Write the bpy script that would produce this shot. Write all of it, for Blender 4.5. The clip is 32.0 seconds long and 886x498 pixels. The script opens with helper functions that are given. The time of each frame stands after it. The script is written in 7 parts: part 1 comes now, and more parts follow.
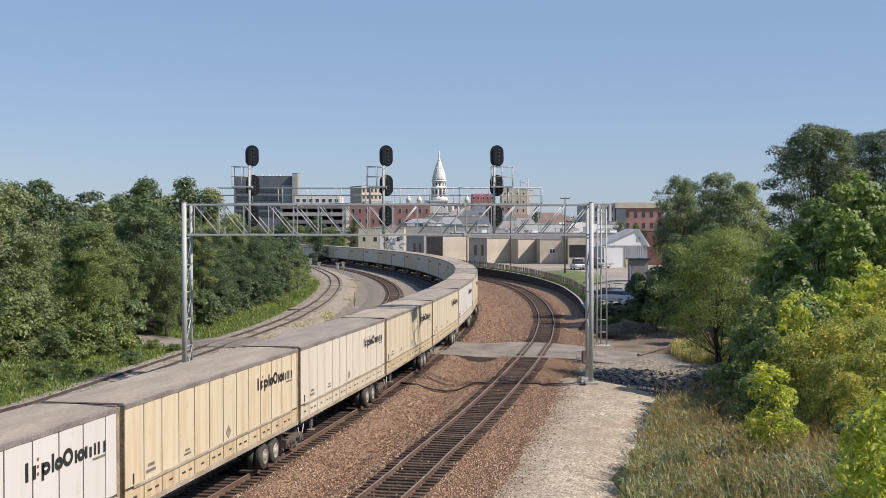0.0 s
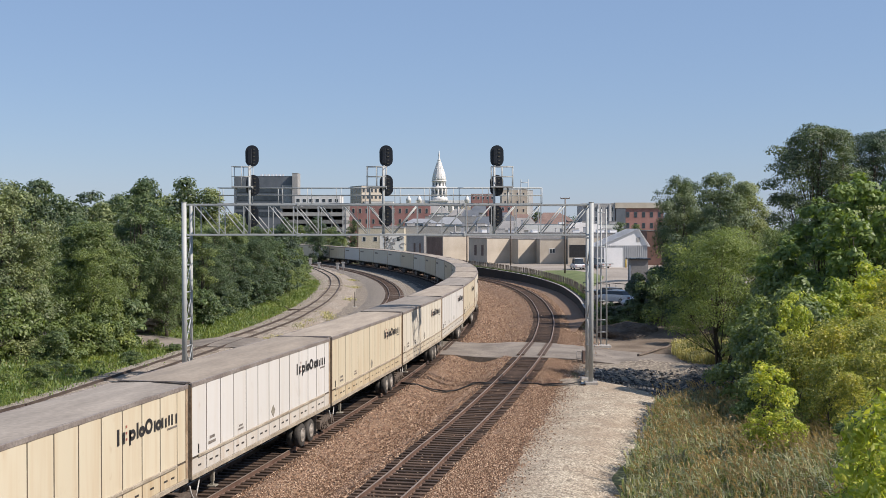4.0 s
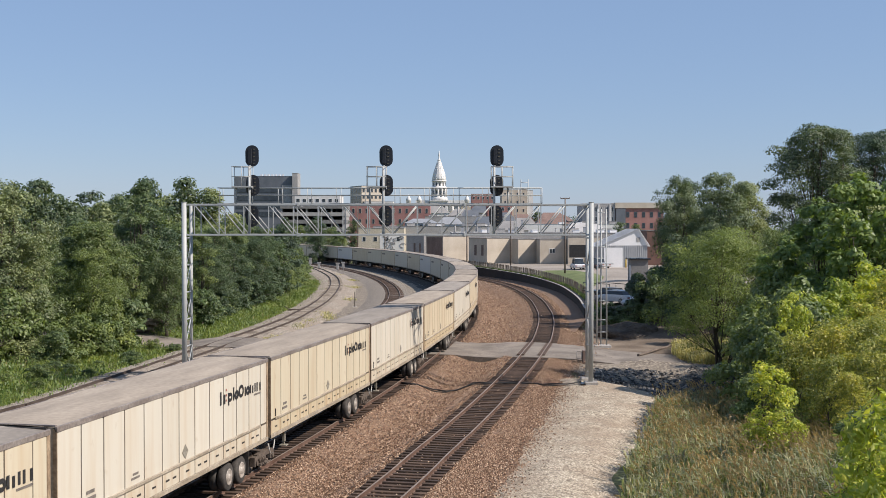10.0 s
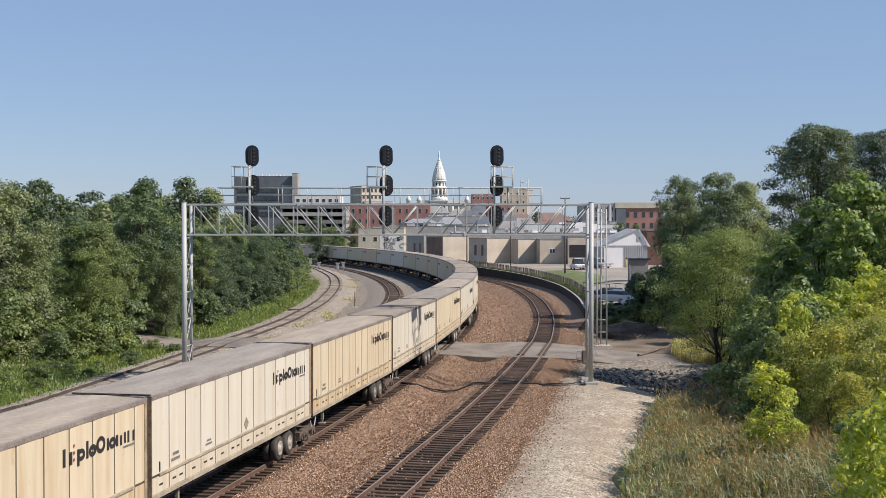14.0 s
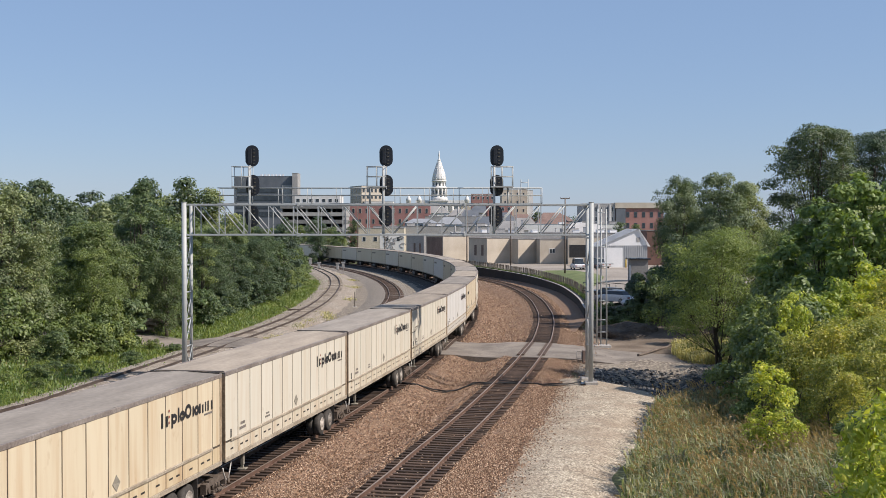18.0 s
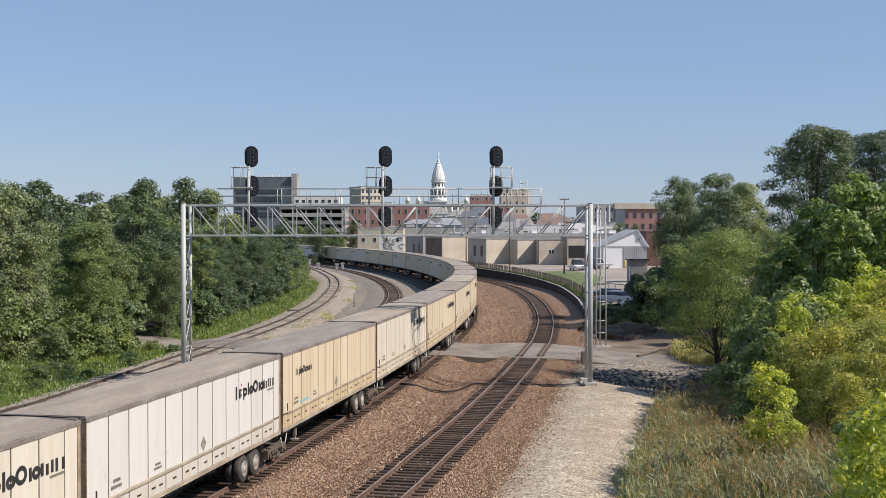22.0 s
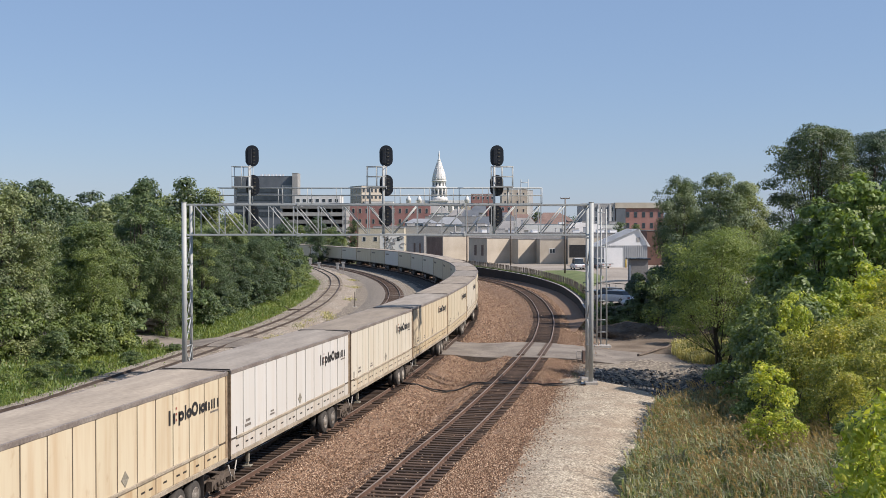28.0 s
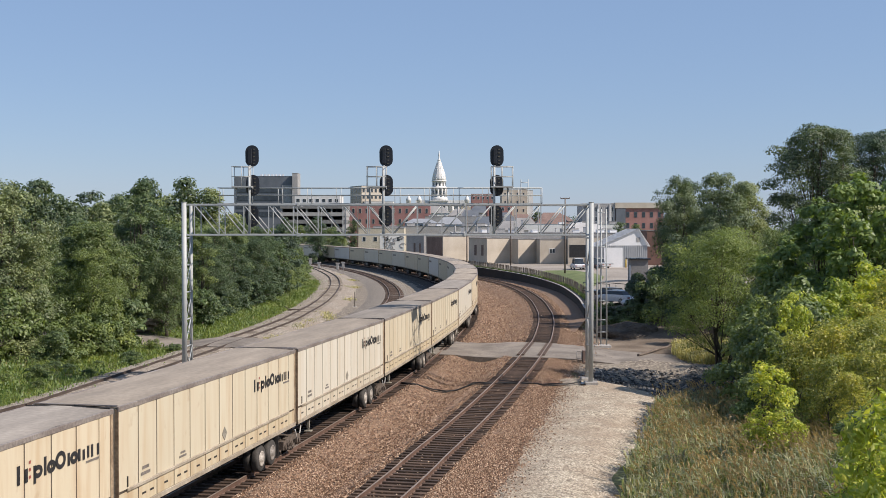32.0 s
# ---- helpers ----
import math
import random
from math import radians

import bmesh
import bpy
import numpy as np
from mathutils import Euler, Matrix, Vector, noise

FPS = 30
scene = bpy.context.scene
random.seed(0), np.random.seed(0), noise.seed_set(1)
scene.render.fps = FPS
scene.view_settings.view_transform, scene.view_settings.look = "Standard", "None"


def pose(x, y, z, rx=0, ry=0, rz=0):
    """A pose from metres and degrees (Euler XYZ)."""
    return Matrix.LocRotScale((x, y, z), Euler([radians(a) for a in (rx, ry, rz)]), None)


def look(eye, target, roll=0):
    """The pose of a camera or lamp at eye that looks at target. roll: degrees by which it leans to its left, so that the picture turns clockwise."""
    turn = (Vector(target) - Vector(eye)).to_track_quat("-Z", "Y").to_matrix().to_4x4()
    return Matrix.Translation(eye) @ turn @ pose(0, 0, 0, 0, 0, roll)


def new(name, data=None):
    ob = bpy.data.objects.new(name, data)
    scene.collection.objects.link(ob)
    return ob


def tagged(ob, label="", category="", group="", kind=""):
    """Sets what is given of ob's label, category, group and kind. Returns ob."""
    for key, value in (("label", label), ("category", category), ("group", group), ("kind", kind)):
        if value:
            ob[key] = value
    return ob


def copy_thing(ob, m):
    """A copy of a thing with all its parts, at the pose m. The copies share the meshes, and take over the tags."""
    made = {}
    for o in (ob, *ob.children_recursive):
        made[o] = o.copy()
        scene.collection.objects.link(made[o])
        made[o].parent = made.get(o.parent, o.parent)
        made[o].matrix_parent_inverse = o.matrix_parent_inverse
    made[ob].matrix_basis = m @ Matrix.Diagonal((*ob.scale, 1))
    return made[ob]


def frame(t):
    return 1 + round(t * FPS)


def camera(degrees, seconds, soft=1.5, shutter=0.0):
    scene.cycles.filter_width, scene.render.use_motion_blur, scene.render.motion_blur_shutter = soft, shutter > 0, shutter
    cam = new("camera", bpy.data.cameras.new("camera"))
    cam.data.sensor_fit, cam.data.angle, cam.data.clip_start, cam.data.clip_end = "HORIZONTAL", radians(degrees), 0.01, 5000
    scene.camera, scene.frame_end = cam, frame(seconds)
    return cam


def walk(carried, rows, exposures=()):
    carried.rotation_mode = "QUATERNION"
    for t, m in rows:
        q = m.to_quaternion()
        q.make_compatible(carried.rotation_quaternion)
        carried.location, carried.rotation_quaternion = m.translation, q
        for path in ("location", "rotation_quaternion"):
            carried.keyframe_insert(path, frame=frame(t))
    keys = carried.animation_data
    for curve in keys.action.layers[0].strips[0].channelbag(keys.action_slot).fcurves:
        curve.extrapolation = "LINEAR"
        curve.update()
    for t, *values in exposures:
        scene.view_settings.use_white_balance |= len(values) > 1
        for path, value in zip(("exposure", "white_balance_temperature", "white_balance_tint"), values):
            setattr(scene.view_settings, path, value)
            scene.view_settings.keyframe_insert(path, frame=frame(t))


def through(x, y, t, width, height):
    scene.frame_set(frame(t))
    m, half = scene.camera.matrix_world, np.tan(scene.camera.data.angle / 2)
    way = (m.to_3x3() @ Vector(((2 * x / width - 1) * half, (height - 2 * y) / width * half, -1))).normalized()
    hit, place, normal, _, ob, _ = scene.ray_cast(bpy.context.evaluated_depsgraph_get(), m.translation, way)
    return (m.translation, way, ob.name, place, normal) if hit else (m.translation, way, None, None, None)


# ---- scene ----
# The camera stands on an overpass, 9.3 m above the rails, and looks along the tracks.
EYE = (0.0, 0.0, 9.73)
cam = camera(40.46, 32.0, soft=0.7)


def aim(dx=0.0, dy=0.0):
    """The camera's pose, turned by small angles in degrees (right, up)."""
    return pose(*EYE, 90 - 1.0 + dy, 0, -dx)


walk(cam, [(0.0, aim()), (12.4, aim()), (13.0, aim(-0.04, -0.025)), (13.6, aim()), (21.4, aim()), (22.0, aim(0.035, 0.035)), (22.6, aim()), (32.0, aim())],
     exposures=[(0.0, 0.30, 6480, 16), (32.0, 0.30, 6480, 16)])

# Light: a clear morning, the sun to the right and a little behind.
SUN_EL, SUN_AZ = radians(44), math.atan2(0.94, -0.34)
TO_SUN = Vector((math.sin(SUN_AZ) * math.cos(SUN_EL), math.cos(SUN_AZ) * math.cos(SUN_EL), math.sin(SUN_EL)))
world = bpy.data.worlds.new("sky")
scene.world = world
world.use_nodes = True
wn = world.node_tree
sky = wn.nodes.new("ShaderNodeTexSky")
sky.sky_type, sky.sun_disc = "NISHITA", False
sky.sun_elevation, sky.sun_rotation = SUN_EL, SUN_AZ
sky.air_density, sky.dust_density, sky.ozone_density, sky.altitude = 1.0, 0.3, 3.0, 300
back = wn.nodes["Background"]
back.inputs["Strength"].default_value = 0.087
haze = wn.nodes.new("ShaderNodeMix")
haze.data_type = "RGBA"
haze.inputs[0].default_value, haze.inputs[7].default_value = 0.55, (2.56, 3.98, 6.22, 1)
wn.links.new(sky.outputs[0], haze.inputs[6])
wn.links.new(haze.outputs[2], back.inputs["Color"])
sun = new("sun", bpy.data.lights.new("sun", "SUN"))
sun.data.energy, sun.data.angle, sun.data.color = 5.0, radians(0.5), (1.0, 0.93, 0.81)
sun.matrix_world = look(TO_SUN * 100, (0, 0, 0))


# ---- materials ----
def nodes_of(name):
    m = bpy.data.materials.new(name)
    m.use_nodes = True
    t = m.node_tree
    return m, t, t.nodes["Principled BSDF"]


def ramp(t, src, stops):
    r = t.nodes.new("ShaderNodeValToRGB")
    e = r.color_ramp.elements
    while len(e) < len(stops):
        e.new(0.5)
    for el, (p, c) in zip(e, stops):
        el.position, el.color = p, (*c, 1)
    t.links.new(src, r.inputs[0])
    return r.outputs[0]


def noise_tex(t, scale, detail=4, stretch=(1, 1, 1), where="Object", rough=0.55):
    c = t.nodes.new("ShaderNodeTexCoord")
    mp = t.nodes.new("ShaderNodeMapping")
    mp.inputs["Scale"].default_value = stretch
    n = t.nodes.new("ShaderNodeTexNoise")
    n.inputs["Scale"].default_value, n.inputs["Detail"].default_value, n.inputs["Roughness"].default_value = scale, detail, rough
    t.links.new(c.outputs[where], mp.inputs[0])
    t.links.new(mp.outputs[0], n.inputs["Vector"])
    return n.outputs["Fac"]


def mix(t, fac, a, b, mode="MIX"):
    m = t.nodes.new("ShaderNodeMix")
    m.data_type, m.blend_type = "RGBA", mode
    for sock, v in ((m.inputs[0], fac), (m.inputs[6], a), (m.inputs[7], b)):
        if isinstance(v, (int, float)):
            sock.default_value = v
        elif isinstance(v, tuple):
            sock.default_value = (*v, 1)
        else:
            t.links.new(v, sock)
    return m.outputs[2]


def bump(t, p, src, strength=0.3, dist=0.02):
    b = t.nodes.new("ShaderNodeBump")
    b.inputs["Strength"].default_value, b.inputs["Distance"].default_value = strength, dist
    t.links.new(src, b.inputs["Height"])
    t.links.new(b.outputs[0], p.inputs["Normal"])


def mat(name, a, b, big=0.6, fine=18, rough=0.8, metal=0.0, relief=0.25, dist=0.02, stretch=(1, 1, 1), grain=0.35, spread=(0.35, 0.65), obj_var=0.0):
    """A surface that goes from colour a to b in large patches, with fine grain and relief."""
    m, t, p = nodes_of(name)
    n1 = noise_tex(t, big, 5, stretch)
    n2 = noise_tex(t, fine, 4)
    col = ramp(t, n1, [(spread[0], a), (spread[1], b)])
    g = ramp(t, n2, [(0.3, (1 - grain,) * 3), (0.7, (1 + grain * 0.3,) * 3)])
    col = mix(t, 1.0, col, g, "MULTIPLY")
    if obj_var:
        oi = t.nodes.new("ShaderNodeObjectInfo")
        v = ramp(t, oi.outputs["Random"], [(0, (1 - obj_var,) * 3), (1, (1 + obj_var,) * 3)])
        col = mix(t, 1.0, col, v, "MULTIPLY")
    t.links.new(col, p.inputs["Base Color"])
    p.inputs["Roughness"].default_value, p.inputs["Metallic"].default_value = rough, metal
    if relief:
        bump(t, p, n2, relief, dist)
    return m


def stones(name, cols, scale=14, rough=0.9, relief=0.8, dirt=(0.16, 0.12, 0.09), dirt_amount=0.35):
    """Loose broken stone: cells of differing colour, shade painted into the gaps, dirt in patches."""
    m, t, p = nodes_of(name)
    c = t.nodes.new("ShaderNodeTexCoord")
    v = t.nodes.new("ShaderNodeTexVoronoi")
    v.inputs["Scale"].default_value = scale
    t.links.new(c.outputs["Object"], v.inputs["Vector"])
    sep = t.nodes.new("ShaderNodeSeparateColor")
    t.links.new(v.outputs["Color"], sep.inputs[0])
    k = len(cols) - 1
    col = ramp(t, sep.outputs[0], [(0.1 + 0.8 * i / k, q) for i, q in enumerate(cols)])
    coarse = ramp(t, noise_tex(t, 2.2, 6, rough=0.7), [(0.3, (0.66, 0.65, 0.64)), (0.7, (1.28, 1.28, 1.28))])
    col = mix(t, 1.0, col, coarse, "MULTIPLY")
    # shade between stones, multiplied into the colour at the cell edges
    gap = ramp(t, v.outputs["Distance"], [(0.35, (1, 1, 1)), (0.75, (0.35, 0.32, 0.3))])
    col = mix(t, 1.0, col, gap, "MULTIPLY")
    n = noise_tex(t, 0.35, 6)
    f = ramp(t, n, [(0.42, (0, 0, 0)), (0.72, (dirt_amount,) * 3)])
    col = mix(t, f, col, dirt)
    t.links.new(col, p.inputs["Base Color"])
    p.inputs["Roughness"].default_value = rough
    b = t.nodes.new("ShaderNodeMath")
    b.operation = "SUBTRACT"
    b.inputs[0].default_value = 1.0
    t.links.new(v.outputs["Distance"], b.inputs[1])
    bump(t, p, b.outputs[0], relief, 0.05)
    return m


def leaf_mat(name, a, b, c, through=0.45):
    """Leaves: each its own green, some light passing through."""
    a, c = (tuple(p + (q - p) * k for p, q in zip(e, b)) for e, k in ((a, 0.4), (c, 0.35)))
    m, t, p = nodes_of(name)
    g = t.nodes.new("ShaderNodeNewGeometry")
    oi = t.nodes.new("ShaderNodeObjectInfo")
    col = ramp(t, g.outputs["Random Per Island"], [(0.0, a), (0.55, b), (1.0, c)])
    big = ramp(t, noise_tex(t, 0.5, 3), [(0.32, (0.66, 0.7, 0.7)), (0.68, (1.28, 1.22, 1.05))])
    col = mix(t, 1.0, col, big, "MULTIPLY")
    var = ramp(t, oi.outputs["Random"], [(0, (0.8, 0.86, 0.95)), (0.5, (1, 1, 1)), (1, (1.18, 1.11, 0.93))])
    col = mix(t, 1.0, col, var, "MULTIPLY")
    t.links.new(col, p.inputs["Base Color"])
    p.inputs["Roughness"].default_value = 0.45
    p.inputs["Specular IOR Level"].default_value = 0.5
    tr = t.nodes.new("ShaderNodeBsdfTranslucent")
    t.links.new(mix(t, 1.0, col, (1.5, 1.5, 0.6), "MULTIPLY"), tr.inputs[0])
    ms = t.nodes.new("ShaderNodeMixShader")
    ms.inputs[0].default_value = through
    t.links.new(p.outputs[0], ms.inputs[1])
    t.links.new(tr.outputs[0], ms.inputs[2])
    t.links.new(ms.outputs[0], t.nodes["Material Output"].inputs[0])
    return m


def panel_mat(name, clean, stain, amount):
    """Painted trailer panel with rust and dirt running down it."""
    m, t, p = nodes_of(name)
    oi = t.nodes.new("ShaderNodeObjectInfo")
    c = t.nodes.new("ShaderNodeTexCoord")
    off = t.nodes.new("ShaderNodeVectorMath")
    off.operation = "MULTIPLY_ADD"
    cb = t.nodes.new("ShaderNodeCombineXYZ")
    for i in range(3):
        t.links.new(oi.outputs["Random"], cb.inputs[i])
    off.inputs[1].default_value = (40, 40, 40)
    t.links.new(cb.outputs[0], off.inputs[0])
    t.links.new(c.outputs["Object"], off.inputs[2])

    def tex(scale, st, det=4):
        mp = t.nodes.new("ShaderNodeMapping")
        mp.inputs["Scale"].default_value = st
        n = t.nodes.new("ShaderNodeTexNoise")
        n.inputs["Scale"].default_value, n.inputs["Detail"].default_value = scale, det
        t.links.new(off.outputs[0], mp.inputs[0])
        t.links.new(mp.outputs[0], n.inputs["Vector"])
        return n.outputs["Fac"]
    streak = ramp(t, tex(1.2, (1, 2.4, 0.22), 4), [(0.44, (0, 0, 0)), (0.76, (amount,) * 3)])
    col = mix(t, streak, clean, stain)
    v = ramp(t, oi.outputs["Random"], [(0, (0.96, 0.955, 0.94)), (1, (1.03, 1.03, 1.03))])
    col = mix(t, 1.0, col, v, "MULTIPLY")
    spots = ramp(t, tex(2.5, (1, 1, 0.7), 6), [(0.64, (0, 0, 0)), (0.8, (amount * 0.8,) * 3)])
    col = mix(t, spots, col, (0.30, 0.17, 0.08))
    t.links.new(col, p.inputs["Base Color"])
    p.inputs["Roughness"].default_value = 0.5
    bump(t, p, tex(3, (1, 1, 1), 2), 0.08, 0.02)
    return m


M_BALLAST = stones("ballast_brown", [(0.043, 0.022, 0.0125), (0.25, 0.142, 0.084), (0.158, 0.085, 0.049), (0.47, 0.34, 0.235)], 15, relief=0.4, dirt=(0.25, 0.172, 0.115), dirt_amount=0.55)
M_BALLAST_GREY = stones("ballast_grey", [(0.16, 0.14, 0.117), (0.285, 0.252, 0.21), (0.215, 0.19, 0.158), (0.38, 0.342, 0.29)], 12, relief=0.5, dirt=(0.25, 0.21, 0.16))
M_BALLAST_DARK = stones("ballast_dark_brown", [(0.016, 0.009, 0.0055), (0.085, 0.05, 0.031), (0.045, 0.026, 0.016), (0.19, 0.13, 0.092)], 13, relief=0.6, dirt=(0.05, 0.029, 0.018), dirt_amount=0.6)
# ballast darkened in colour for the shade under the train
M_BALLAST_SHADE = stones("train_shade_ballast", [(0.018, 0.014, 0.011), (0.05, 0.038, 0.029), (0.032, 0.024, 0.018), (0.08, 0.062, 0.048)], 13, relief=0.5, dirt=(0.035, 0.026, 0.019), dirt_amount=0.6)
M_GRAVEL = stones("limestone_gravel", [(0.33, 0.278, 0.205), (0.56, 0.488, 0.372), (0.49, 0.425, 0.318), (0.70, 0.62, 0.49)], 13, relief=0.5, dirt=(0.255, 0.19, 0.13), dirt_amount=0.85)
M_CINDER = stones("cinders", [(0.12, 0.10, 0.076), (0.32, 0.272, 0.21), (0.22, 0.186, 0.142), (0.48, 0.415, 0.33)], 6, relief=0.7, dirt=(0.25, 0.216, 0.167), dirt_amount=0.6)
# near-black colour carries the train's cast shade
M_CINDER_SHADE = stones("train_shade_cinders", [(0.018, 0.0165, 0.0155), (0.042, 0.038, 0.035), (0.028, 0.026, 0.024), (0.085, 0.078, 0.07)], 9, relief=0.5, dirt=(0.05, 0.044, 0.038), dirt_amount=0.6)
M_SIDING = stones("siding_ballast", [(0.28, 0.242, 0.19), (0.46, 0.405, 0.325), (0.36, 0.315, 0.25), (0.58, 0.525, 0.44)], 10, relief=0.5, dirt=(0.24, 0.18, 0.13), dirt_amount=0.7)
M_RUBBLE = stones("dark_rubble", [(0.0522, 0.0522, 0.0522), (0.148, 0.148, 0.148), (0.087, 0.087, 0.087), (0.313, 0.313, 0.304)], 4, dirt=(0.0435, 0.0391, 0.0348), dirt_amount=0.7)
M_EARTH = mat("earth_grass", (0.087, 0.113, 0.0391), (0.174, 0.165, 0.074), 0.15, 6, 0.95, relief=0.5, dist=0.1)
# dirt colour lowered to include the shade of the trees
M_DIRT = mat("bare_dirt", (0.115, 0.082, 0.055), (0.225, 0.175, 0.125), 0.4, 10, 0.95, relief=0.4, dist=0.05)
M_LAWN = mat("lawn", (0.113, 0.152, 0.0478), (0.183, 0.209, 0.0783), 0.3, 12, 0.95, relief=0.4, dist=0.05)
# spoil darkened too, with tree shade in its colour
M_MOUND = mat("shaded_spoil", (0.062, 0.046, 0.034), (0.13, 0.10, 0.074), 0.8, 5, 0.95, relief=0.9, dist=0.15)
M_CONC_LOT = mat("lot_concrete", (0.265, 0.228, 0.188), (0.37, 0.325, 0.272), 0.12, 5, 0.9, relief=0.15)
M_ROAD = mat("road_asphalt_old", (0.16, 0.136, 0.112), (0.275, 0.238, 0.198), 0.45, 9, 0.9, relief=0.35)
M_TIE = mat("tie_wood", (0.036, 0.0225, 0.0155), (0.098, 0.061, 0.040), 1.2, 14, 0.9, relief=0.6, obj_var=0.45)
M_TIE_OLD = mat("tie_wood_dusty", (0.19, 0.152, 0.115), (0.33, 0.28, 0.22), 1.2, 14, 0.9, relief=0.6, obj_var=0.25)
M_RAIL = mat("rail_rust", (0.131, 0.074, 0.0522), (0.209, 0.131, 0.0957), 0.8, 20, 0.6, 0.3)
M_RAIL_TOP = mat("rail_polished", (0.255, 0.196, 0.155), (0.35, 0.28, 0.232), 1.0, 25, 0.6, 0.3, relief=0.05)
M_RAIL_DULL = mat("rail_siding", (0.06, 0.043, 0.034), (0.105, 0.08, 0.066), 1.0, 20, 0.7, 0.2)
M_GALV = mat("galvanised_steel", (0.36, 0.375, 0.365), (0.41, 0.425, 0.415), 0.5, 6, 0.6, 0.1, relief=0.0, grain=0.08)
M_CONCRETE = mat("concrete", (0.331, 0.313, 0.287), (0.435, 0.418, 0.392), 0.6, 12, 0.9, relief=0.2)
# wall colour taken near black to hold the shade of its track side
M_WALL_SHADE = mat("retaining_wall_shade", (0.009, 0.0088, 0.0088), (0.020, 0.0185, 0.018), 0.5, 8, 0.9, relief=0.4)
M_FENCE = mat("weathered_picket", (0.174, 0.144, 0.109), (0.27, 0.231, 0.178), 1.2, 12, 0.9, obj_var=0.25)
M_BLACK = mat("signal_black", (0.009, 0.0112, 0.016), (0.015, 0.018, 0.025), 2, 20, 0.5, relief=0.05)
M_LENS = mat("signal_lens", (0.087, 0.0783, 0.0609), (0.139, 0.122, 0.087), 4, 30, 0.15, relief=0)
M_RUBBER = mat("tyre_rubber", (0.032, 0.029, 0.026), (0.075, 0.067, 0.058), 3, 30, 0.85, relief=0.3)
M_RIM = mat("rim_dusty", (0.17, 0.145, 0.12), (0.42, 0.38, 0.33), 5, 20, 0.6, 0.0, obj_var=0.4)
M_UNDER = mat("underframe", (0.02, 0.0175, 0.015), (0.045, 0.038, 0.032), 2, 20, 0.8, 0.1)
M_BOGIE = mat("bogie_steel", (0.087, 0.0653, 0.0505), (0.165, 0.131, 0.104), 3, 20, 0.8, 0.2)
M_ROOF = mat("trailer_roof", (0.265, 0.222, 0.174), (0.375, 0.317, 0.248), 0.7, 6, 0.9, 0.0, stretch=(1.6, 0.3, 1), relief=0.06, grain=0.2, obj_var=0.16)
M_ROOF_GREY = mat("trailer_roof_grey", (0.225, 0.197, 0.164), (0.325, 0.286, 0.24), 0.7, 6, 0.85, 0.0, stretch=(1.6, 0.3, 1), relief=0.06, grain=0.2, obj_var=0.12)
M_HOSE = mat("pale_hose", (0.42, 0.40, 0.37), (0.55, 0.53, 0.49), 3, 20, 0.6, relief=0)
M_CABLE = mat("black_conduit", (0.012, 0.012, 0.013), (0.03, 0.028, 0.026), 4, 30, 0.5, relief=0.1)
M_FRONTWALL = mat("dusty_front_wall", (0.23, 0.195, 0.15), (0.36, 0.31, 0.245), 1.2, 12, 0.75, stretch=(1.5, 1, 0.3))
M_TOPRAIL = mat("trailer_top_rail", (0.209, 0.174, 0.152), (0.296, 0.261, 0.231), 1.0, 12, 0.6, 0.2)
M_SEAM = mat("panel_seam", (0.062, 0.047, 0.034), (0.115, 0.088, 0.064), 1.5, 16, 0.7)
M_POST = mat("rusty_post", (0.2, 0.125, 0.072), (0.42, 0.32, 0.21), 1.4, 12, 0.7, 0.1, spread=(0.3, 0.6))
M_RUBRAIL = mat("rub_rail", (0.313, 0.261, 0.191), (0.452, 0.392, 0.304), 1.2, 12, 0.6, 0.1)
# black of the trailer markings, also the painted shade in the garage bay
M_MARK_SHADE = mat("marking_and_bay_shade", (0.0157, 0.0157, 0.0174), (0.0305, 0.0296, 0.0296), 3, 20, 0.6, relief=0)
M_SMALLMARK = mat("faded_marking", (0.139, 0.122, 0.104), (0.209, 0.183, 0.157), 3, 20, 0.7, relief=0)
M_MARK_RED = mat("red_marking", (0.304, 0.087, 0.0696), (0.365, 0.122, 0.087), 3, 20, 0.6, relief=0)
M_CYAN = mat("cyan_streak", (0.087, 0.392, 0.479), (0.217, 0.522, 0.592), 3, 20, 0.6, relief=0)
PANELS = {
    "white": panel_mat("panel_white", (0.56, 0.545, 0.515), (0.50, 0.44, 0.36), 0.35),
    "pale": panel_mat("panel_pale", (0.565, 0.53, 0.445), (0.46, 0.35, 0.225), 0.45),
    "cream": panel_mat("panel_cream", (0.54, 0.482, 0.36), (0.435, 0.31, 0.18), 0.52),
    "tan": panel_mat("panel_tan", (0.561, 0.487, 0.352), (0.40, 0.255, 0.135), 0.58),
}
LOWER_PANELS = {
    "white": panel_mat("lower_panel_white", (0.505, 0.478, 0.43), (0.43, 0.335, 0.235), 0.5),
    "pale": panel_mat("lower_panel_pale", (0.535, 0.485, 0.385), (0.40, 0.275, 0.155), 0.65),
    "cream": panel_mat("lower_panel_cream", (0.51, 0.435, 0.30), (0.37, 0.235, 0.12), 0.7),
    "tan": panel_mat("lower_panel_tan", (0.52, 0.43, 0.285), (0.33, 0.19, 0.09), 0.75),
}
M_PLACARD = mat("dull_placard", (0.209, 0.191, 0.148), (0.296, 0.27, 0.217), 3, 20, 0.7, relief=0)
M_STONE, _t, _p = nodes_of("ballast_stone")
_g = _t.nodes.new("ShaderNodeNewGeometry")
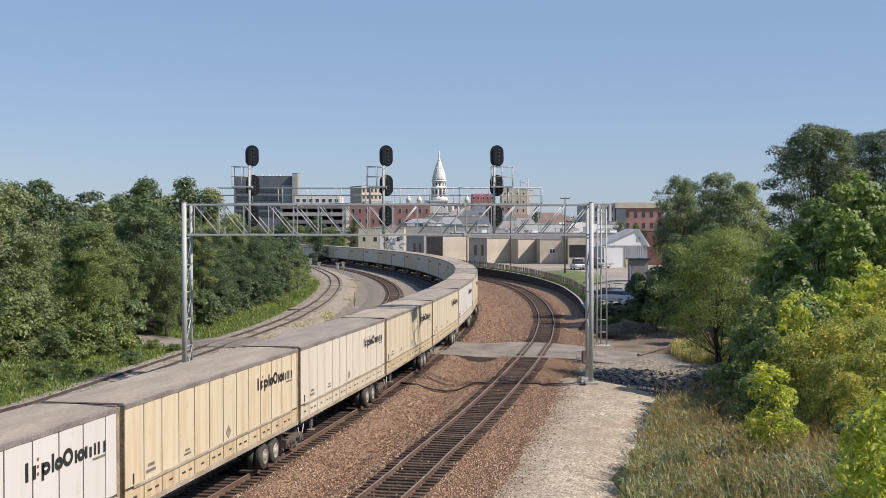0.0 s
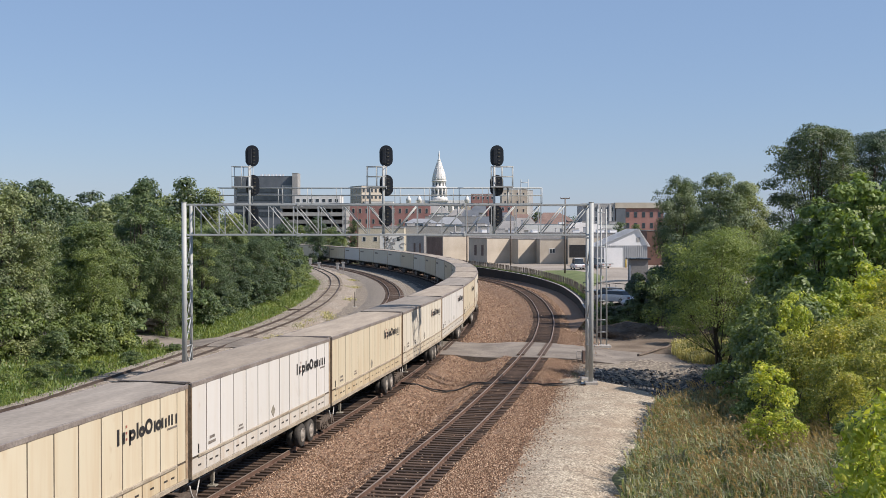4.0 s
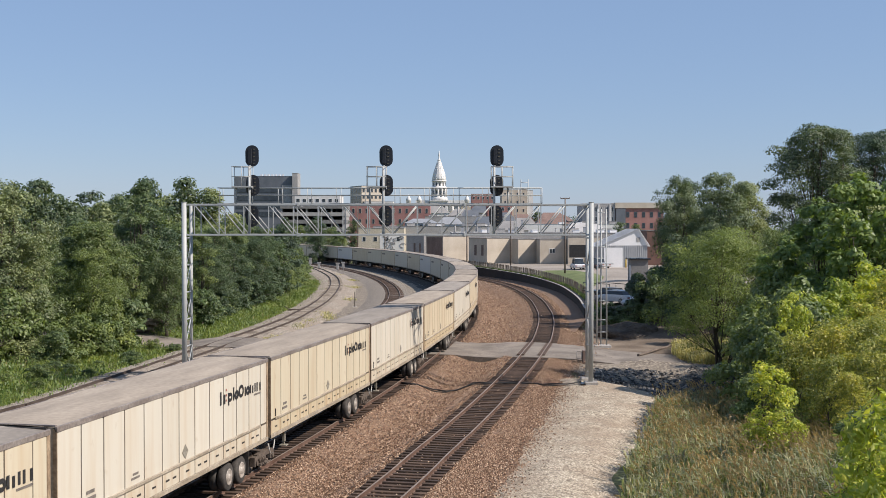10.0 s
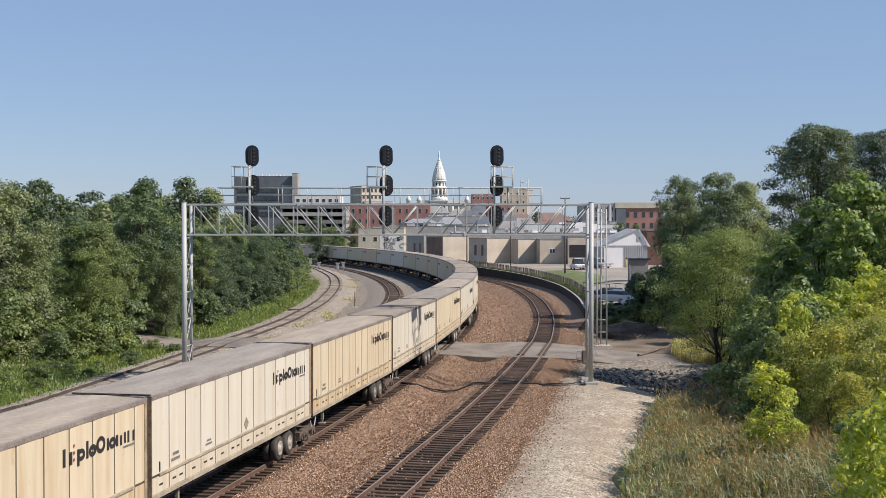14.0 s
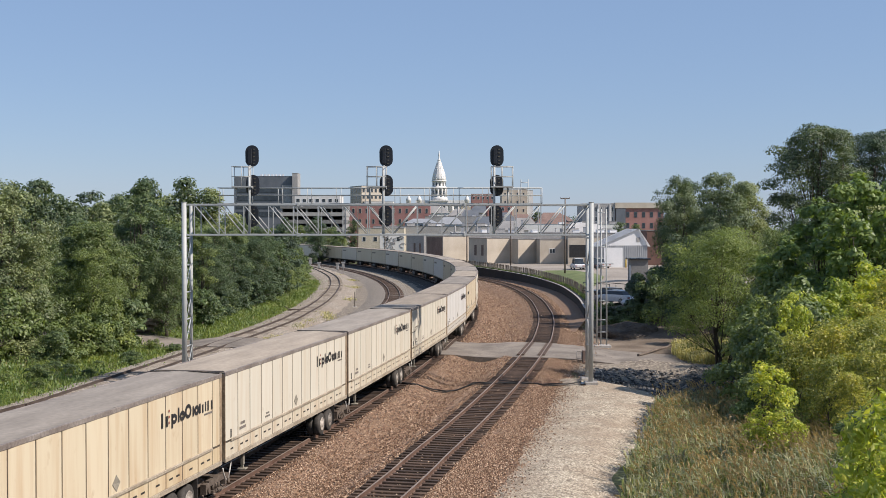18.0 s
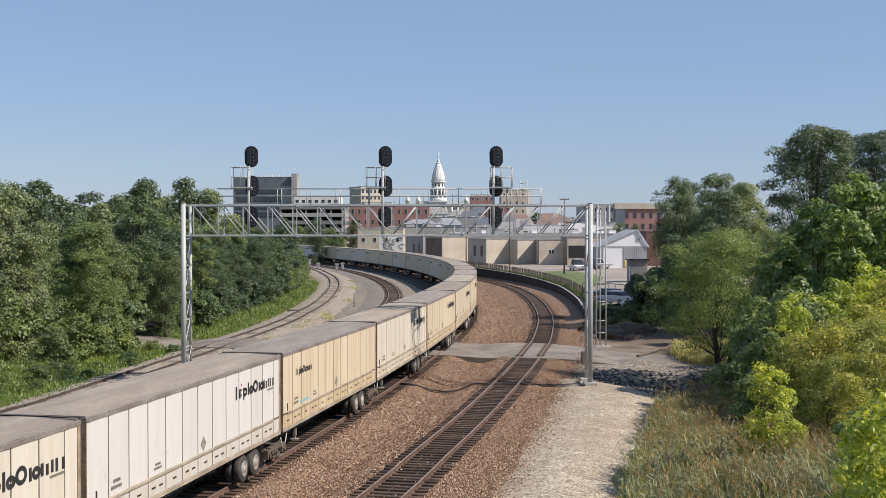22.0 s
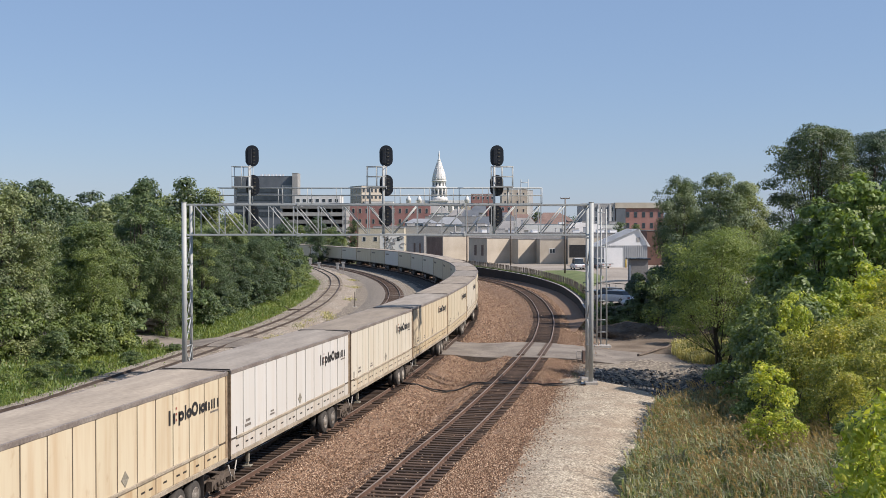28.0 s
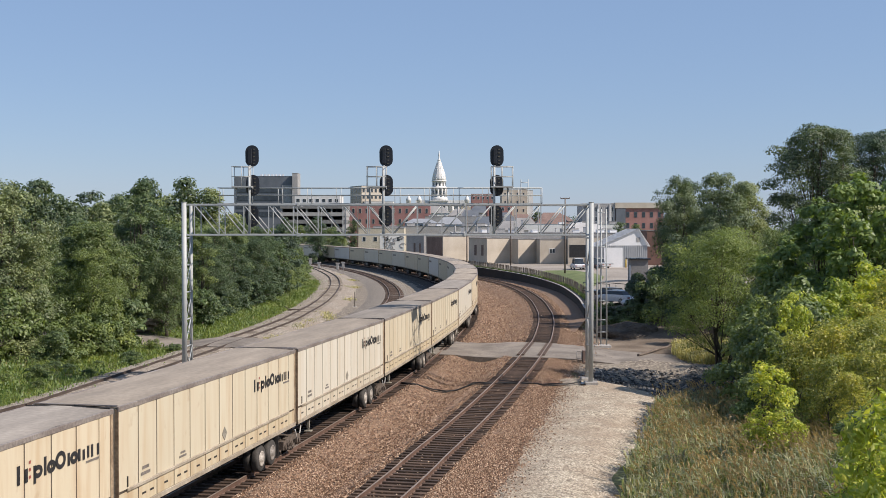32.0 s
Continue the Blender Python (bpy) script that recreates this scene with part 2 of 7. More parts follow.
_t.links.new(ramp(_t, _g.outputs["Random Per Island"], [(0.0, (0.04, 0.0215, 0.0125)), (0.4, (0.15, 0.084, 0.049)), (0.75, (0.30, 0.185, 0.115)), (1.0, (0.60, 0.455, 0.325))]), _p.inputs["Base Color"])
_p.inputs["Roughness"].default_value = 0.9
M_ROCK, _t, _p = nodes_of("broken_rock")
_g = _t.nodes.new("ShaderNodeNewGeometry")
_t.links.new(ramp(_t, _g.outputs["Random Per Island"], [(0.0, (0.0261, 0.0261, 0.0261)), (0.55, (0.087, 0.087, 0.087)), (0.85, (0.14, 0.138, 0.132)), (1.0, (0.30, 0.29, 0.275))]), _p.inputs["Base Color"])
_p.inputs["Roughness"].default_value = 0.85
M_BARK = mat("bark", (0.0609, 0.0478, 0.0365), (0.131, 0.104, 0.0827), 2, 12, 0.95, relief=0.8, dist=0.05)
LEAF = {
    "mid": leaf_mat("leaf_mid", (0.062, 0.100, 0.046), (0.118, 0.170, 0.075), (0.25, 0.30, 0.14), 0.34),
    "silver": leaf_mat("leaf_silver_green", (0.095, 0.130, 0.068), (0.180, 0.225, 0.122), (0.38, 0.42, 0.28), 0.34),
    "feather": leaf_mat("leaf_feathery", (0.105, 0.15, 0.052), (0.20, 0.258, 0.092), (0.33, 0.385, 0.15), 0.42),
    "dark": leaf_mat("leaf_dark", (0.040, 0.068, 0.038), (0.076, 0.118, 0.060), (0.165, 0.215, 0.11), 0.3),
    "glossy": leaf_mat("leaf_glossy_dark", (0.075, 0.128, 0.046), (0.155, 0.232, 0.078), (0.34, 0.42, 0.15), 0.4),
    "far": leaf_mat("leaf_blue_green", (0.050, 0.078, 0.052), (0.082, 0.122, 0.078), (0.14, 0.185, 0.118), 0.3),
    "olive": leaf_mat("leaf_olive", (0.092, 0.135, 0.052), (0.158, 0.212, 0.078), (0.26, 0.31, 0.125), 0.36),
    "yellow": leaf_mat("leaf_yellow_green", (0.15, 0.215, 0.048), (0.30, 0.37, 0.082), (0.66, 0.62, 0.17), 0.46),
    "lime": leaf_mat("leaf_olive_gold", (0.13, 0.165, 0.045), (0.265, 0.295, 0.082), (0.60, 0.52, 0.17), 0.44),
    "gold": leaf_mat("leaf_gold", (0.215, 0.215, 0.105), (0.345, 0.335, 0.175), (0.50, 0.47, 0.28), 0.25),
    "reed": leaf_mat("reed_blade", (0.165, 0.175, 0.105), (0.31, 0.312, 0.19), (0.62, 0.575, 0.385), 0.32),
    "plume": leaf_mat("reed_plume", (0.20, 0.155, 0.112), (0.33, 0.265, 0.19), (0.50, 0.42, 0.31), 0.3),
    "straw": leaf_mat("dry_straw", (0.285, 0.200, 0.118), (0.44, 0.325, 0.190), (0.60, 0.50, 0.325), 0.2),
    "grass": leaf_mat("grass_blade", (0.105, 0.155, 0.046), (0.19, 0.255, 0.075), (0.30, 0.355, 0.125), 0.38),
}


# ---- mesh helpers ----
def box(bm, x0, x1, y0, y1, z0, z1):
    v = [bm.verts.new(p) for p in ((x0, y0, z0), (x1, y0, z0), (x1, y1, z0), (x0, y1, z0), (x0, y0, z1), (x1, y0, z1), (x1, y1, z1), (x0, y1, z1))]
    for f in ((3, 2, 1, 0), (4, 5, 6, 7), (0, 1, 5, 4), (1, 2, 6, 5), (2, 3, 7, 6), (3, 0, 4, 7)):
        bm.faces.new([v[i] for i in f])


def tube(bm, p0, p1, r0, r1=None, n=8, smooth=True):
    p0, p1 = Vector(p0), Vector(p1)
    r1 = r0 if r1 is None else r1
    d = (p1 - p0).normalized()
    a = d.orthogonal().normalized()
    b = d.cross(a)
    rings = []
    for p, r in ((p0, r0), (p1, r1)):
        rings.append([bm.verts.new(p + (a * math.cos(2 * math.pi * i / n) + b * math.sin(2 * math.pi * i / n)) * r) for i in range(n)])
    for i in range(n):
        f = bm.faces.new((rings[0][i], rings[0][(i + 1) % n], rings[1][(i + 1) % n], rings[1][i]))
        f.smooth = smooth
    bm.faces.new(rings[0][::-1])
    bm.faces.new(rings[1])


def lathe(bm, prof, axis="x", n=20, at=(0, 0, 0)):
    """A body of revolution: prof is a row of (along the axis, radius)."""
    rings = []
    for h, r in prof:
        ring = []
        for i in range(n):
            c, s = math.cos(2 * math.pi * i / n) * r, math.sin(2 * math.pi * i / n) * r
            q = (h, c, s) if axis == "x" else (c, s, h)
            ring.append(bm.verts.new(Vector(q) + Vector(at)))
        rings.append(ring)
    for a, b in zip(rings, rings[1:]):
        for i in range(n):
            f = bm.faces.new((a[i], a[(i + 1) % n], b[(i + 1) % n], b[i]))
            f.smooth = True
    bm.faces.new(rings[0][::-1])
    bm.faces.new(rings[-1])
    bmesh.ops.recalc_face_normals(bm, faces=bm.faces)


def mesh_of(name, bm, material, bevel=0.0):
    if bevel:
        bmesh.ops.bevel(bm, geom=list(bm.edges), offset=bevel, segments=1, affect="EDGES", clamp_overlap=True)
    me = bpy.data.meshes.new(name)
    bm.to_mesh(me)
    bm.free()
    me.materials.append(material)
    return me


def part(name, bm, material, parent, label="", bevel=0.0, m=None):
    """One mesh object under a thing or part; bm may be a mesh that is shared."""
    me = bm if isinstance(bm, bpy.types.Mesh) else mesh_of(name, bm, material, bevel)
    ob = new(name, me)
    ob.parent = parent
    if m is not None:
        ob.matrix_basis = m
    return tagged(ob, label)


def thing(name, label, category, group="", kind="", m=None):
    ob = new(name)
    ob.empty_display_size = 0.3
    if m is not None:
        ob.matrix_basis = m
    return tagged(ob, label, category, group, kind)


def solo(name, bm, material, label, category="", group="", kind="", bevel=0.0, m=None):
    ob = new(name, bm if isinstance(bm, bpy.types.Mesh) else mesh_of(name, bm, material, bevel))
    if m is not None:
        ob.matrix_basis = m
    return tagged(ob, label, category, group, kind)


def sheet(name, rows, material, smooth=True):
    """A mesh from rows of points, neighbours joined."""
    n, k = len(rows), len(rows[0])
    v = [p for r in rows for p in r]
    f = [(i * k + j, i * k + j + 1, (i + 1) * k + j + 1, (i + 1) * k + j) for i in range(n - 1) for j in range(k - 1)]
    me = bpy.data.meshes.new(name)
    me.from_pydata(v, [], f)
    me.materials.append(material)
    me.polygons.foreach_set("use_smooth", [smooth] * len(f))
    b = bmesh.new()
    b.from_mesh(me)
    bmesh.ops.recalc_face_normals(b, faces=b.faces)
    if sum(q.normal.z for q in b.faces) < 0:
        bmesh.ops.reverse_faces(b, faces=b.faces)
    b.to_mesh(me)
    b.free()
    return me


def smoothstep(a, b, x):
    u = np.clip((np.asarray(x, float) - a) / (b - a), 0, 1)
    return u * u * (3 - 2 * u)


# ---- the lines of the tracks ----
RAIL_Z = 0.45


class Line:
    """A smooth way on the plan, walked by arc length."""

    def __init__(self, pts, step=0.5):
        self.p = np.array(pts, float)
        d = np.hypot(*np.diff(self.p, axis=0).T)
        self.s = np.concatenate([[0], np.cumsum(d)])
        self.length = self.s[-1]

    def at(self, s):
        s = np.asarray(s, float)
        x, y = np.interp(s, self.s, self.p[:, 0]), np.interp(s, self.s, self.p[:, 1])
        a = np.interp(s - 0.7, self.s, self.p[:, 0]), np.interp(s - 0.7, self.s, self.p[:, 1])
        b = np.interp(s + 0.7, self.s, self.p[:, 0]), np.interp(s + 0.7, self.s, self.p[:, 1])
        return x, y, np.arctan2(b[0] - a[0], b[1] - a[1])

    def side(self, s, off):
        x, y, h = self.at(s)
        return x + off * np.cos(h), y - off * np.sin(h)


def spline(ctrl, n=24):
    """Points along a smooth curve through the control points."""
    c = np.array(ctrl, float)
    c = np.vstack([2 * c[0] - c[1], c, 2 * c[-1] - c[-2]])
    out = []
    for i in range(1, len(c) - 2):
        for u in np.arange(n) / n:
            a, b, d, e = c[i - 1], c[i], c[i + 1], c[i + 2]
            out.append(0.5 * (2 * b + (d - a) * u + (2 * a - 5 * b + 4 * d - e) * u ** 2 + (3 * b - a - 3 * d + e) * u ** 3))
    out.append(c[-2])
    return np.array(out)


# the train's track, by its headings (degrees) at distances along it; 0 m lies 49 m before the camera
S0, S1 = -620.0, 900.0
_s = np.arange(S0, S1, 0.5)
_h = np.radians(np.interp(_s, [0, 40, 80, 120, 160, 220, 300, 400], [10.63, 7.26, 2.89, -2.33, -6.84, -13.29, -21.82, -30.36]))
_x, _y = np.cumsum(np.sin(_h)) * 0.5, np.cumsum(np.cos(_h)) * 0.5
_i = int((0 - S0) / 0.5)
TRAIN = Line(np.stack([_x - _x[_i] - 7.38, _y - _y[_i] + 49.14], 1))
MAIN = Line(spline([(-14.5, -16), (-8.3, 14), (-2.2, 41.3), (-0.47, 49.8), (1.05, 57.2), (2.85, 66.7), (5.2, 80.2), (6.95, 91.3), (8.3, 100.6), (9.9, 115.3), (10.85, 126.4), (11.45, 136.5), (12.15, 156.4), (12.0, 177.5), (10.95, 195.1), (8.8, 212), (5.3, 230), (0.0, 252), (-7.5, 278), (-18, 310), (-36, 355)]))
SIDING = Line(spline([(-32, 0), (-26.5, 35), (-21.85, 61.2), (-20.9, 67.2), (-16.4, 114.5), (-15.65, 134), (-15.6, 155.2), (-16.8, 183.3), (-18.4, 205.2), (-21.3, 231.7), (-25.7, 259.1), (-30.5, 283.2), (-42, 325), (-56, 360)]))
_ts = np.arange(-S0 - 60, -S0 + 330, 1.0)
THIRD = Line(np.stack(TRAIN.side(_ts, -9.3), 1))


# ---- ground ----
WALL = Line(spline([(14.8, 123.2), (15.2, 128), (16.2, 141.7), (16.8, 158.4), (16.8, 172), (15.8, 187.6), (13.9, 203.8), (11.3, 217), (7.5, 232.3), (2.2, 252), (-5, 278), (-30, 340)]))


def wall_top(y):
    """The wall's top climbs a little along the curve."""
    return np.interp(y, [123, 142, 158, 172, 188, 204, 217, 232, 252], [1.58, 1.58, 1.61, 1.69, 1.8, 1.91, 2.03, 2.18, 2.25])


def wall_x(y):
    return np.interp(y, WALL.p[:, 1], WALL.p[:, 0])


def ground_z(x, y):
    """The height of the ground: flat by the tracks, a raised yard behind the retaining wall, a bank by the overpass."""
    x, y = np.asarray(x, float), np.asarray(y, float)
    low, back = wall_top(y) - 0.35, x - wall_x(y)
    yard = (low * smoothstep(0.1, 0.5, back) + (2.4 - low) * smoothstep(1.0, 7.0, back)) * smoothstep(114, 125, y)
    yard = np.maximum(yard, 0.9 * smoothstep(15, 20, x) * smoothstep(98, 108, y))
    left = 0.5 * smoothstep(3, 10, np.interp(y, SIDING.p[:, 1], SIDING.p[:, 0]) - x)
    right = 0.8 * smoothstep(13, 30, x) * (1 - smoothstep(80, 90, y)) + 2.5 * smoothstep(4.5, 13.0, x) * (1 - smoothstep(24, 56, y))
    dip = -0.7 * np.exp(-((x - 14.5) / 3.0) ** 2 - ((y - 77) / 4.5) ** 2)
    bumps = 0.06 * np.sin(x * 0.9 + 1.3 * np.sin(y * 0.31)) * np.sin(y * 0.7 + x * 0.2)
    tx, mx = np.interp(y, TRAIN.p[:, 1], TRAIN.p[:, 0]), np.interp(y, MAIN.p[:, 1], MAIN.p[:, 0])
    bed = -0.45 * smoothstep(-13, -11, x - tx) * (1 - smoothstep(2.2, 3.4, x - mx)) * (1 - smoothstep(340, 350, y))
    return yard + left + right + dip + bumps + bed - 0.06


xs = np.unique(np.concatenate([[-3000, -1500, -800, -400, -250, -160, -110], np.arange(-80, 6, 2.0), np.arange(6, 18, 0.4), np.arange(18, 60, 2.0), [70, 90, 120, 170, 260, 450, 900, 1700, 3000]]))
ys = np.unique(np.concatenate([[-400, -150, -60], np.arange(-30, 130, 1.5), np.arange(130, 300, 3.0), [310, 330, 360, 400, 460, 540, 660, 850, 1200, 1800, 2600, 4200]]))
gx, gy = np.meshgrid(xs, ys)
gz = ground_z(gx, gy)
ground = new("ground", sheet("ground", [[(gx[i, j], gy[i, j], gz[i, j]) for j in range(len(xs))] for i in range(len(ys))], M_EARTH))
tagged(ground, "flat grassy ground with bare earth patches", "ground", kind="structure")


def strip(name, line, s0, s1, step, offs, material, label, rough=0.03, category="ballast"):
    """A bed that follows a line: offs is a row of (sideways, height)."""
    rows = []
    for s in np.arange(s0, s1, step):
        r = []
        for o, z in offs:
            x, y = line.side(s, o)
            r.append((float(x), float(y), z + rough * noise.noise((float(x) * 0.7, float(y) * 0.7, 3.0))))
        rows.append(r)
    ob = new(name, sheet(name, rows, material))
    return tagged(ob, label, category, kind="structure")


# ballast of the two main tracks, one bed from the train's track to the right-hand shoulder
rows = []
for y in np.concatenate([np.arange(4, 130, 0.8), np.arange(130, 345, 2.0)]):
    tx, mx = float(np.interp(y, TRAIN.p[:, 1], TRAIN.p[:, 0])), float(np.interp(y, MAIN.p[:, 1], MAIN.p[:, 0]))
    gap, near = mx - tx, 1 - float(smoothstep(66, 76, y))
    r = []
    for o, z in ((tx - 4.2, -0.1), (tx - 2.6, 0.2), (tx - 1.42, 0.23), (tx + 1.42, 0.215), (tx + 1.7, 0.30), (tx + 2.0, 0.28), (tx + gap * 0.4, -0.1), (tx + gap * 0.5, -0.18), (tx + gap * 0.6, -0.08), (mx - 2.0, 0.28), (mx - 1.7, 0.30), (mx - 1.42, 0.215), (mx + 1.42, 0.215), (mx + 1.7, 0.30), (mx + 2.0, 0.27), (mx + 2.6, 0.05 + 0.1 * near), (mx + 3.3 + 0.3 * near, -0.02 + 0.1 * near), (mx + 4.0 + 1.2 * near, -0.12 + 0.1 * near)):
        r.append((o, y, z + 0.035 * noise.noise((o * 0.8, y * 0.8, 1.0)) + 0.02 * noise.noise((o * 2.5, y * 2.5, 5.0))))
    rows.append(r)
me = sheet("ballast_bed", rows, M_BALLAST)
# columns below the train take the ballast with shade in its colour
me.materials.append(M_BALLAST_SHADE)
me.materials.append(M_BALLAST_DARK)
k = len(rows[0]) - 1
me.polygons.foreach_set("material_index", [1 if i % k in (0, 1, 2) else 2 if i % k in (10, 11) else 0 for i in range(len(me.polygons))])
tagged(new("ballast_bed", me), "brown and pinkish crushed stone ballast bed", "ballast", kind="structure")
BED = ((-3.4, -0.1), (-2.2, 0.2), (-1.5, 0.29), (1.5, 0.29), (2.2, 0.2), (3.4, -0.1))
SIDING_BED = ((-3.1, -0.05), (-2.5, 0.16), (-1.3, 0.28), (1.3, 0.28), (2.0, 0.2), (3.4, 0.06), (3.9, -0.08))
strip("ballast_third", THIRD, 5, 380, 1.5, [(o * (1.35 if o < 0 else 1.0), z) for o, z in BED], M_BALLAST_GREY, "grey crushed stone ballast of the inner track")
rows = []
for y in np.arange(20, 345, 2.0):
    tx, sx = float(np.interp(y, TRAIN.p[:, 1], TRAIN.p[:, 0])), float(np.interp(y, SIDING.p[:, 1], SIDING.p[:, 0]))
    rows.append([(x, float(y), 0.03 + 0.07 * noise.noise((x * 0.4, y * 0.4, 4.0))) for x in np.linspace(sx - 2.5, tx - 2.5, 16)])
tagged(new("cinder_strip", sheet("cinder_strip", rows, M_CINDER)), "grey cinders and dust between the tracks", "gravel", kind="structure")
# the train's shadow on the cinders, painted as a darker strip
rows = []
for y in np.arange(60, 330, 2.0):
    tx = float(np.interp(y, TRAIN.p[:, 1], TRAIN.p[:, 0]))
    rows.append([(x, float(y), 0.10 + 0.06 * noise.noise((x * 0.4, y * 0.4, 6.0)) - 0.2 * abs(k - 4.5) / 4.5) for k, x in enumerate(np.linspace(tx - 5.6, tx - 2.3, 10))])
tagged(new("dark_cinder_strip", sheet("dark_cinder_strip", rows, M_CINDER_SHADE)), "cinders beside the train's track, near-black with the train's painted shade", "gravel", kind="structure")
strip("ballast_siding", SIDING, 20, 375, 1.5, SIDING_BED, M_SIDING, "pale dusty ballast of the siding", 0.07)

# bank of ballast thrown up against the retaining wall
rows = []
for y in np.arange(106, 262, 2.0):
    a, b = float(np.interp(y, MAIN.p[:, 1], MAIN.p[:, 0])) + 1.95, min(float(wall_x(y)) - 0.2, 10.2 + (y - 100) * 0.2)
    up = 0.3 * float(smoothstep(106, 124, y)) - 0.3 * (1 - float(smoothstep(106, 112, y)))
    rows.append([(a + (b - a) * k / 8, float(y), 0.24 + up * (k / 8) ** 1.2 + 0.06 * noise.noise((k * 0.5, y * 0.5, 9.0)) * (k > 0)) for k in range(9)])
tagged(new("ballast_bank", sheet("ballast_bank", rows, M_BALLAST)), "brown ballast banked up against the retaining wall", "ballast", kind="structure")

# pale service strip beside the right-hand track, up to the signal bridge's foot
rows = []
for y in np.arange(20, 75.5, 0.7):
    mx = float(np.interp(y, MAIN.p[:, 1], MAIN.p[:, 0]))
    e = 1.0 - max(0.0, (y - 69) / 6.5) ** 2
    right = mx + 2.9 + (6.3 + 1.2 * (1 - float(smoothstep(34, 48, y))) + 0.35 * math.sin(y * 0.5) + 1.3 * float(smoothstep(52, 66, y))) * max(e, 0.02) ** 0.5
    r = []
    for k in range(9):
        u = k / 8
        left = mx + float(np.interp(y, [44, 70], [3.3, 2.4])) + 0.25 * noise.noise((y * 0.6, 3.0, 1.0))
        x = left + (right - left) * u
        z = -0.02 + 0.36 * math.sin(math.pi * min(1, u * 1.08)) - 0.3 * u ** 5 + 0.05 * noise.noise((x, y, 2.0)) + 0.10 * noise.noise((x * 0.35, y * 0.35, 8.0)) * (1 - u)
        r.append((x, y, z))
    rows.append(r)
tagged(new("gravel_path", sheet("gravel_path", rows, M_GRAVEL)), "pale limestone gravel strip beside the track", "gravel", kind="structure")


# loose stones on the near ballast
def loose_stones(name, count, y0, y1, seed, size):
    g = np.random.default_rng(seed)
    y = y0 + (y1 - y0) * g.uniform(0, 1, count) ** 1.5
    tx, mx = np.interp(y, TRAIN.p[:, 1], TRAIN.p[:, 0]), np.interp(y, MAIN.p[:, 1], MAIN.p[:, 0])
    gap = mx - tx
    x = tx + 1.35 + (gap + 1.7) * g.uniform(0, 1, count)
    spill = g.uniform(0, 1, count) < 0.22
    x = np.where(spill, mx + 1.9 + np.abs(g.normal(0, 1.0, count)), x)
    on_tie = np.abs(x - mx) < 1.35
    x = np.where(on_tie & (g.uniform(0, 1, count) < 0.975), mx + 1.35 + 1.6 * g.uniform(0, 1, count), x)
    d = x - tx
    z = np.where(d < 2, 0.28, 0.27 - 0.37 * (d - 2) / (0.4 * gap - 2))
    z = np.where(d > 0.4 * gap, -0.1 - 0.8 * (d / gap - 0.4), z)
    z = np.where(d > 0.5 * gap, -0.18 + 1.0 * (d / gap - 0.5), z)
    z = np.where(d > 0.6 * gap, -0.08 + 0.35 * (d - 0.6 * gap) / (0.4 * gap - 2), z)
    z = np.where(d > gap - 2, 0.28, z)
    z = np.where(d > gap + 1.6, np.interp(x - mx, [1.6, 1.9, 2.6, 3.3, 4.5, 6.5], [0.29, 0.27, 0.16, 0.17, 0.3, 0.28]), z) + 0.012
    s = size * g.uniform(0.5, 1.3, (count, 1, 1))
    base = np.array([(1, 0, 0), (-0.4, 0.9, 0), (-0.6, -0.8, 0), (0.1, 0.1, 0.9)])
    a = g.uniform(0, 6.283, count)
    rot = np.zeros((count, 3, 3))
    rot[:, 0, 0], rot[:, 0, 1], rot[:, 1, 0], rot[:, 1, 1], rot[:, 2, 2] = np.cos(a), -np.sin(a), np.sin(a), np.cos(a), 1
    v = np.einsum("nij,kj->nki", rot, base) * s * g.uniform(0.65, 1.25, (count, 4, 3))
    v += np.stack([x, y, z - 0.01], 1)[:, None, :]
    f = (np.arange(count)[:, None, None] * 4 + np.array([(0, 1, 3), (1, 2, 3), (2, 0, 3)])).reshape(-1, 3)
    me = bpy.data.meshes.new(name)
    me.from_pydata(v.reshape(-1, 3).tolist(), [], f.tolist())
    me.materials.append(M_STONE)
    tagged(new(name, me), "loose brown and pinkish ballast stones", "ballast stones", kind="stuff")


loose_stones("ballast_stones", 135000, 38, 100, 77, 0.046)
loose_stones("ballast_stones", 52000, 97, 245, 78, 0.068)


# ---- tracks ----
def rail_mesh(name, line, off, s0, s1, step, top):
    prof = ((-0.07, 0.28), (-0.035, 0.31), (-0.035, 0.41), (-0.037, 0.45), (0.037, 0.45), (0.035, 0.41), (0.035, 0.31), (0.07, 0.28))
    rows = []
    for s in np.arange(s0, s1, step):
        r = []
        for o, z in prof:
            x, y = line.side(s, off + o)
            r.append((float(x), float(y), z))
        rows.append(r)
    me = sheet(name, rows, M_RAIL if top else M_RAIL_DULL, False)
    if top:
        me.materials.append(M_RAIL_TOP)
        k = len(prof) - 1
        me.polygons.foreach_set("material_index", [1 if i % k == 3 else 0 for i in range(len(me.polygons))])
    return me


def tie_mesh(material):
    bm = bmesh.new()
    box(bm, -1.3, 1.3, -0.115, 0.115, -0.16, 0.0)
    return mesh_of("tie", bm, material, 0.012)


TIE, TIE_OLD = tie_mesh(M_TIE), tie_mesh(M_TIE_OLD)
random.seed(11)


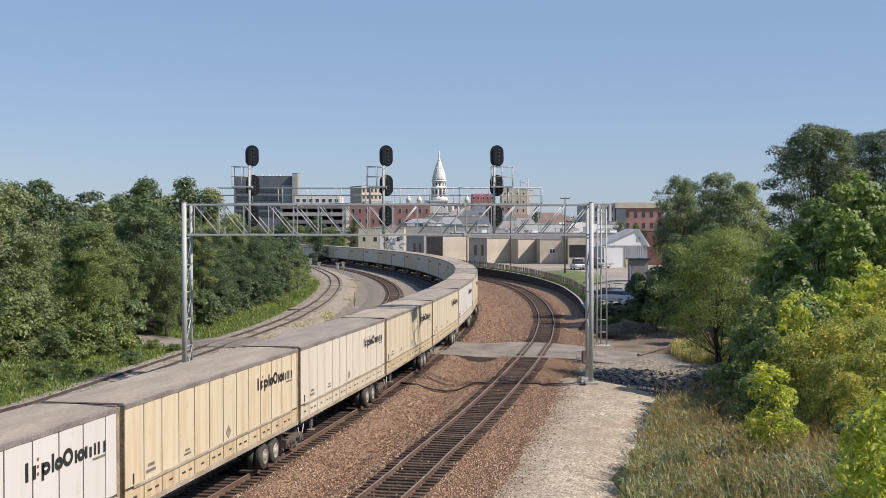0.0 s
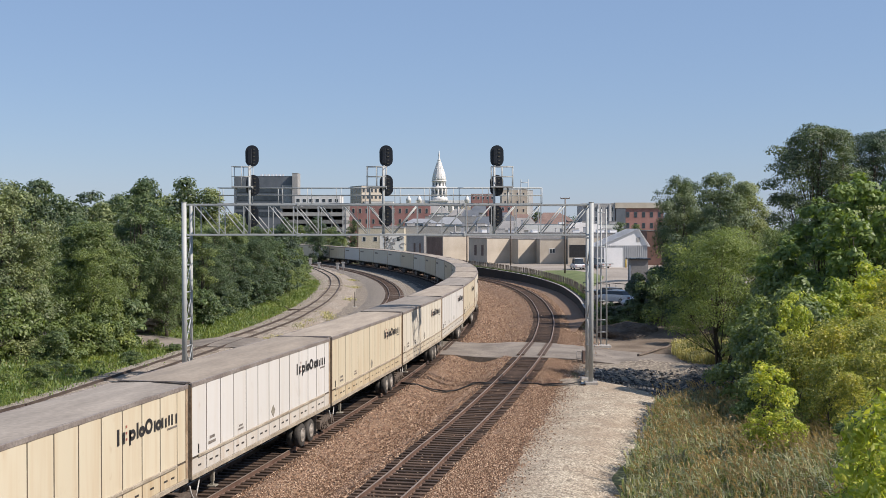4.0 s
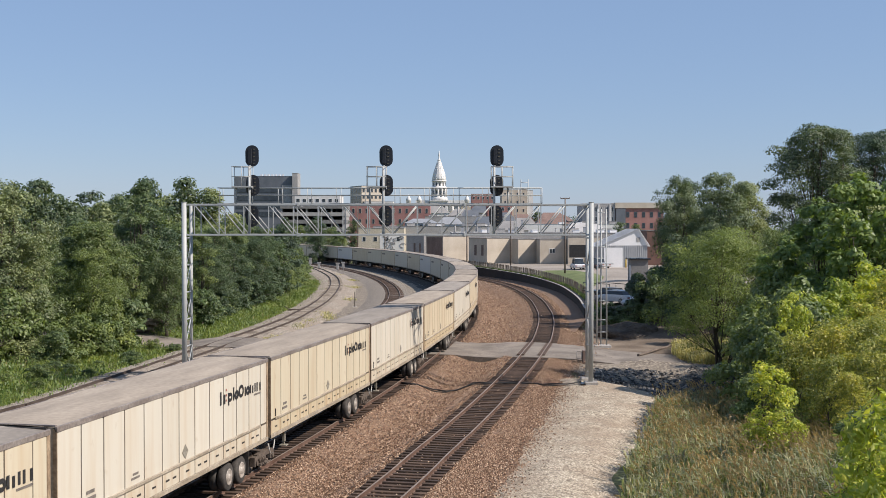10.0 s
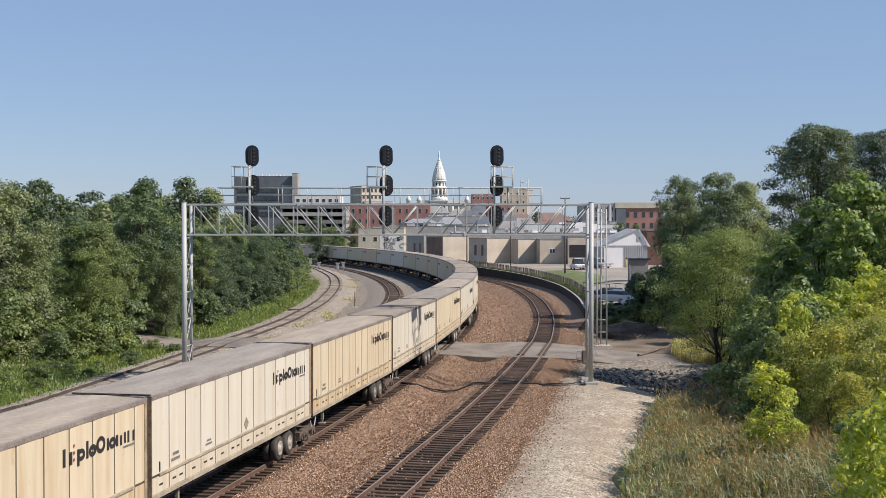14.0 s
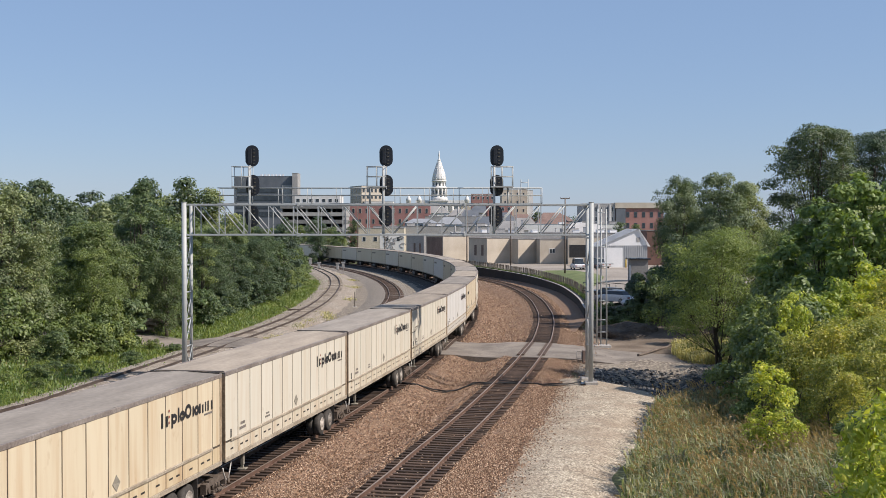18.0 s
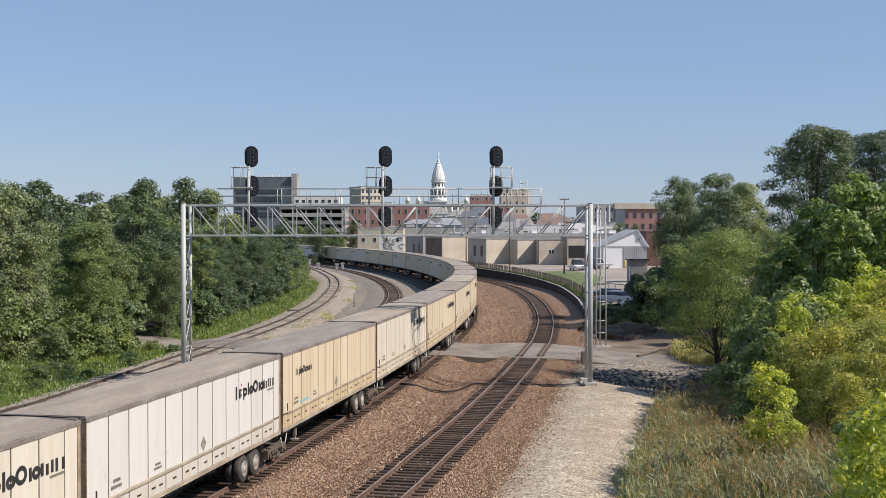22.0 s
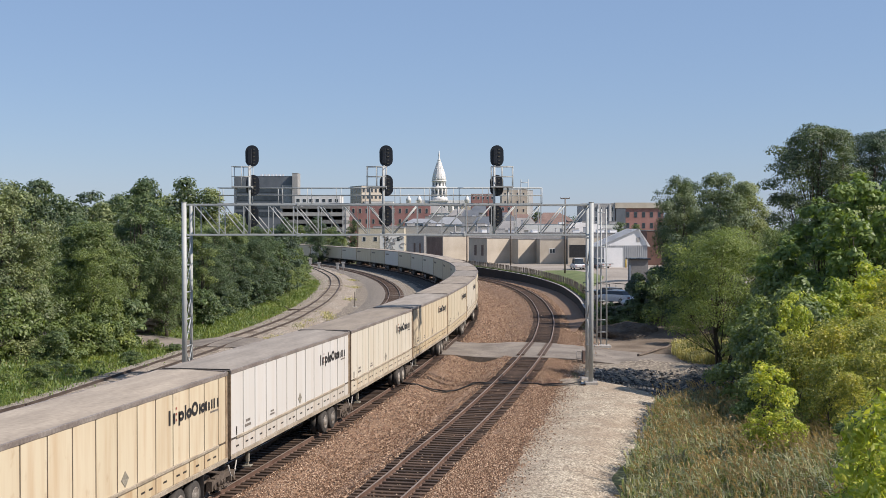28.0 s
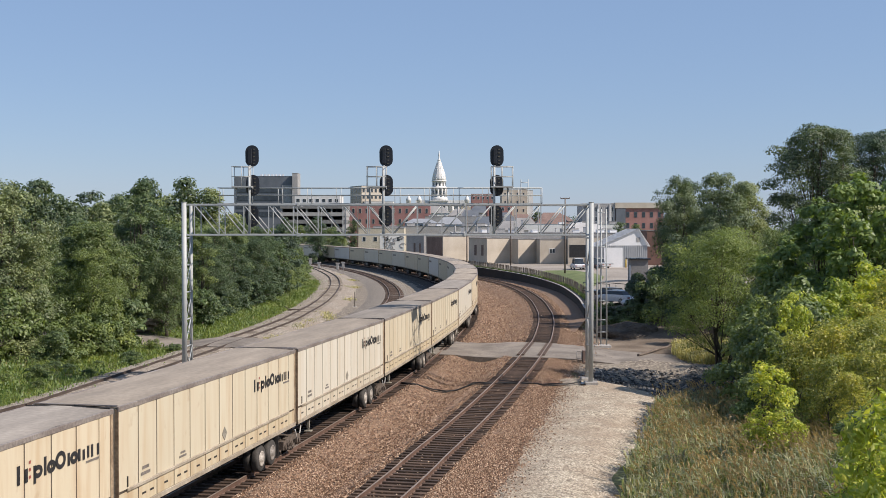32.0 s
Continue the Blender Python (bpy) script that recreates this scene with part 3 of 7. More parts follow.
def track(name, line, s0, s1, label, top, singles, spacing=0.53, tie_z=0.315, tie=None):
    t = thing(name, label, "railway track", kind="structure")
    for off in (-0.755, 0.755):
        part("rail", rail_mesh("rail", line, off, s0, s1, 1.0, top), None, t)
    rest_v, rest_f = [], []
    base = [(x, y, z) for z in (-0.16, 0.0) for x, y in ((-1.3, -0.115), (1.3, -0.115), (1.3, 0.115), (-1.3, 0.115))]
    faces = [(4, 5, 6, 7), (0, 1, 5, 4), (1, 2, 6, 5), (2, 3, 7, 6), (3, 0, 4, 7)]
    for k, s in enumerate(np.arange(s0, s1, spacing)):
        x, y, h = (float(q) for q in line.at(s))
        m = pose(x + random.uniform(-0.03, 0.03), y, tie_z + random.uniform(-0.012, 0.012), 0, 0, -math.degrees(h) + random.uniform(-1.2, 1.2))
        if singles[0] <= y <= singles[1]:
            part("tie", tie or TIE, None, t, m=m)
        else:
            n = len(rest_v)
            rest_v += [tuple(m @ Vector(v)) for v in base]
            rest_f += [tuple(i + n for i in f) for f in faces]
    if rest_v:
        me = bpy.data.meshes.new("ties")
        me.from_pydata(rest_v, [], rest_f)
        me.materials.append(M_TIE_OLD if tie else M_TIE)
        tagged(part("ties", me, None, t), kind="stuff")
    return t


track("track_main", MAIN, 22, 385, "curving main track with polished rails on dark ties", True, (34, 190))
track("track_train", TRAIN, -S0 - 45, -S0 + 330, "curving main track under the train, dark ties in brown ballast", True, (34, 112))
track("track_third", THIRD, 5, 385, "curving inner track on grey ballast", True, (140, 200))
track("track_siding", SIDING, 20, 378, "rusty siding curving past the trees", False, (58, 75), tie_z=0.285, tie=TIE_OLD)

# ---- the road over the tracks ----
rows = []
for u in np.linspace(0, 1, 90):
    cx = -60 + 110 * u
    cy = np.interp(cx, [-60, -24, -10, 12, 18, 50], [112, 101, 97, 91.8, 89.3, 82])
    half = np.interp(cx, [-60, -24, 0, 12, 18, 50], [3.2, 3.6, 5.4, 6.0, 3.6, 3.2])
    lift = 0.0
    for ln in (TRAIN, MAIN, THIRD, SIDING):
        lx = float(np.interp(cy, ln.p[:, 1], ln.p[:, 0]))
        lift = max(lift, float(1 - smoothstep(1.5, 4.5, abs(cx - lx))))
    r = []
    for k in range(7):
        v = k / 6 * 2 - 1
        y = cy + half * v + 0.12 * noise.noise((cx * 0.5, v * 9, 7.0))
        if k == 0:
            r.append((cx, float(y) - 0.05, -0.6))
        r.append((cx, float(y), max(float(ground_z(cx, y)) + 0.08, 0.32 * float(smoothstep(-9, -3, cx) * (1 - smoothstep(10, 14, cx))), 0.435 * lift) - 0.10 * abs(v) ** 8))
    r.append((cx, float(y) + 0.05, -0.6))
    rows.append(r)
tagged(new("road", sheet("road", rows, M_ROAD, False)), "worn grey asphalt crossing road over the tracks", "road", kind="structure")

crossing = thing("crossing_panels", "worn timber flangeway planks in the crossing", "crossing planks", kind="structure")
bm = bmesh.new()
box(bm, -0.11, 0.11, -4.6, 4.6, -0.06, 0.0)
PLANK = mesh_of("plank", bm, M_TIE, 0.01)
for ln, y0 in ((MAIN, 92.6), (TRAIN, 96.0)):
    s_mid = float(np.interp(y0, ln.p[:, 1], ln.s))
    for off in (-0.92, -0.60, 0.60, 0.92):
        x, y = ln.side(s_mid, off)
        part("plank", PLANK, None, crossing, m=pose(float(x), float(y), 0.462, 0, 0, -math.degrees(float(ln.at(s_mid)[2]))))

# ---- retaining wall and fence ----
rows_l = []
for s in np.arange(0, 235, 1.5):
    x, y, h = (float(q) for q in WALL.at(s))
    top = float(wall_top(y))
    r = []
    for o, z in ((-0.32, -0.4), (-0.29, 0.6), (-0.27, top - 0.13), (0.0, top - 0.12), (0.30, top - 0.13), (0.34, 0.5)):
        px, py = WALL.side(s, o)
        r.append((float(px), float(py), z))
    rows_l.append(r)
me = sheet("retaining_wall", rows_l, M_WALL_SHADE, False)
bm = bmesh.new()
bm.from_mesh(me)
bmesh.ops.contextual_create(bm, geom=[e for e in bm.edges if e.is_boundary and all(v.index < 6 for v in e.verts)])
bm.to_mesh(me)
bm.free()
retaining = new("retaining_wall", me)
rows_l = []
for s in np.arange(0, 235, 1.5):
    top = float(wall_top(float(WALL.at(s)[1])))
    r = []
    for o, z in ((-0.31, top - 0.13), (-0.31, top - 0.06), (-0.12, top - 0.06), (-0.12, top - 0.13)):
        px, py = WALL.side(s, o)
        r.append((float(px), float(py), z))
    rows_l.append(r)
part("coping", sheet("coping", rows_l, M_CONCRETE, False), None, retaining, "thin pale concrete coping")
tagged(retaining, "long curving concrete retaining wall, shade in its near-black colour, with a pale coping", "wall", kind="structure")

fence = thing("fence", "weathered grey-brown picket fence on the retaining wall", "fence")
bm = bmesh.new()
box(bm, -0.025, 0.025, -0.17, 0.17, 0, 1.3)
PICKET = mesh_of("picket", bm, M_FENCE)
prev = None
rail_bm = [bmesh.new(), bmesh.new()]
for s in np.arange(3, 178, 0.62):
    x, y = (float(q) for q in WALL.side(s, 1.1))
    h = float(WALL.at(s)[2])
    part("picket", PICKET, None, fence, m=pose(x, y, float(wall_top(y)) - 0.4 + random.uniform(-0.06, 0.06), random.uniform(-3, 3), random.uniform(-3, 3), -math.degrees(h)))
    for i, up in enumerate((-0.05, 0.65)):
        z = float(wall_top(y)) + up
        if prev:
            tube(rail_bm[i], (prev[0] + 0.05, prev[1], z), (x + 0.05, y, z), 0.035, n=4)
    prev = (x, y)
for b in rail_bm:
    part("rail", b, M_FENCE, fence)


# ---- the train ----
LEN, PITCH = 16.1, 16.42
FRONT0 = -15.75


def tyre_mesh():
    bm = bmesh.new()
    lathe(bm, ((-0.14, 0.30), (-0.14, 0.44), (-0.11, 0.49), (-0.05, 0.505), (0.05, 0.505), (0.11, 0.49), (0.14, 0.44), (0.14, 0.30)), n=16)
    return mesh_of("tyre", bm, M_RUBBER)


def rim_mesh():
    bm = bmesh.new()
    lathe(bm, ((-0.12, 0.29), (0.15, 0.30), (0.158, 0.27), (0.150, 0.24), (0.147, 0.15), (0.165, 0.12), (0.185, 0.10), (0.19, 0.04)), n=12)
    return mesh_of("rim", bm, M_RIM)


def rail_wheel_mesh():
    bm = bmesh.new()
    lathe(bm, ((-0.07, 0.46), (-0.045, 0.465), (-0.04, 0.42), (0.07, 0.415), (0.07, 0.36), (0.02, 0.34), (0.0, 0.16), (0.08, 0.14), (0.08, 0.06)), n=22)
    return mesh_of("rail_wheel", bm, M_BOGIE)


TYRE, RIM, RAILWHEEL = tyre_mesh(), rim_mesh(), rail_wheel_mesh()
PANEL_MESH, LOWER_MESH = {}, {}
PANEL_W, PANEL_N, PANEL_Y0 = 1.2725, 12, -8.03


def bowed(name, height, bow, material):
    """A thin side panel, bowed out a little across its width."""
    bm = bmesh.new()
    cols = [(u * 0.61, 0.012 + bow * (1 - u * u)) for u in (-1, -0.8, -0.4, 0, 0.4, 0.8, 1)]
    rows = [[bm.verts.new((x, y, z)) for y, x in cols] for z in (0.0, height)]
    for i in range(len(cols) - 1):
        bm.faces.new((rows[0][i], rows[0][i + 1], rows[1][i + 1], rows[1][i])).smooth = True
    for k, z in ((0, 0.0), (1, height)):
        rim = [bm.verts.new((x, y, z)) for y, x in cols]
        bm.faces.new([bm.verts.new((0.0, cols[0][0], z))] + rim + [bm.verts.new((0.0, cols[-1][0], z))])
    for y, x in (cols[0], cols[-1]):
        bm.faces.new([bm.verts.new(p) for p in ((0, y, 0), (x, y, 0), (x, y, height), (0, y, height))])
    return mesh_of(name, bm, material)


for key in PANELS:
    PANEL_MESH[key] = bowed("side_panel", 2.25, 0.016, PANELS[key])
    LOWER_MESH[key] = bowed("lower_panel", 0.5, 0.006, LOWER_PANELS[key])


def ring_shape(bm, x0, x1, yc, zc, ry, rz, thick, n=18):
    """A plain flat ring standing on a side."""
    rows = []
    for x in (x0, x1):
        rows.append([[bm.verts.new((x, yc + (ry - d) * math.cos(2 * math.pi * i / n), zc + (rz - d) * math.sin(2 * math.pi * i / n))) for i in range(n)] for d in (0.0, thick)])
    for i in range(n):
        j = (i + 1) % n
        (o0, i0), (o1, i1) = rows
        bm.faces.new((o1[i], o1[j], i1[j], i1[i]))
        bm.faces.new((o0[i], o0[j], o1[j], o1[i]))
        bm.faces.new((i0[j], i0[i], i1[i], i1[j]))


def word_shape(bm, x, y0, y1, z0, z1):
    """Plain bars and rings in place of a company's mark, along y on a side at x."""
    k, up = (y1 - y0) / 4.3, z1 - z0
    low = 0.70 * up
    xa, xb = min(x, x + 0.006), max(x, x + 0.006)
    st = 0.115 * k
    for y, a, b in ((0.19, 0.0, 1.0), (0.56, 0.0, 0.72), (0.94, -0.24, 0.72), (1.43, 0.0, 1.0), (2.60, 0.0, 0.72), (3.16, 0.04, 0.72), (3.40, 0.0, 0.6), (3.64, 0.04, 0.72), (3.86, 0.0, 0.72), (4.20, 0.0, 0.66)):
        box(bm, xa, xb, y0 + y * k, y0 + y * k + st * (1.0 if y > 0.2 else 1.15), z0 + a * up, z0 + b * up)
    for y, r, t in ((1.15, 0.21, 1.0), (1.79, 0.205, 1.0), (2.25, 0.255, 1.43), (2.94, 0.20, 1.0)):
        ring_shape(bm, xa, xb, y0 + y * k, z0 + low * t / 2, r * k, low * t / 2, st)


def bars(bm, x, y0, y1, z0, z1, rows=2):
    h = (z1 - z0) / rows
    for i in range(rows):
        box(bm, x, x + 0.006, y0 + 0.1 * i, y1 - 0.08 * i, z0 + i * h + h * 0.2, z0 + i * h + h * 0.75)


def arc_tube(bm, pts, r, n=6):
    """A bent pipe or hose along a row of points, of one skin."""
    pts, rings = [Vector(p) for p in pts], []
    for i, p in enumerate(pts):
        d = (pts[min(i + 1, len(pts) - 1)] - pts[max(i - 1, 0)]).normalized()
        a = d.cross(Vector((0.13, 0.21, 0.97))).normalized()
        b = d.cross(a)
        rings.append([bm.verts.new(p + (a * math.cos(2 * math.pi * j / n) + b * math.sin(2 * math.pi * j / n)) * r) for j in range(n)])
    for u, v in zip(rings, rings[1:]):
        for j in range(n):
            bm.faces.new((u[j], u[(j + 1) % n], v[(j + 1) % n], v[j])).smooth = True
    bm.faces.new(rings[0][::-1])
    bm.faces.new(rings[-1])


def trailer(tone, logo="rear", label="", grey=False, patched=False):
    t = thing("rail_trailer", label, "rail trailer", "trailers of the train")
    h = LEN / 2
    W = 1.3
    bm = bmesh.new()
    box(bm, -W + 0.02, W - 0.02, -h + 0.05, h - 0.05, 1.22, 4.2)
    part("body", bm, M_SEAM, t)
    slabs = [(PANEL_Y0 + PANEL_W * (i + 0.5), PANEL_W - 0.062) for i in range(PANEL_N)]
    end = PANEL_Y0 + PANEL_W * PANEL_N
    slabs.append(((end + 7.90) / 2, 7.90 - end - 0.03))
    for y, w in slabs:
        sc = Matrix.Diagonal((1, w / 1.22, 1, 1))
        part("side_panel", PANEL_MESH[tone], None, t, m=pose(W - 0.02, y, 1.91) @ sc)
        part("lower_panel", LOWER_MESH[tone], None, t, m=pose(W - 0.02, y, 1.33) @ sc)
    cols = []
    for y, w in slabs:
        cols += [(-W + 0.015, y - w / 2 - 0.01), (-W, y - w / 2), (-W, y + w / 2), (-W + 0.015, y + w / 2 + 0.01)]
    part("far_side_wall", sheet("far_side_wall", [[(x, y, z) for x, y in cols] for z in (1.32, 4.15)], PANELS[tone], False), None, t)
    bm = bmesh.new()
    for i, (y, w) in enumerate(slabs):
        for dy in ((-0.40, 0.12) if i % 2 else (-0.12,)):
            if i < PANEL_N:
                box(bm, W - 0.008, W + 0.002, y + dy, y + dy + 0.27, 1.53, 1.59)
    tagged(part("slot_row", bm, M_UNDER, t, "dark stake slots along the lower side"), kind="stuff")
    bm = bmesh.new()
    box(bm, W - 0.01, W + 0.05, -h + 0.52, end - 0.12, 1.83, 1.93)
    part("rub_rail", bm, M_RUBRAIL, t, "dirty raised rub rail", 0.012)
    bm = bmesh.new()
    box(bm, W - 0.005, W + 0.035, -h + 0.50, -h + 0.56, 1.96, 2.27)
    part("hook_bar", bm, M_UNDER, t, "short dark upright bar at the rail's end", 0.01)
    for sx in (-1, 1):
        bm = bmesh.new()
        box(bm, min(sx * (W - 0.05), sx * (W + 0.02)), max(sx * (W - 0.05), sx * (W + 0.02)), -h, h, 1.17, 1.32)
        part("bottom_rail", bm, M_RUBRAIL, t, "", 0.01)
        bm = bmesh.new()
        box(bm, min(sx * (W - 0.06), sx * (W + 0.022)), max(sx * (W - 0.06), sx * (W + 0.022)), -h, h, 4.16, 4.31)
        part("top_rail", bm, M_TOPRAIL, t, "", 0.015)
    rows = []
    for y in np.linspace(-h, h, 27):
        rows.append([(x, float(y), 4.30 + 0.04 * (1 - (x / W) ** 2) + 0.012 * math.sin(y * 2.6 + 0.8 * x) + 0.008 * math.sin(y * 9 + x)) for x in np.linspace(-W + 0.03, W - 0.03, 7)])
    part("roof", sheet("roof", rows, M_ROOF_GREY if grey else M_ROOF), None, t, "dusty grey sheet roof" if grey else "dusty grey-brown sheet roof")
    bm = bmesh.new()
    box(bm, -W + 0.05, W - 0.05, -h + 0.02, -h + 0.10, 4.31, 4.345)
    box(bm, -W + 0.05, W - 0.05, h - 0.10, h - 0.02, 4.31, 4.345)
    tagged(part("roof_edge", bm, M_UNDER if grey else M_TOPRAIL, t), kind="stuff")
    if patched:
        bm = bmesh.new()
        box(bm, -W + 0.06, W - 0.06, -h + 0.12, -h + 3.3, 4.31, 4.352)
        part("roof_sheet", bm, M_ROOF_GREY, t, "newer dark grey roof sheet")
        bm = bmesh.new()
        box(bm, -W + 0.06, W - 0.06, -h + 3.3, -h + 3.42, 4.31, 4.356)
        part("roof_joint", bm, M_HOSE, t, "pale sealed roof joint")
        for a, b, z in ((0, 1, 2.83), (1, 2, 3.08)):
            bm = bmesh.new()
            box(bm, W - 0.006, W + 0.012, PANEL_Y0 + PANEL_W * a + 0.03, PANEL_Y0 + PANEL_W * b - 0.03, z - 0.025, z + 0.025)
            part("repair_joint", bm, M_SEAM, t)
    for y0, mt, nm in ((-h, M_FRONTWALL, "front_wall"), (h - 0.05, M_UNDER, "rear_door")):
        bm = bmesh.new()
        box(bm, -W + 0.1, W - 0.1, y0, y0 + 0.05, 1.2, 4.27)
        part(nm, bm, mt, t)
    for y0, d in ((-h, 0.03), (h - 0.15, 0.15)):
        for sx in (-1, 1):
            bm = bmesh.new()
            box(bm, min(sx * (W - 0.12), sx * (W + 0.01)), max(sx * (W - 0.12), sx * (W + 0.01)), y0, y0 + d, 1.2, 4.24)
            part("corner_post", bm, M_POST, t, "rust-stained corner post", 0.01)
    # underframe, landing gear, air hose
    bm = bmesh.new()
    for sx in (-0.5, 0.5):
        box(bm, sx - 0.07, sx + 0.07, -h + 0.2, h, 0.85, 1.22)
    for y in np.arange(-h + 0.6, h, 0.9):
        box(bm, -W + 0.05, W - 0.05, y - 0.04, y + 0.04, 1.08, 1.21)
    part("underframe", bm, M_UNDER, t)
    for sx in (-1, 1):
        bm = bmesh.new()
        box(bm, sx * 1.0 - 0.06, sx * 1.0 + 0.06, -h + 2.5, -h + 2.62, 0.62, 1.2)
        box(bm, sx * 1.0 - 0.04, sx * 1.0 + 0.04, -h + 2.52, -h + 2.60, 0.48, 0.63)
        box(bm, sx * 1.0 - 0.15, sx * 1.0 + 0.15, -h + 2.40, -h + 2.72, 0.45, 0.50)
        tube(bm, (sx * 1.0, -h + 2.56, 0.7), (sx * 0.4, -h + 3.3, 1.25), 0.03, n=6)
        part("landing_leg", bm, M_PLACARD, t, "grey retracted landing leg with a foot plate", 0.008)
    bm = bmesh.new()
    arc_tube(bm, [(1.08, -h + 0.35 + 0.85 * u, 1.16 - 0.58 * math.sin(math.pi * u) ** 0.8 - 0.25 * (1 - u)) for u in np.linspace(0, 1, 9)], 0.028)
    part("air_hose", bm, M_HOSE, t, "pale hanging air hose")
    # road wheels, held clear of the rail
    for y in (h - 4.0, h - 2.75):
        bm = bmesh.new()
        tube(bm, (-1.0, y, 0.58), (1.0, y, 0.58), 0.08, n=8)
        part("road_axle", bm, M_UNDER, t)
        for sx in (-1, 1):
            for dx in (1.11, 0.80):
                ty = part("tyre", TYRE, None, t, m=pose(sx * dx, y, 0.58, 0, 0, 0 if sx > 0 else 180))
                if dx > 1:
                    part("rim", RIM, None, ty)
    bm = bmesh.new()
    for sx in (-0.55, 0.55):
        box(bm, sx - 0.1, sx + 0.1, h - 4.6, h - 2.2, 0.68, 0.95)
    part("suspension", bm, M_UNDER, t, "", 0.03)
    for sx in (-1, 1):
        bm = bmesh.new()
        box(bm, sx * 0.95 - 0.32, sx * 0.95 + 0.32, h - 2.1, h - 2.08, 0.3, 1.15)
        part("mudflap", bm, M_RUBBER, t)
    # rail bogie below the joint of two trailers
    bg = part("bogie", _bogie_frame(), None, t, "rusty two-axle rail bogie", m=pose(0, h + 0.16, 0))
    for y in (-0.9, 0.9):
        bm = bmesh.new()
        tube(bm, (-1.05, 0, 0), (1.05, 0, 0), 0.09, n=10)
        ws = part("wheelset", bm, M_BOGIE, bg, m=pose(0, y, 0.42))
        # the two wheels are of one piece with the axle
        me = ws.data
        b2 = bmesh.new()
        b2.from_mesh(me)
        for sx in (-1, 1):
            lathe_at(b2, sx)
        b2.to_mesh(me)
        b2.free()
    # markings
    bm = bmesh.new()
    if logo == "rear":
        word_shape(bm, W + 0.012, 2.86, 7.18, 3.22, 3.68)
    else:
        word_shape(bm, W + 0.012, -h + 1.6, -h + 4.0, 3.25, 3.55)
    tagged(part("marking", bm, M_MARK_SHADE, t, "dark marking of plain bars and rings"), kind="stuff")
    bm = bmesh.new()
    box(bm, -W - 0.008, -W - 0.002, h - 4.9, h - 1.2, 3.34, 3.62)
    tagged(part("far_marking", bm, M_SMALLMARK, t, "faded dark bar marking on the other side"), kind="stuff")
    bm = bmesh.new()
    if logo == "rear":
        bars(bm, W + 0.012, 6.45, 7.17, 3.08, 3.19, 1)
    bars(bm, W + 0.012, -6.62, -6.0, 2.06, 2.40, 2)
    bars(bm, W + 0.012, -3.85, -3.3, 2.06, 2.30, 2)
    tagged(part("small_marking", bm, M_SMALLMARK, t, "small dark bars"), kind="stuff")
    bm = bmesh.new()
    box(bm, 0, 0.012, -0.165, 0.165, -0.165, 0.165)
    part("placard", bm, M_PLACARD, t, "dull diamond placard holder", m=pose(W + 0.008, 0.04, 2.21, 45, 0, 0))
    if logo == "rear":
        bm = bmesh.new()
        for z in (3.68, 3.50, 3.32):
            box(bm, W + 0.012, W + 0.019, 3.60, 3.68, z - 0.036, z + 0.036)
        part("red_marks", bm, M_MARK_RED, t, "small faded red marks")
    else:
        bm = bmesh.new()
        box(bm, W + 0.010, W + 0.016, -h + 2.3, -h + 3.6, 2.05, 2.13)
        part("paint_streak", bm, M_CYAN, t, "cyan paint streak")
    return t


def lathe_at(bm, sx):
    prof = ((-0.07, 0.46), (-0.045, 0.465), (-0.04, 0.42), (0.07, 0.415), (0.07, 0.36), (0.02, 0.34), (0.0, 0.16), (0.08, 0.14))
    n, rings = 20, []
    for hh, r in prof:
        rings.append([bm.verts.new((sx * (0.755 + hh), r * math.cos(2 * math.pi * i / n), r * math.sin(2 * math.pi * i / n))) for i in range(n)])
    for a, b in zip(rings, rings[1:]):
        for i in range(n):
            bm.faces.new((a[i], a[(i + 1) % n], b[(i + 1) % n], b[i])).smooth = True
    bm.faces.new(rings[0])
    bm.faces.new(rings[-1])
    bmesh.ops.recalc_face_normals(bm, faces=bm.faces)


_frame = []


def _bogie_frame():
    if not _frame:
        bm = bmesh.new()
        for sx in (-1, 1):
            box(bm, sx * 1.0 - 0.07, sx * 1.0 + 0.07, -0.75, 0.75, 0.52, 0.72)
            for sy in (-0.9, 0.9):
                box(bm, sx * 1.0 - 0.1, sx * 1.0 + 0.1, sy - 0.2, sy + 0.2, 0.32, 0.66)
            for sy in (-0.25, 0, 0.25):
                tube(bm, (sx * 1.0, sy, 0.3), (sx * 1.0, sy, 0.55), 0.07, n=8)
            box(bm, sx * 1.0 - 0.09, sx * 1.0 + 0.09, -0.4, 0.4, 0.22, 0.32)
            tube(bm, (sx * 1.12, -0.9, 0.42), (sx * 1.16, -0.9, 0.42), 0.09, n=10)
            tube(bm, (sx * 1.12, 0.9, 0.42), (sx * 1.16, 0.9, 0.42), 0.09, n=10)
        box(bm, -1.0, 1.0, -0.22, 0.22, 0.45, 0.75)
        box(bm, -0.5, 0.5, -0.8, 0.8, 0.75, 1.15)
        tube(bm, (1.05, -0.2, 0.62), (1.18, -0.2, 0.30), 0.02, n=6)
        tube(bm, (1.18, -0.2, 0.30), (1.18, 0.5, 0.30), 0.02, n=6)
        _frame.append(mesh_of("bogie", bm, M_BOGIE))
    return _frame[0]


TONES = {"white": "rail trailer with clean white panels and a grey roof", "pale": "rail trailer with grimy pale cream panels, grey roof", "cream": "rail trailer with yellowed cream panels and a grey roof", "tan": "rail trailer with rust-stained tan panels and a grey roof"}
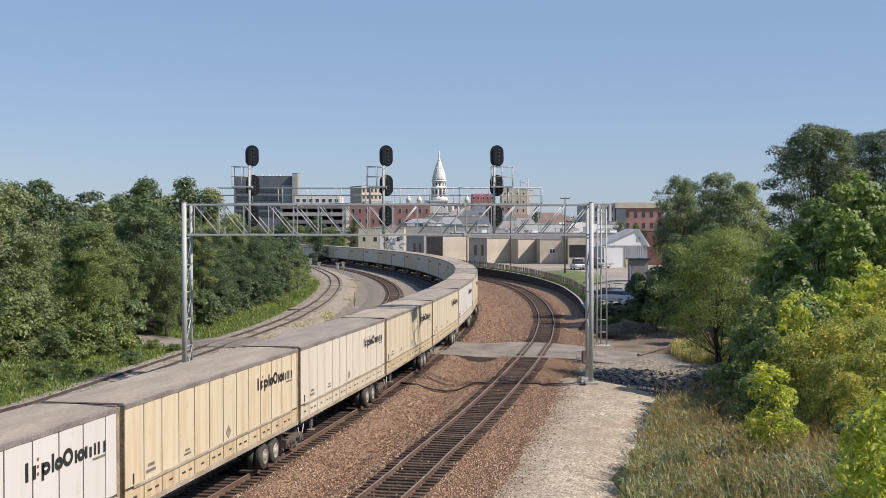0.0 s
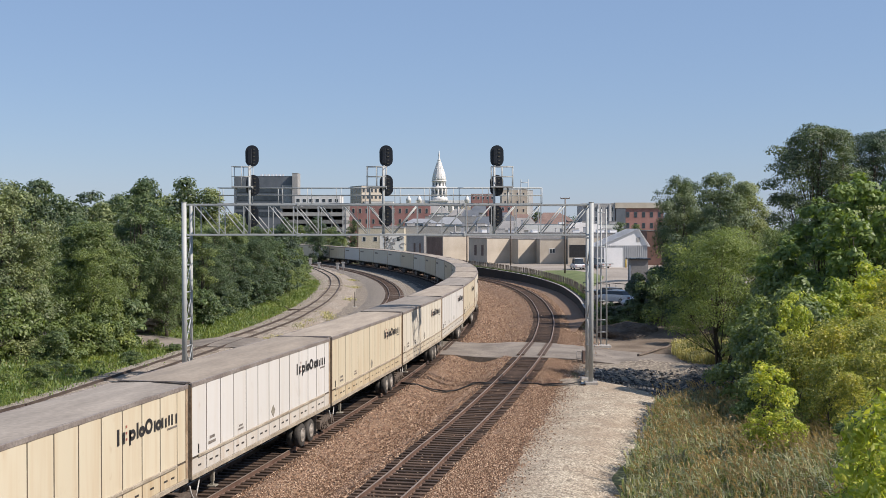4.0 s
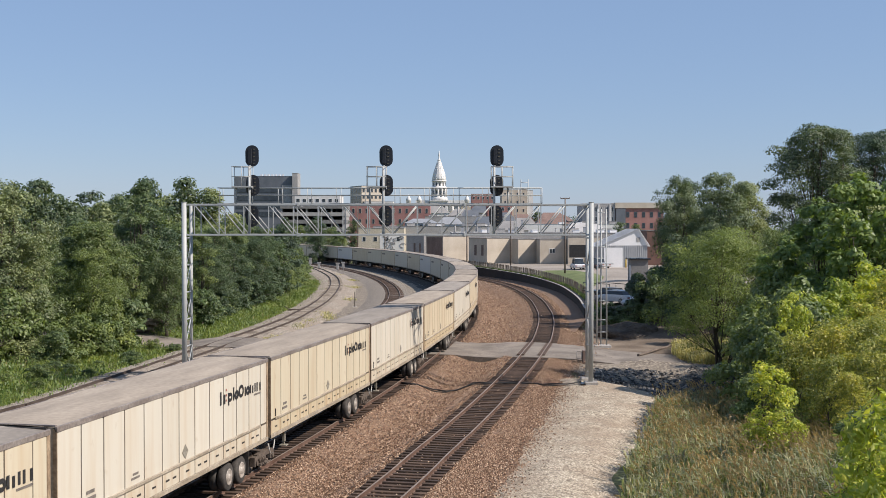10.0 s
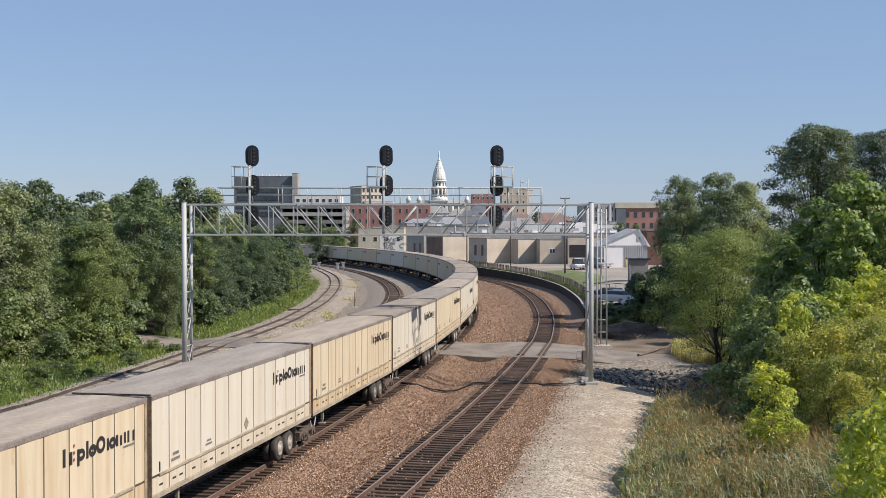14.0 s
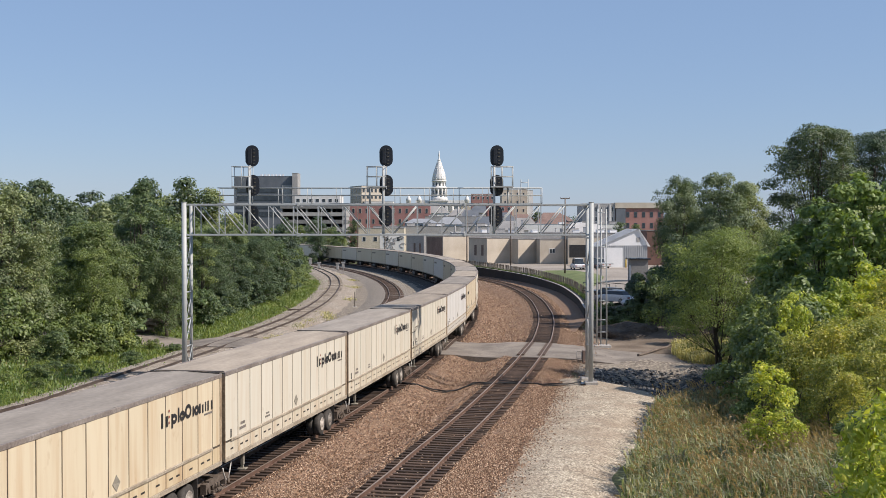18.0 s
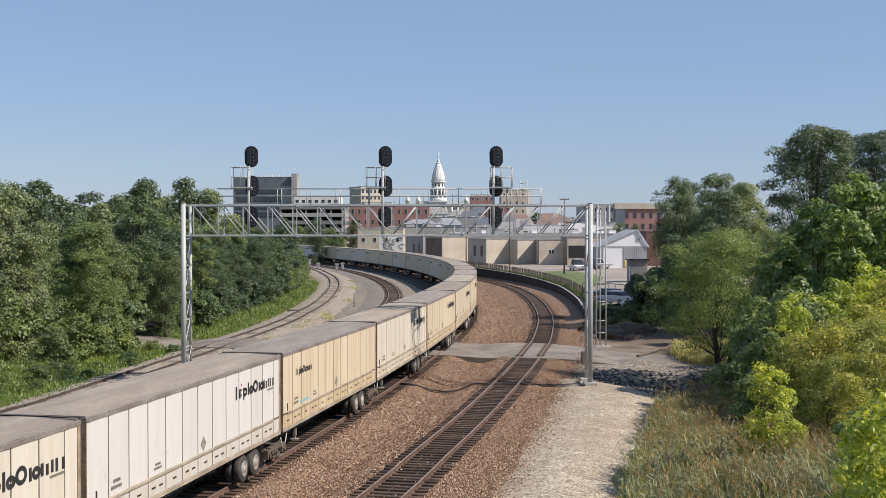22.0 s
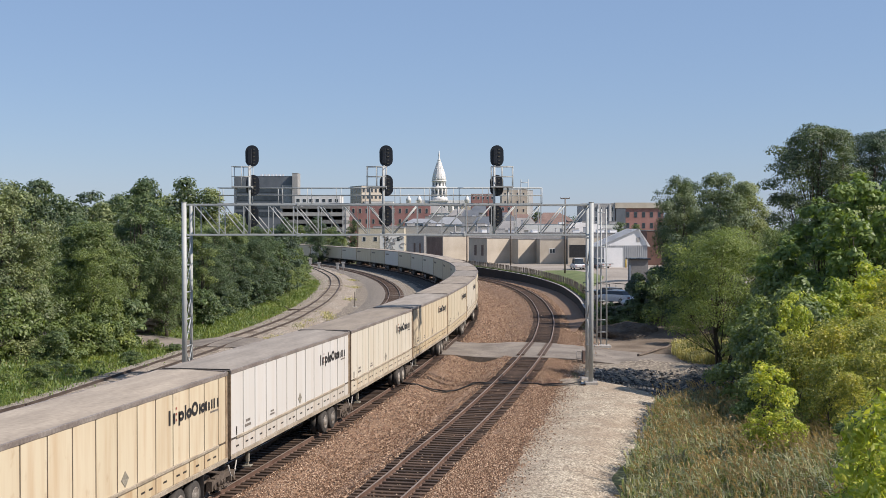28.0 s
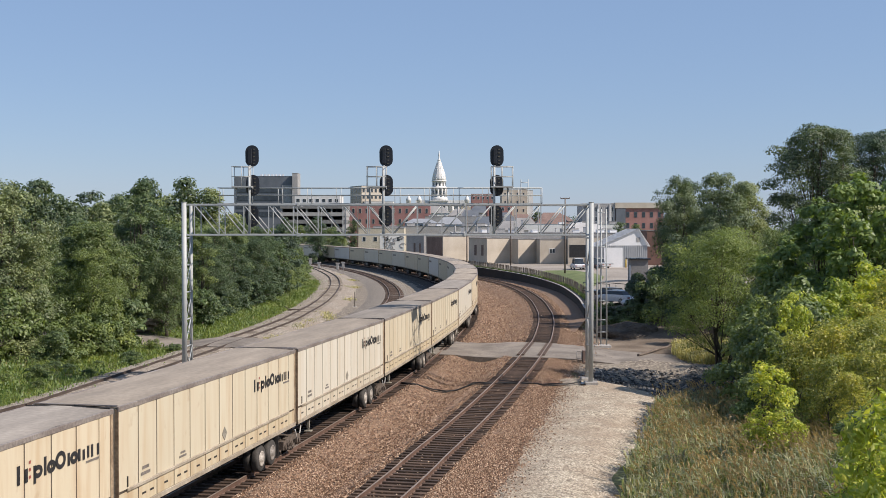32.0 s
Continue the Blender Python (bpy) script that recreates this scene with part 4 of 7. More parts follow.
# the order of the trailers, from the head of the visible train to its tail
ORDER = ("c w t p c c w c p w c p c p t p t p t p p p w t p t c t w p t c p c c p t c p p c w c t p c p t w c p t c p c t").split()
TONE_OF = {"w": "white", "p": "pale", "c": "cream", "t": "tan"}
FIRST = -2
SPECIAL = 21
PATCHED = 19
masters, TRAILERS = {}, []
for k in range(FIRST, 54):
    tone = TONE_OF[ORDER[(k - FIRST) % len(ORDER)]]
    kind = (tone, "front" if k == SPECIAL else "rear", k % 5 in (1, 3), k == PATCHED)
    if kind not in masters:
        masters[kind] = trailer(tone, kind[1], TONES[tone] + ("; repaired front" if kind[3] else ""), *kind[2:])
        TRAILERS.append((k, masters[kind]))
    else:
        TRAILERS.append((k, copy_thing(masters[kind], Matrix())))


def travelled(t):
    return 0.018 + 15.2404 * t - 0.0070034 * t ** 2 - 0.00012093 * t ** 3


def trailer_pose(k, t):
    s = FRONT0 + k * PITCH - travelled(t) - S0 + 0.15
    ax, ay, _ = TRAIN.at(s + 0.3)
    bx, by, _ = TRAIN.at(s + LEN)
    h = math.atan2(float(bx - ax), float(by - ay))
    mx, my = float(ax + bx) / 2, float(ay + by) / 2
    return pose(mx, my, RAIL_Z, 0, 0, -math.degrees(h))


# ---- the signal bridge ----
BY = 72.2
XL, XR = -15.55, 8.9
Z_TOP, Z_LOW = 11.13, 9.32
bridge = thing("signal_bridge", "galvanised lattice signal bridge spanning the tracks", "signal bridge")
DEPTH = 2.0
for x in (XL, XR):
    bm = bmesh.new()
    tube(bm, (x, BY, 0.1), (x, BY, Z_TOP + 0.12), 0.15, n=16)
    tube(bm, (x, BY, Z_TOP + 0.12), (x, BY, Z_TOP + 0.16), 0.165, n=16)
    part("front_post", bm, M_GALV, bridge)
    bm = bmesh.new()
    tube(bm, (x, BY + DEPTH, 0.1), (x, BY + DEPTH, Z_TOP), 0.098, n=16)
    part("rear_post", bm, M_GALV, bridge)
    zz = np.linspace(0.9, Z_LOW - 0.2, 6)
    for i, z in enumerate(zz):
        bm = bmesh.new()
        tube(bm, (x, BY + 0.1, z), (x, BY + DEPTH - 0.1, z), 0.045, n=6)
        part("strut", bm, M_GALV, bridge)
        if i < 5:
            bm = bmesh.new()
            a, b = (0.15, DEPTH - 0.15) if i % 2 else (DEPTH - 0.15, 0.15)
            tube(bm, (x, BY + a, z), (x, BY + b, zz[i + 1]), 0.04, n=6)
            part("brace", bm, M_GALV, bridge)
            bm = bmesh.new()
            tube(bm, (x + 0.09, BY + b, z), (x + 0.09, BY + a, zz[i + 1]), 0.026, n=6)
            part("brace", bm, M_GALV, bridge)
    for y in (BY, BY + DEPTH):
        bm = bmesh.new()
        box(bm, x - 0.40, x + 0.40, y - 0.38, y + 0.38, -0.3, 0.50 if x > 0 else 0.28)
        part("footing", bm, M_CONCRETE, bridge, "concrete footing", 0.03)
bays = np.linspace(XL + 0.62, XR - 0.05, 17)
for face, y in (("front", BY), ("rear", BY + DEPTH)):
    for z in (Z_TOP, Z_LOW):
        bm = bmesh.new()
        box(bm, XL, XR, y - 0.045, y + 0.045, z - 0.052, z + 0.052)
        part("chord", bm, M_GALV, bridge, bevel=0.01)
    for i, x in enumerate(bays):
        bm = bmesh.new()
        box(bm, x - 0.028, x + 0.028, y - 0.028, y + 0.028, Z_LOW, Z_TOP)
        part("upright", bm, M_GALV, bridge)
        if i < 16:
            bm = bmesh.new()
            a, b = (Z_TOP - 0.08, Z_LOW + 0.08) if i < 8 else (Z_LOW + 0.08, Z_TOP - 0.08)
            tube(bm, (x + 0.06, y, a), (bays[i + 1] - 0.06, y, b), 0.036, n=6)
            part("diagonal", bm, M_GALV, bridge)
    for x in (XL + 6.85, XL + 16.85):
        bm = bmesh.new()
        box(bm, x - 0.07, x + 0.07, y - 0.08, y + 0.08, Z_LOW - 0.10, Z_LOW + 0.10)
        box(bm, x - 0.07, x + 0.07, y - 0.08, y + 0.08, Z_TOP - 0.10, Z_TOP + 0.10)
        part("splice_plate", bm, M_GALV, bridge, bevel=0.01)
for i, x in enumerate(bays[::2]):
    for z in (Z_TOP, Z_LOW):
        bm = bmesh.new()
        tube(bm, (x, BY, z), (x, BY + DEPTH, z), 0.035, n=6)
        part("cross_tie", bm, M_GALV, bridge)
for i in range(16):
    for z in (Z_TOP, Z_LOW):
        bm = bmesh.new()
        a, b = (BY, BY + DEPTH) if i % 2 else (BY + DEPTH, BY)
        tube(bm, (bays[i], a, z), (bays[i + 1], b, z), 0.032, n=6)
        part("lacing", bm, M_GALV, bridge)
# walkway on top with its railing
WX0, WX1 = -13.9, 6.1
bm = bmesh.new()
box(bm, WX0, WX1, BY + DEPTH - 0.1, BY + DEPTH + 0.7, Z_TOP + 0.08, Z_TOP + 0.13)
part("walkway", bm, M_GALV, bridge, "steel grating walkway")
RY = BY + DEPTH + 0.7
for z in (Z_TOP + 0.62, Z_TOP + 1.07):
    bm = bmesh.new()
    tube(bm, (WX0, RY, z), (WX1, RY, z), 0.026, n=6)
    part("handrail", bm, M_GALV, bridge)
    bm = bmesh.new()
    tube(bm, (WX0, RY - 0.8, z), (WX1, RY - 0.8, z), 0.028, n=6)
    part("handrail", bm, M_GALV, bridge)
for x in np.linspace(WX0, WX1, 12):
    for y in (RY, RY - 0.8):
        bm = bmesh.new()
        tube(bm, (x + (0.35 if y < RY and x < WX1 - 0.5 else 0), y, Z_TOP + 0.1), (x + (0.35 if y < RY and x < WX1 - 0.5 else 0), y, Z_TOP + 1.08), 0.024, n=6)
        part("rail_post", bm, M_GALV, bridge)


bm = bmesh.new()
for x in (4.85, 5.3):
    tube(bm, (x, RY, Z_TOP + 0.1), (x, RY, 12.75), 0.026, n=6)
for z in (11.75, 12.15, 12.55):
    tube(bm, (4.85, RY, z), (5.3, RY, z), 0.022, n=6)
part("ladder", bm, M_GALV, bridge, "short steel ladder rising over the walkway")


def head_mesh():
    """An oval signal background with its hood and lamp box."""
    bm = bmesh.new()
    pts = []
    for i in range(24):
        a = 2 * math.pi * i / 24
        cx, cz = math.cos(a) * 0.41, math.sin(a) * 0.41
        pts.append((cx, cz + (0.24 if cz > 0 else -0.24)))
    ring = [[bm.verts.new((x, y, z)) for x, z in pts] for y in (-0.03, 0.03)]
    for i in range(24):
        bm.faces.new((ring[0][i], ring[0][(i + 1) % 24], ring[1][(i + 1) % 24], ring[1][i]))
    bm.faces.new(ring[0][::-1])
    bm.faces.new(ring[1])
    return bm


for mx, cage in ((-11.75, -1), (-3.62, -1), (3.1, 1)):
    my = BY + 0.75
    mast = thing("signal_mast", "three black oval signal heads on a galvanised mast", "railway signal", "signals on the bridge")
    bm = bmesh.new()
    tube(bm, (mx, my, Z_LOW - 0.05), (mx, my, 13.55), 0.08, n=12)
    part("pole", bm, M_GALV, mast)
    bm = bmesh.new()
    box(bm, mx - 0.3, mx + 0.3, my - 0.75, my + 1.25, Z_LOW - 0.02, Z_LOW + 0.06)
    part("base_plate", bm, M_GALV, mast)
    for zc, dx in ((14.1, 0.17), (12.32, 0.17), (10.45, 0.12)):
        hy = my + (0.05 if zc > 13 else 0.32)
        hd = part("signal_head", head_mesh(), M_BLACK, mast, "black oval background plate", m=pose(mx + dx, hy, zc))
        bm = bmesh.new()
        box(bm, -0.22, 0.0, -0.2, -0.03, -0.48, 0.42)
        part("lamp_box", bm, M_BLACK, hd, "", 0.02)
        for i, z in enumerate((0.4, 0.18, -0.04, -0.26, -0.46)):
            bm = bmesh.new()
            box(bm, 0.06 + 0.02 * (i % 2), 0.19, -0.05, -0.03, z - 0.03, z + 0.03)
            part("bolt", bm, M_LENS, hd, "small pale fitting")
        bm = bmesh.new()
        tube(bm, (-dx, -0.3 if zc < 13 else 0.0, -0.2), (0, 0, -0.2), 0.04, n=6)
        part("bracket", bm, M_GALV, hd)
        for z in (-0.36, 0.0, 0.36):
            bm = bmesh.new()
            tube(bm, (0, 0.03, z), (0, 0.3, z), 0.14, n=14)
            part("hood", bm, M_BLACK, hd)
    # service cage
    pz = 12.22
    x0, x1 = (mx - 1.0, mx + 0.2) if cage < 0 else (mx - 0.2, mx + 1.15)
    bm = bmesh.new()
    box(bm, x0, x1, my - 0.45, my + 0.45, pz - 0.04, pz + 0.04)
    part("platform", bm, M_GALV, mast, "small steel service platform")
    for y in (my - 0.42, my + 0.42):
        for x in (x0 + 0.03, (x0 + x1) / 2, x1 - 0.03):
            bm = bmesh.new()
            tube(bm, (x, y, pz), (x, y, pz + 1.22), 0.022, n=6)
            part("cage_post", bm, M_GALV, mast)
        for z in (pz + 0.62, pz + 1.22):
            bm = bmesh.new()
            tube(bm, (x0, y, z), (x1, y, z), 0.022, n=6)
            part("cage_rail", bm, M_GALV, mast)
    for x in (x0 + 0.03, x1 - 0.03):
        bm = bmesh.new()
        tube(bm, (x, my - 0.42, pz + 1.22), (x, my + 0.42, pz + 1.22), 0.022, n=6)
        part("cage_rail", bm, M_GALV, mast)
    bm = bmesh.new()
    tube(bm, (mx + cage * 0.85, my + 0.3, Z_TOP), (mx + cage * 0.85, my + 0.3, pz), 0.05, n=6)
    part("prop", bm, M_GALV, mast)


# ---- plants ----
def leaf_cloud(name, centres, radii, count, size, material, seed, droop=0.3, flat=0.75, slim=0.32):
    """Leaves on the shells of many clumps: small folded blades, most facing outwards and up."""
    rng = np.random.default_rng(seed)
    c, r = np.array(centres, float), np.array(radii, float)
    w = r ** 2
    idx = rng.choice(len(c), count, p=w / w.sum())
    d = rng.normal(size=(count, 3))
    d /= np.linalg.norm(d, axis=1)[:, None]
    d[:, 2] = np.where(d[:, 2] < -0.5, -d[:, 2], d[:, 2])
    pos = c[idx] + d * (r[idx] * rng.uniform(0.30, 1.0, count) ** 0.5 * rng.uniform(0.92, 1.14, count))[:, None] * np.array([1, 1, flat])
    nrm = d + rng.normal(scale=0.36, size=(count, 3)) + np.array([0, 0, 0.42])
    nrm /= np.linalg.norm(nrm, axis=1)[:, None]
    a = rng.normal(size=(count, 3)) + np.array([0, 0, -droop])
    a -= nrm * (a * nrm).sum(1)[:, None]
    a /= np.linalg.norm(a, axis=1)[:, None]
    b = np.cross(nrm, a)
    s = size * rng.uniform(0.6, 1.35, count)[:, None]
    v = np.empty((count, 4, 3))
    v[:, 0] = pos - a * s * 0.5
    v[:, 1] = pos + b * s * slim - nrm * s * 0.08
    v[:, 2] = pos + a * s * 0.5
    v[:, 3] = pos - b * s * slim - nrm * s * 0.08
    me = bpy.data.meshes.new(name)
    me.from_pydata(v.reshape(-1, 3).tolist(), [], np.arange(count * 4).reshape(-1, 4).tolist())
    me.materials.append(material)
    return me


def tree(name, label, height, radius, trunk, leaf, seed, count=6500, size=0.42, clumps=34, low=0.25, narrow=0.0, group="trees", puff=(0.22, 0.40), slim=0.32, flat=0.75, squash=0.8, stems=1):
    """A tapered trunk with limbs and a crown of leafy clumps; 'low' is where the crown begins."""
    rnd = random.Random(seed)
    t = thing(name, label, "tree" if name == "tree" else name.replace("_", " "), group)
    z0 = height * low
    cen, rad = [], []
    bm = bmesh.new()
    pts = [Vector((0, 0, -0.3))]
    for i in range(1, 6):
        pts.append(Vector((rnd.uniform(-0.2, 0.2) * i * 0.5, rnd.uniform(-0.2, 0.2) * i * 0.5, height * 0.16 * i)))
    for i in range(5):
        tube(bm, pts[i], pts[i + 1], trunk * (1 - i * 0.17), trunk * (1 - (i + 1) * 0.17), n=7)
    for i in range(stems - 1):
        e = Vector((rnd.uniform(-0.5, 0.5) * radius, rnd.uniform(-0.5, 0.5) * radius, height * rnd.uniform(0.5, 0.7)))
        tube(bm, (rnd.uniform(-0.3, 0.3), rnd.uniform(-0.3, 0.3), -0.3), e, trunk * 0.7, trunk * 0.25, n=6)
    lobes = max(7, clumps // 4)
    for i in range(lobes):
        k = ((i + rnd.uniform(0.1, 0.9)) / lobes) ** 0.9
        shape = math.sin(math.pi * min(1, 0.22 + 0.74 * k ** (0.8 + narrow))) ** 0.7
        a = i * 2.4 + rnd.uniform(-0.7, 0.7)
        q = radius * shape * rnd.uniform(0.35, 0.82) * (0.35 if k > 0.9 else 1.0)
        lr = max(radius * rnd.uniform(0.24, 0.44), (height - z0) / lobes * 0.7)
        lc = Vector((math.cos(a) * q, math.sin(a) * q, min(z0 + (height - z0) * k, height - lr * 0.55)))
        j = min(4, max(1, int(k * 4)))
        tube(bm, pts[j], lc, trunk * 0.34 * (1 - 0.5 * k), trunk * 0.08, n=5)
        out = Vector((math.cos(a), math.sin(a), 0.0)) * 0.18
        for c in range(6):
            d = (Vector((rnd.gauss(0, 1), rnd.gauss(0, 1), rnd.gauss(0.22, 0.8))).normalized() + out).normalized()
            rr = radius * rnd.uniform(*puff) * 0.72
            p = lc + Vector((d.x, d.y, d.z * squash)) * lr * rnd.uniform(0.4, 1.05)
            p.z = max(p.z, 0.25)
            cen.append(p)
            rad.append(rr)
            if c % 3 == 0:
                tube(bm, lc, p, trunk * 0.08, 0.012, n=4)
    for u, q in ((0.25, 0.42), (0.5, 0.46), (0.72, 0.36)):
        cen.append(Vector((rnd.uniform(-0.1, 0.1) * radius, rnd.uniform(-0.1, 0.1) * radius, z0 + (height - z0) * u)))
        rad.append(radius * q)
    part("trunk", bm, M_BARK, t, "rough brown trunk with limbs")
    part("crown", leaf_cloud("crown", cen, rad, count, size, LEAF[leaf], seed, slim=slim, flat=flat), None, t, "crown of small leaves")
    return t


def place(master, x, y, scale=1.0, tall=1.0, turn=0.0, sink=0.0):
    m = pose(x, y, float(ground_z(x, y)) - sink, 0, 0, turn) @ Matrix.Diagonal((scale, scale, scale * tall, 1))
    return copy_thing(master, m)


def settle(master, x, y, scale=1.0, tall=1.0, turn=0.0):
    """Puts the first tree of a kind at its own place."""
    master.matrix_basis = pose(x, y, float(ground_z(x, y)), 0, 0, turn) @ Matrix.Diagonal((scale, scale, scale * tall, 1))


random.seed(5)
T_MAPLE = tree("tree", "tall broad-leaved green tree in the wood beside the siding", 12.5, 4.0, 0.28, "mid", 1, 17000, 0.21, 70, 0.03)
T_DARK = tree("tree", "dense dark green tree in the wood beside the siding", 12.5, 4.4, 0.30, "dark", 2, 17000, 0.21, 74, 0.03)
T_OLIVE = tree("tree", "olive green rounded tree with fine leaves", 11.0, 4.3, 0.26, "olive", 3, 17000, 0.20, 70, 0.03)
T_TALL = tree("tree", "slender green tree with a pointed top", 13.5, 2.9, 0.24, "mid", 4, 14000, 0.21, 66, 0.03, 0.3)
T_SILVER = tree("tree", "silvery green tree with fine bright leaves", 12.0, 3.6, 0.26, "silver", 9, 17000, 0.19, 72, 0.03)
T_BUSH = tree("bush", "low green bush at the edge of the wood", 3.4, 2.2, 0.08, "mid", 5, 4000, 0.22, 22, 0.02, group="bushes")
T_BUSH2 = tree("bush", "low olive green bush at the edge of the wood", 3.0, 2.4, 0.08, "olive", 6, 4000, 0.21, 22, 0.02, group="bushes")
T_BUSH3 = tree("bush", "low dark green bush at the foot of the trees", 3.2, 1.7, 0.08, "dark", 11, 3600, 0.22, 26, 0.02, group="bushes")
settle(T_MAPLE, -28.2, 98.5, 0.76)
settle(T_DARK, -27.8, 114, 0.9)
settle(T_OLIVE, -29.0, 99, 0.85)
settle(T_TALL, -27.5, 108)
settle(T_SILVER, -31.5, 88)
settle(T_BUSH, -24.6, 115)
settle(T_BUSH3, -24.2, 119)
settle(T_BUSH2, -28.0, 99)


def siding_x(y):
    return float(np.interp(y, SIDING.p[:, 1], SIDING.p[:, 0]))


T_FAR = tree("tree", "green tree deep in the wood", 12.0, 4.2, 0.26, "far", 7, 5000, 0.36, 44, 0.12)
T_FAR2 = tree("tree", "lighter green tree deep in the wood", 11.6, 4.4, 0.26, "mid", 8, 5000, 0.36, 44, 0.12)
settle(T_FAR, -44, 130, 1.15)
settle(T_FAR2, -48, 140)
T_FAR3 = tree("tree", "grey-green tree deep in the wood", 12.0, 4.0, 0.26, "silver", 10, 5000, 0.33, 44, 0.12)
settle(T_FAR3, -52, 150)
kinds, deep = (T_MAPLE, T_DARK, T_OLIVE, T_TALL, T_SILVER), (T_FAR, T_FAR2, T_FAR3)


def crest(x, y):
    """How high the wood stands: its crest rises and falls along the curve."""
    b = x / y
    rise = np.interp(b, [-0.37, -0.358, -0.347, -0.334, -0.315, -0.308, -0.298, -0.28, -0.266, -0.258, -0.250, -0.231, -0.217, -0.2114, -0.2044, -0.196, -0.18, -0.157, -0.133, -0.115, -0.105], [0.039, 0.030, 0.037, 0.031, 0.0235, 0.031, 0.025, 0.026, 0.026, 0.026, 0.028, 0.031, 0.030, 0.026, 0.032, 0.036, 0.036, 0.030, 0.021, 0.007, -0.010])
    return 9.73 + float(rise) * y - 1.2 - (0.8 if b < -0.29 else 0)


def wood_tree(master, x, y, scale, full, turn):
    """One tree of the wood, no higher than the crest; a back one reaches it."""
    tall = {T_FAR: 12.0, T_FAR2: 11.6, T_FAR3: 12.0, T_MAPLE: 12.5, T_DARK: 12.5, T_OLIVE: 11.0, T_TALL: 13.5, T_SILVER: 12.0}[master]
    top = crest(x, y)
    h = top if full else min(top, tall * scale)
    return place(master, x, y, scale, h / (tall * scale), turn)


for row, (off, y0, y1, step, sc) in enumerate(((8.0, 92, 250, 6.5, 0.74), (13.5, 86, 265, 7.5, 0.88), (21.0, 88, 250, 9.5, 0.98))):
    y = y0
    while y < y1:
        far = 1.0 - 0.32 * float(smoothstep(150, 230, y))
        x = siding_x(y) - off - random.uniform(-1.2, 1.2)
        if x > -0.42 * y - 5:
            wood_tree(random.choice((T_DARK, T_DARK, T_MAPLE, T_TALL, T_OLIVE) if row == 0 and 108 < y < 165 else deep if row > 1 or y > (165 if row == 0 else 128) else kinds), x, y, sc * far * random.uniform(0.86, 1.12), row > 1 and y < 170, random.uniform(0, 360))
        y += step * random.uniform(0.8, 1.2)
y = 84
while y < 245:
    x = siding_x(y) - 6.3 - random.uniform(0, 1.6)
    if 116 < y < 172:
        place(T_BUSH3, x - 0.4, y, random.uniform(0.75, 1.25), random.uniform(0.8, 1.15), random.uniform(0, 360))
    elif not 96 < y < 111.5:
        place(random.choice((T_BUSH, T_BUSH2)), x, y, random.uniform(0.7, 1.15), random.uniform(0.8, 1.15), random.uniform(0, 360))
    y += random.uniform(2.2, 3.4)
for x, y in ((-31, 82), (-33.5, 85), (-36, 84), (-30.5, 88), (-33, 91)):
    place(random.choice((T_BUSH, T_BUSH2)), x, y, random.uniform(1.0, 1.5), 1.1, random.uniform(0, 360))

for x, y, sc in ((-36, 148, 1.06), (-32.5, 150, 1.1), (-29.5, 152, 1.08), (-41, 140, 1.0), (-34, 160, 1.1), (-46, 128, 0.95), (-38.5, 120, 0.95)):
    wood_tree(random.choice(deep), x, y, sc, True, random.uniform(0, 360))

# low weeds and brush on the verge
for i in range(46):
    y = random.uniform(60, 96)
    x = siding_x(y) - random.uniform(2.6, 9.0)
    place(random.choice((T_BUSH, T_BUSH2)), x, y, random.uniform(0.16, 0.42), random.uniform(0.5, 0.9), random.uniform(0, 360))

# right-hand side: tall trees behind, a feathery one over the bank, saplings and shrubs before them
T_BIG = tree("tree", "very tall dark green tree with layered open branches", 18.6, 6.6, 0.42, "far", 21, 36000, 0.23, 110, 0.32, flat=0.55, squash=0.55, puff=(0.17, 0.33), slim=0.3)
settle(T_BIG, 36.6, 118, 1.0, 1.01)
place(T_BIG, 44.5, 124, 0.95, 0.97, 130)
T_ROUND = tree("tree", "feathery light green rounded tree above the bank", 9.6, 4.9, 0.16, "feather", 22, 34000, 0.16, 110, 0.2, flat=0.6, squash=0.6, slim=0.22, stems=4)
settle(T_ROUND, 17.7, 77, 0.92, 1.06)
T_R1 = tree("tree", "full grey-green tree behind the road end", 14.2, 4.3, 0.3, "silver", 23, 24000, 0.23, 85, 0.06, slim=0.24, puff=(0.18, 0.34))
settle(T_R1, 25.4, 110, 0.95, 1.02)
place(T_R1, 28.4, 114, 0.95, 1.0, 80)
place(T_R1, 22.8, 114, 0.78, 1.12, 190)
place(T_DARK, 27.5, 120, 1.05, 1.0, 100)
place(T_DARK, 23.9, 122, 0.75, 1.5, 60)
T_GLOSS = tree("tree", "dark green tree with large glossy leaves", 11.6, 3.6, 0.22, "glossy", 27, 13000, 0.29, 88, 0.04, slim=0.36, puff=(0.16, 0.30))
settle(T_GLOSS, 23.0, 66.5, 1.0, 1.02)
place(T_GLOSS, 26.8, 70, 1.08, 0.92, 120)
place(T_GLOSS, 19.8, 69, 0.72, 1.0, 210)
place(T_GLOSS, 23.6, 75, 0.9, 1.0, 300)
place(T_DARK, 25.2, 124, 0.95, 1.1, 200)
place(T_DARK, 23.2, 118, 0.62, 1.0, 250)
place(T_BUSH3, 20.0, 114, 1.4, 1.1, 300)
place(T_DARK, 22.5, 118, 0.5, 0.9, 30)
place(T_BUSH, 19.8, 110, 1.2, 1.2, 20)
place(T_BUSH3, 19.6, 120, 1.2, 1.0, 130)
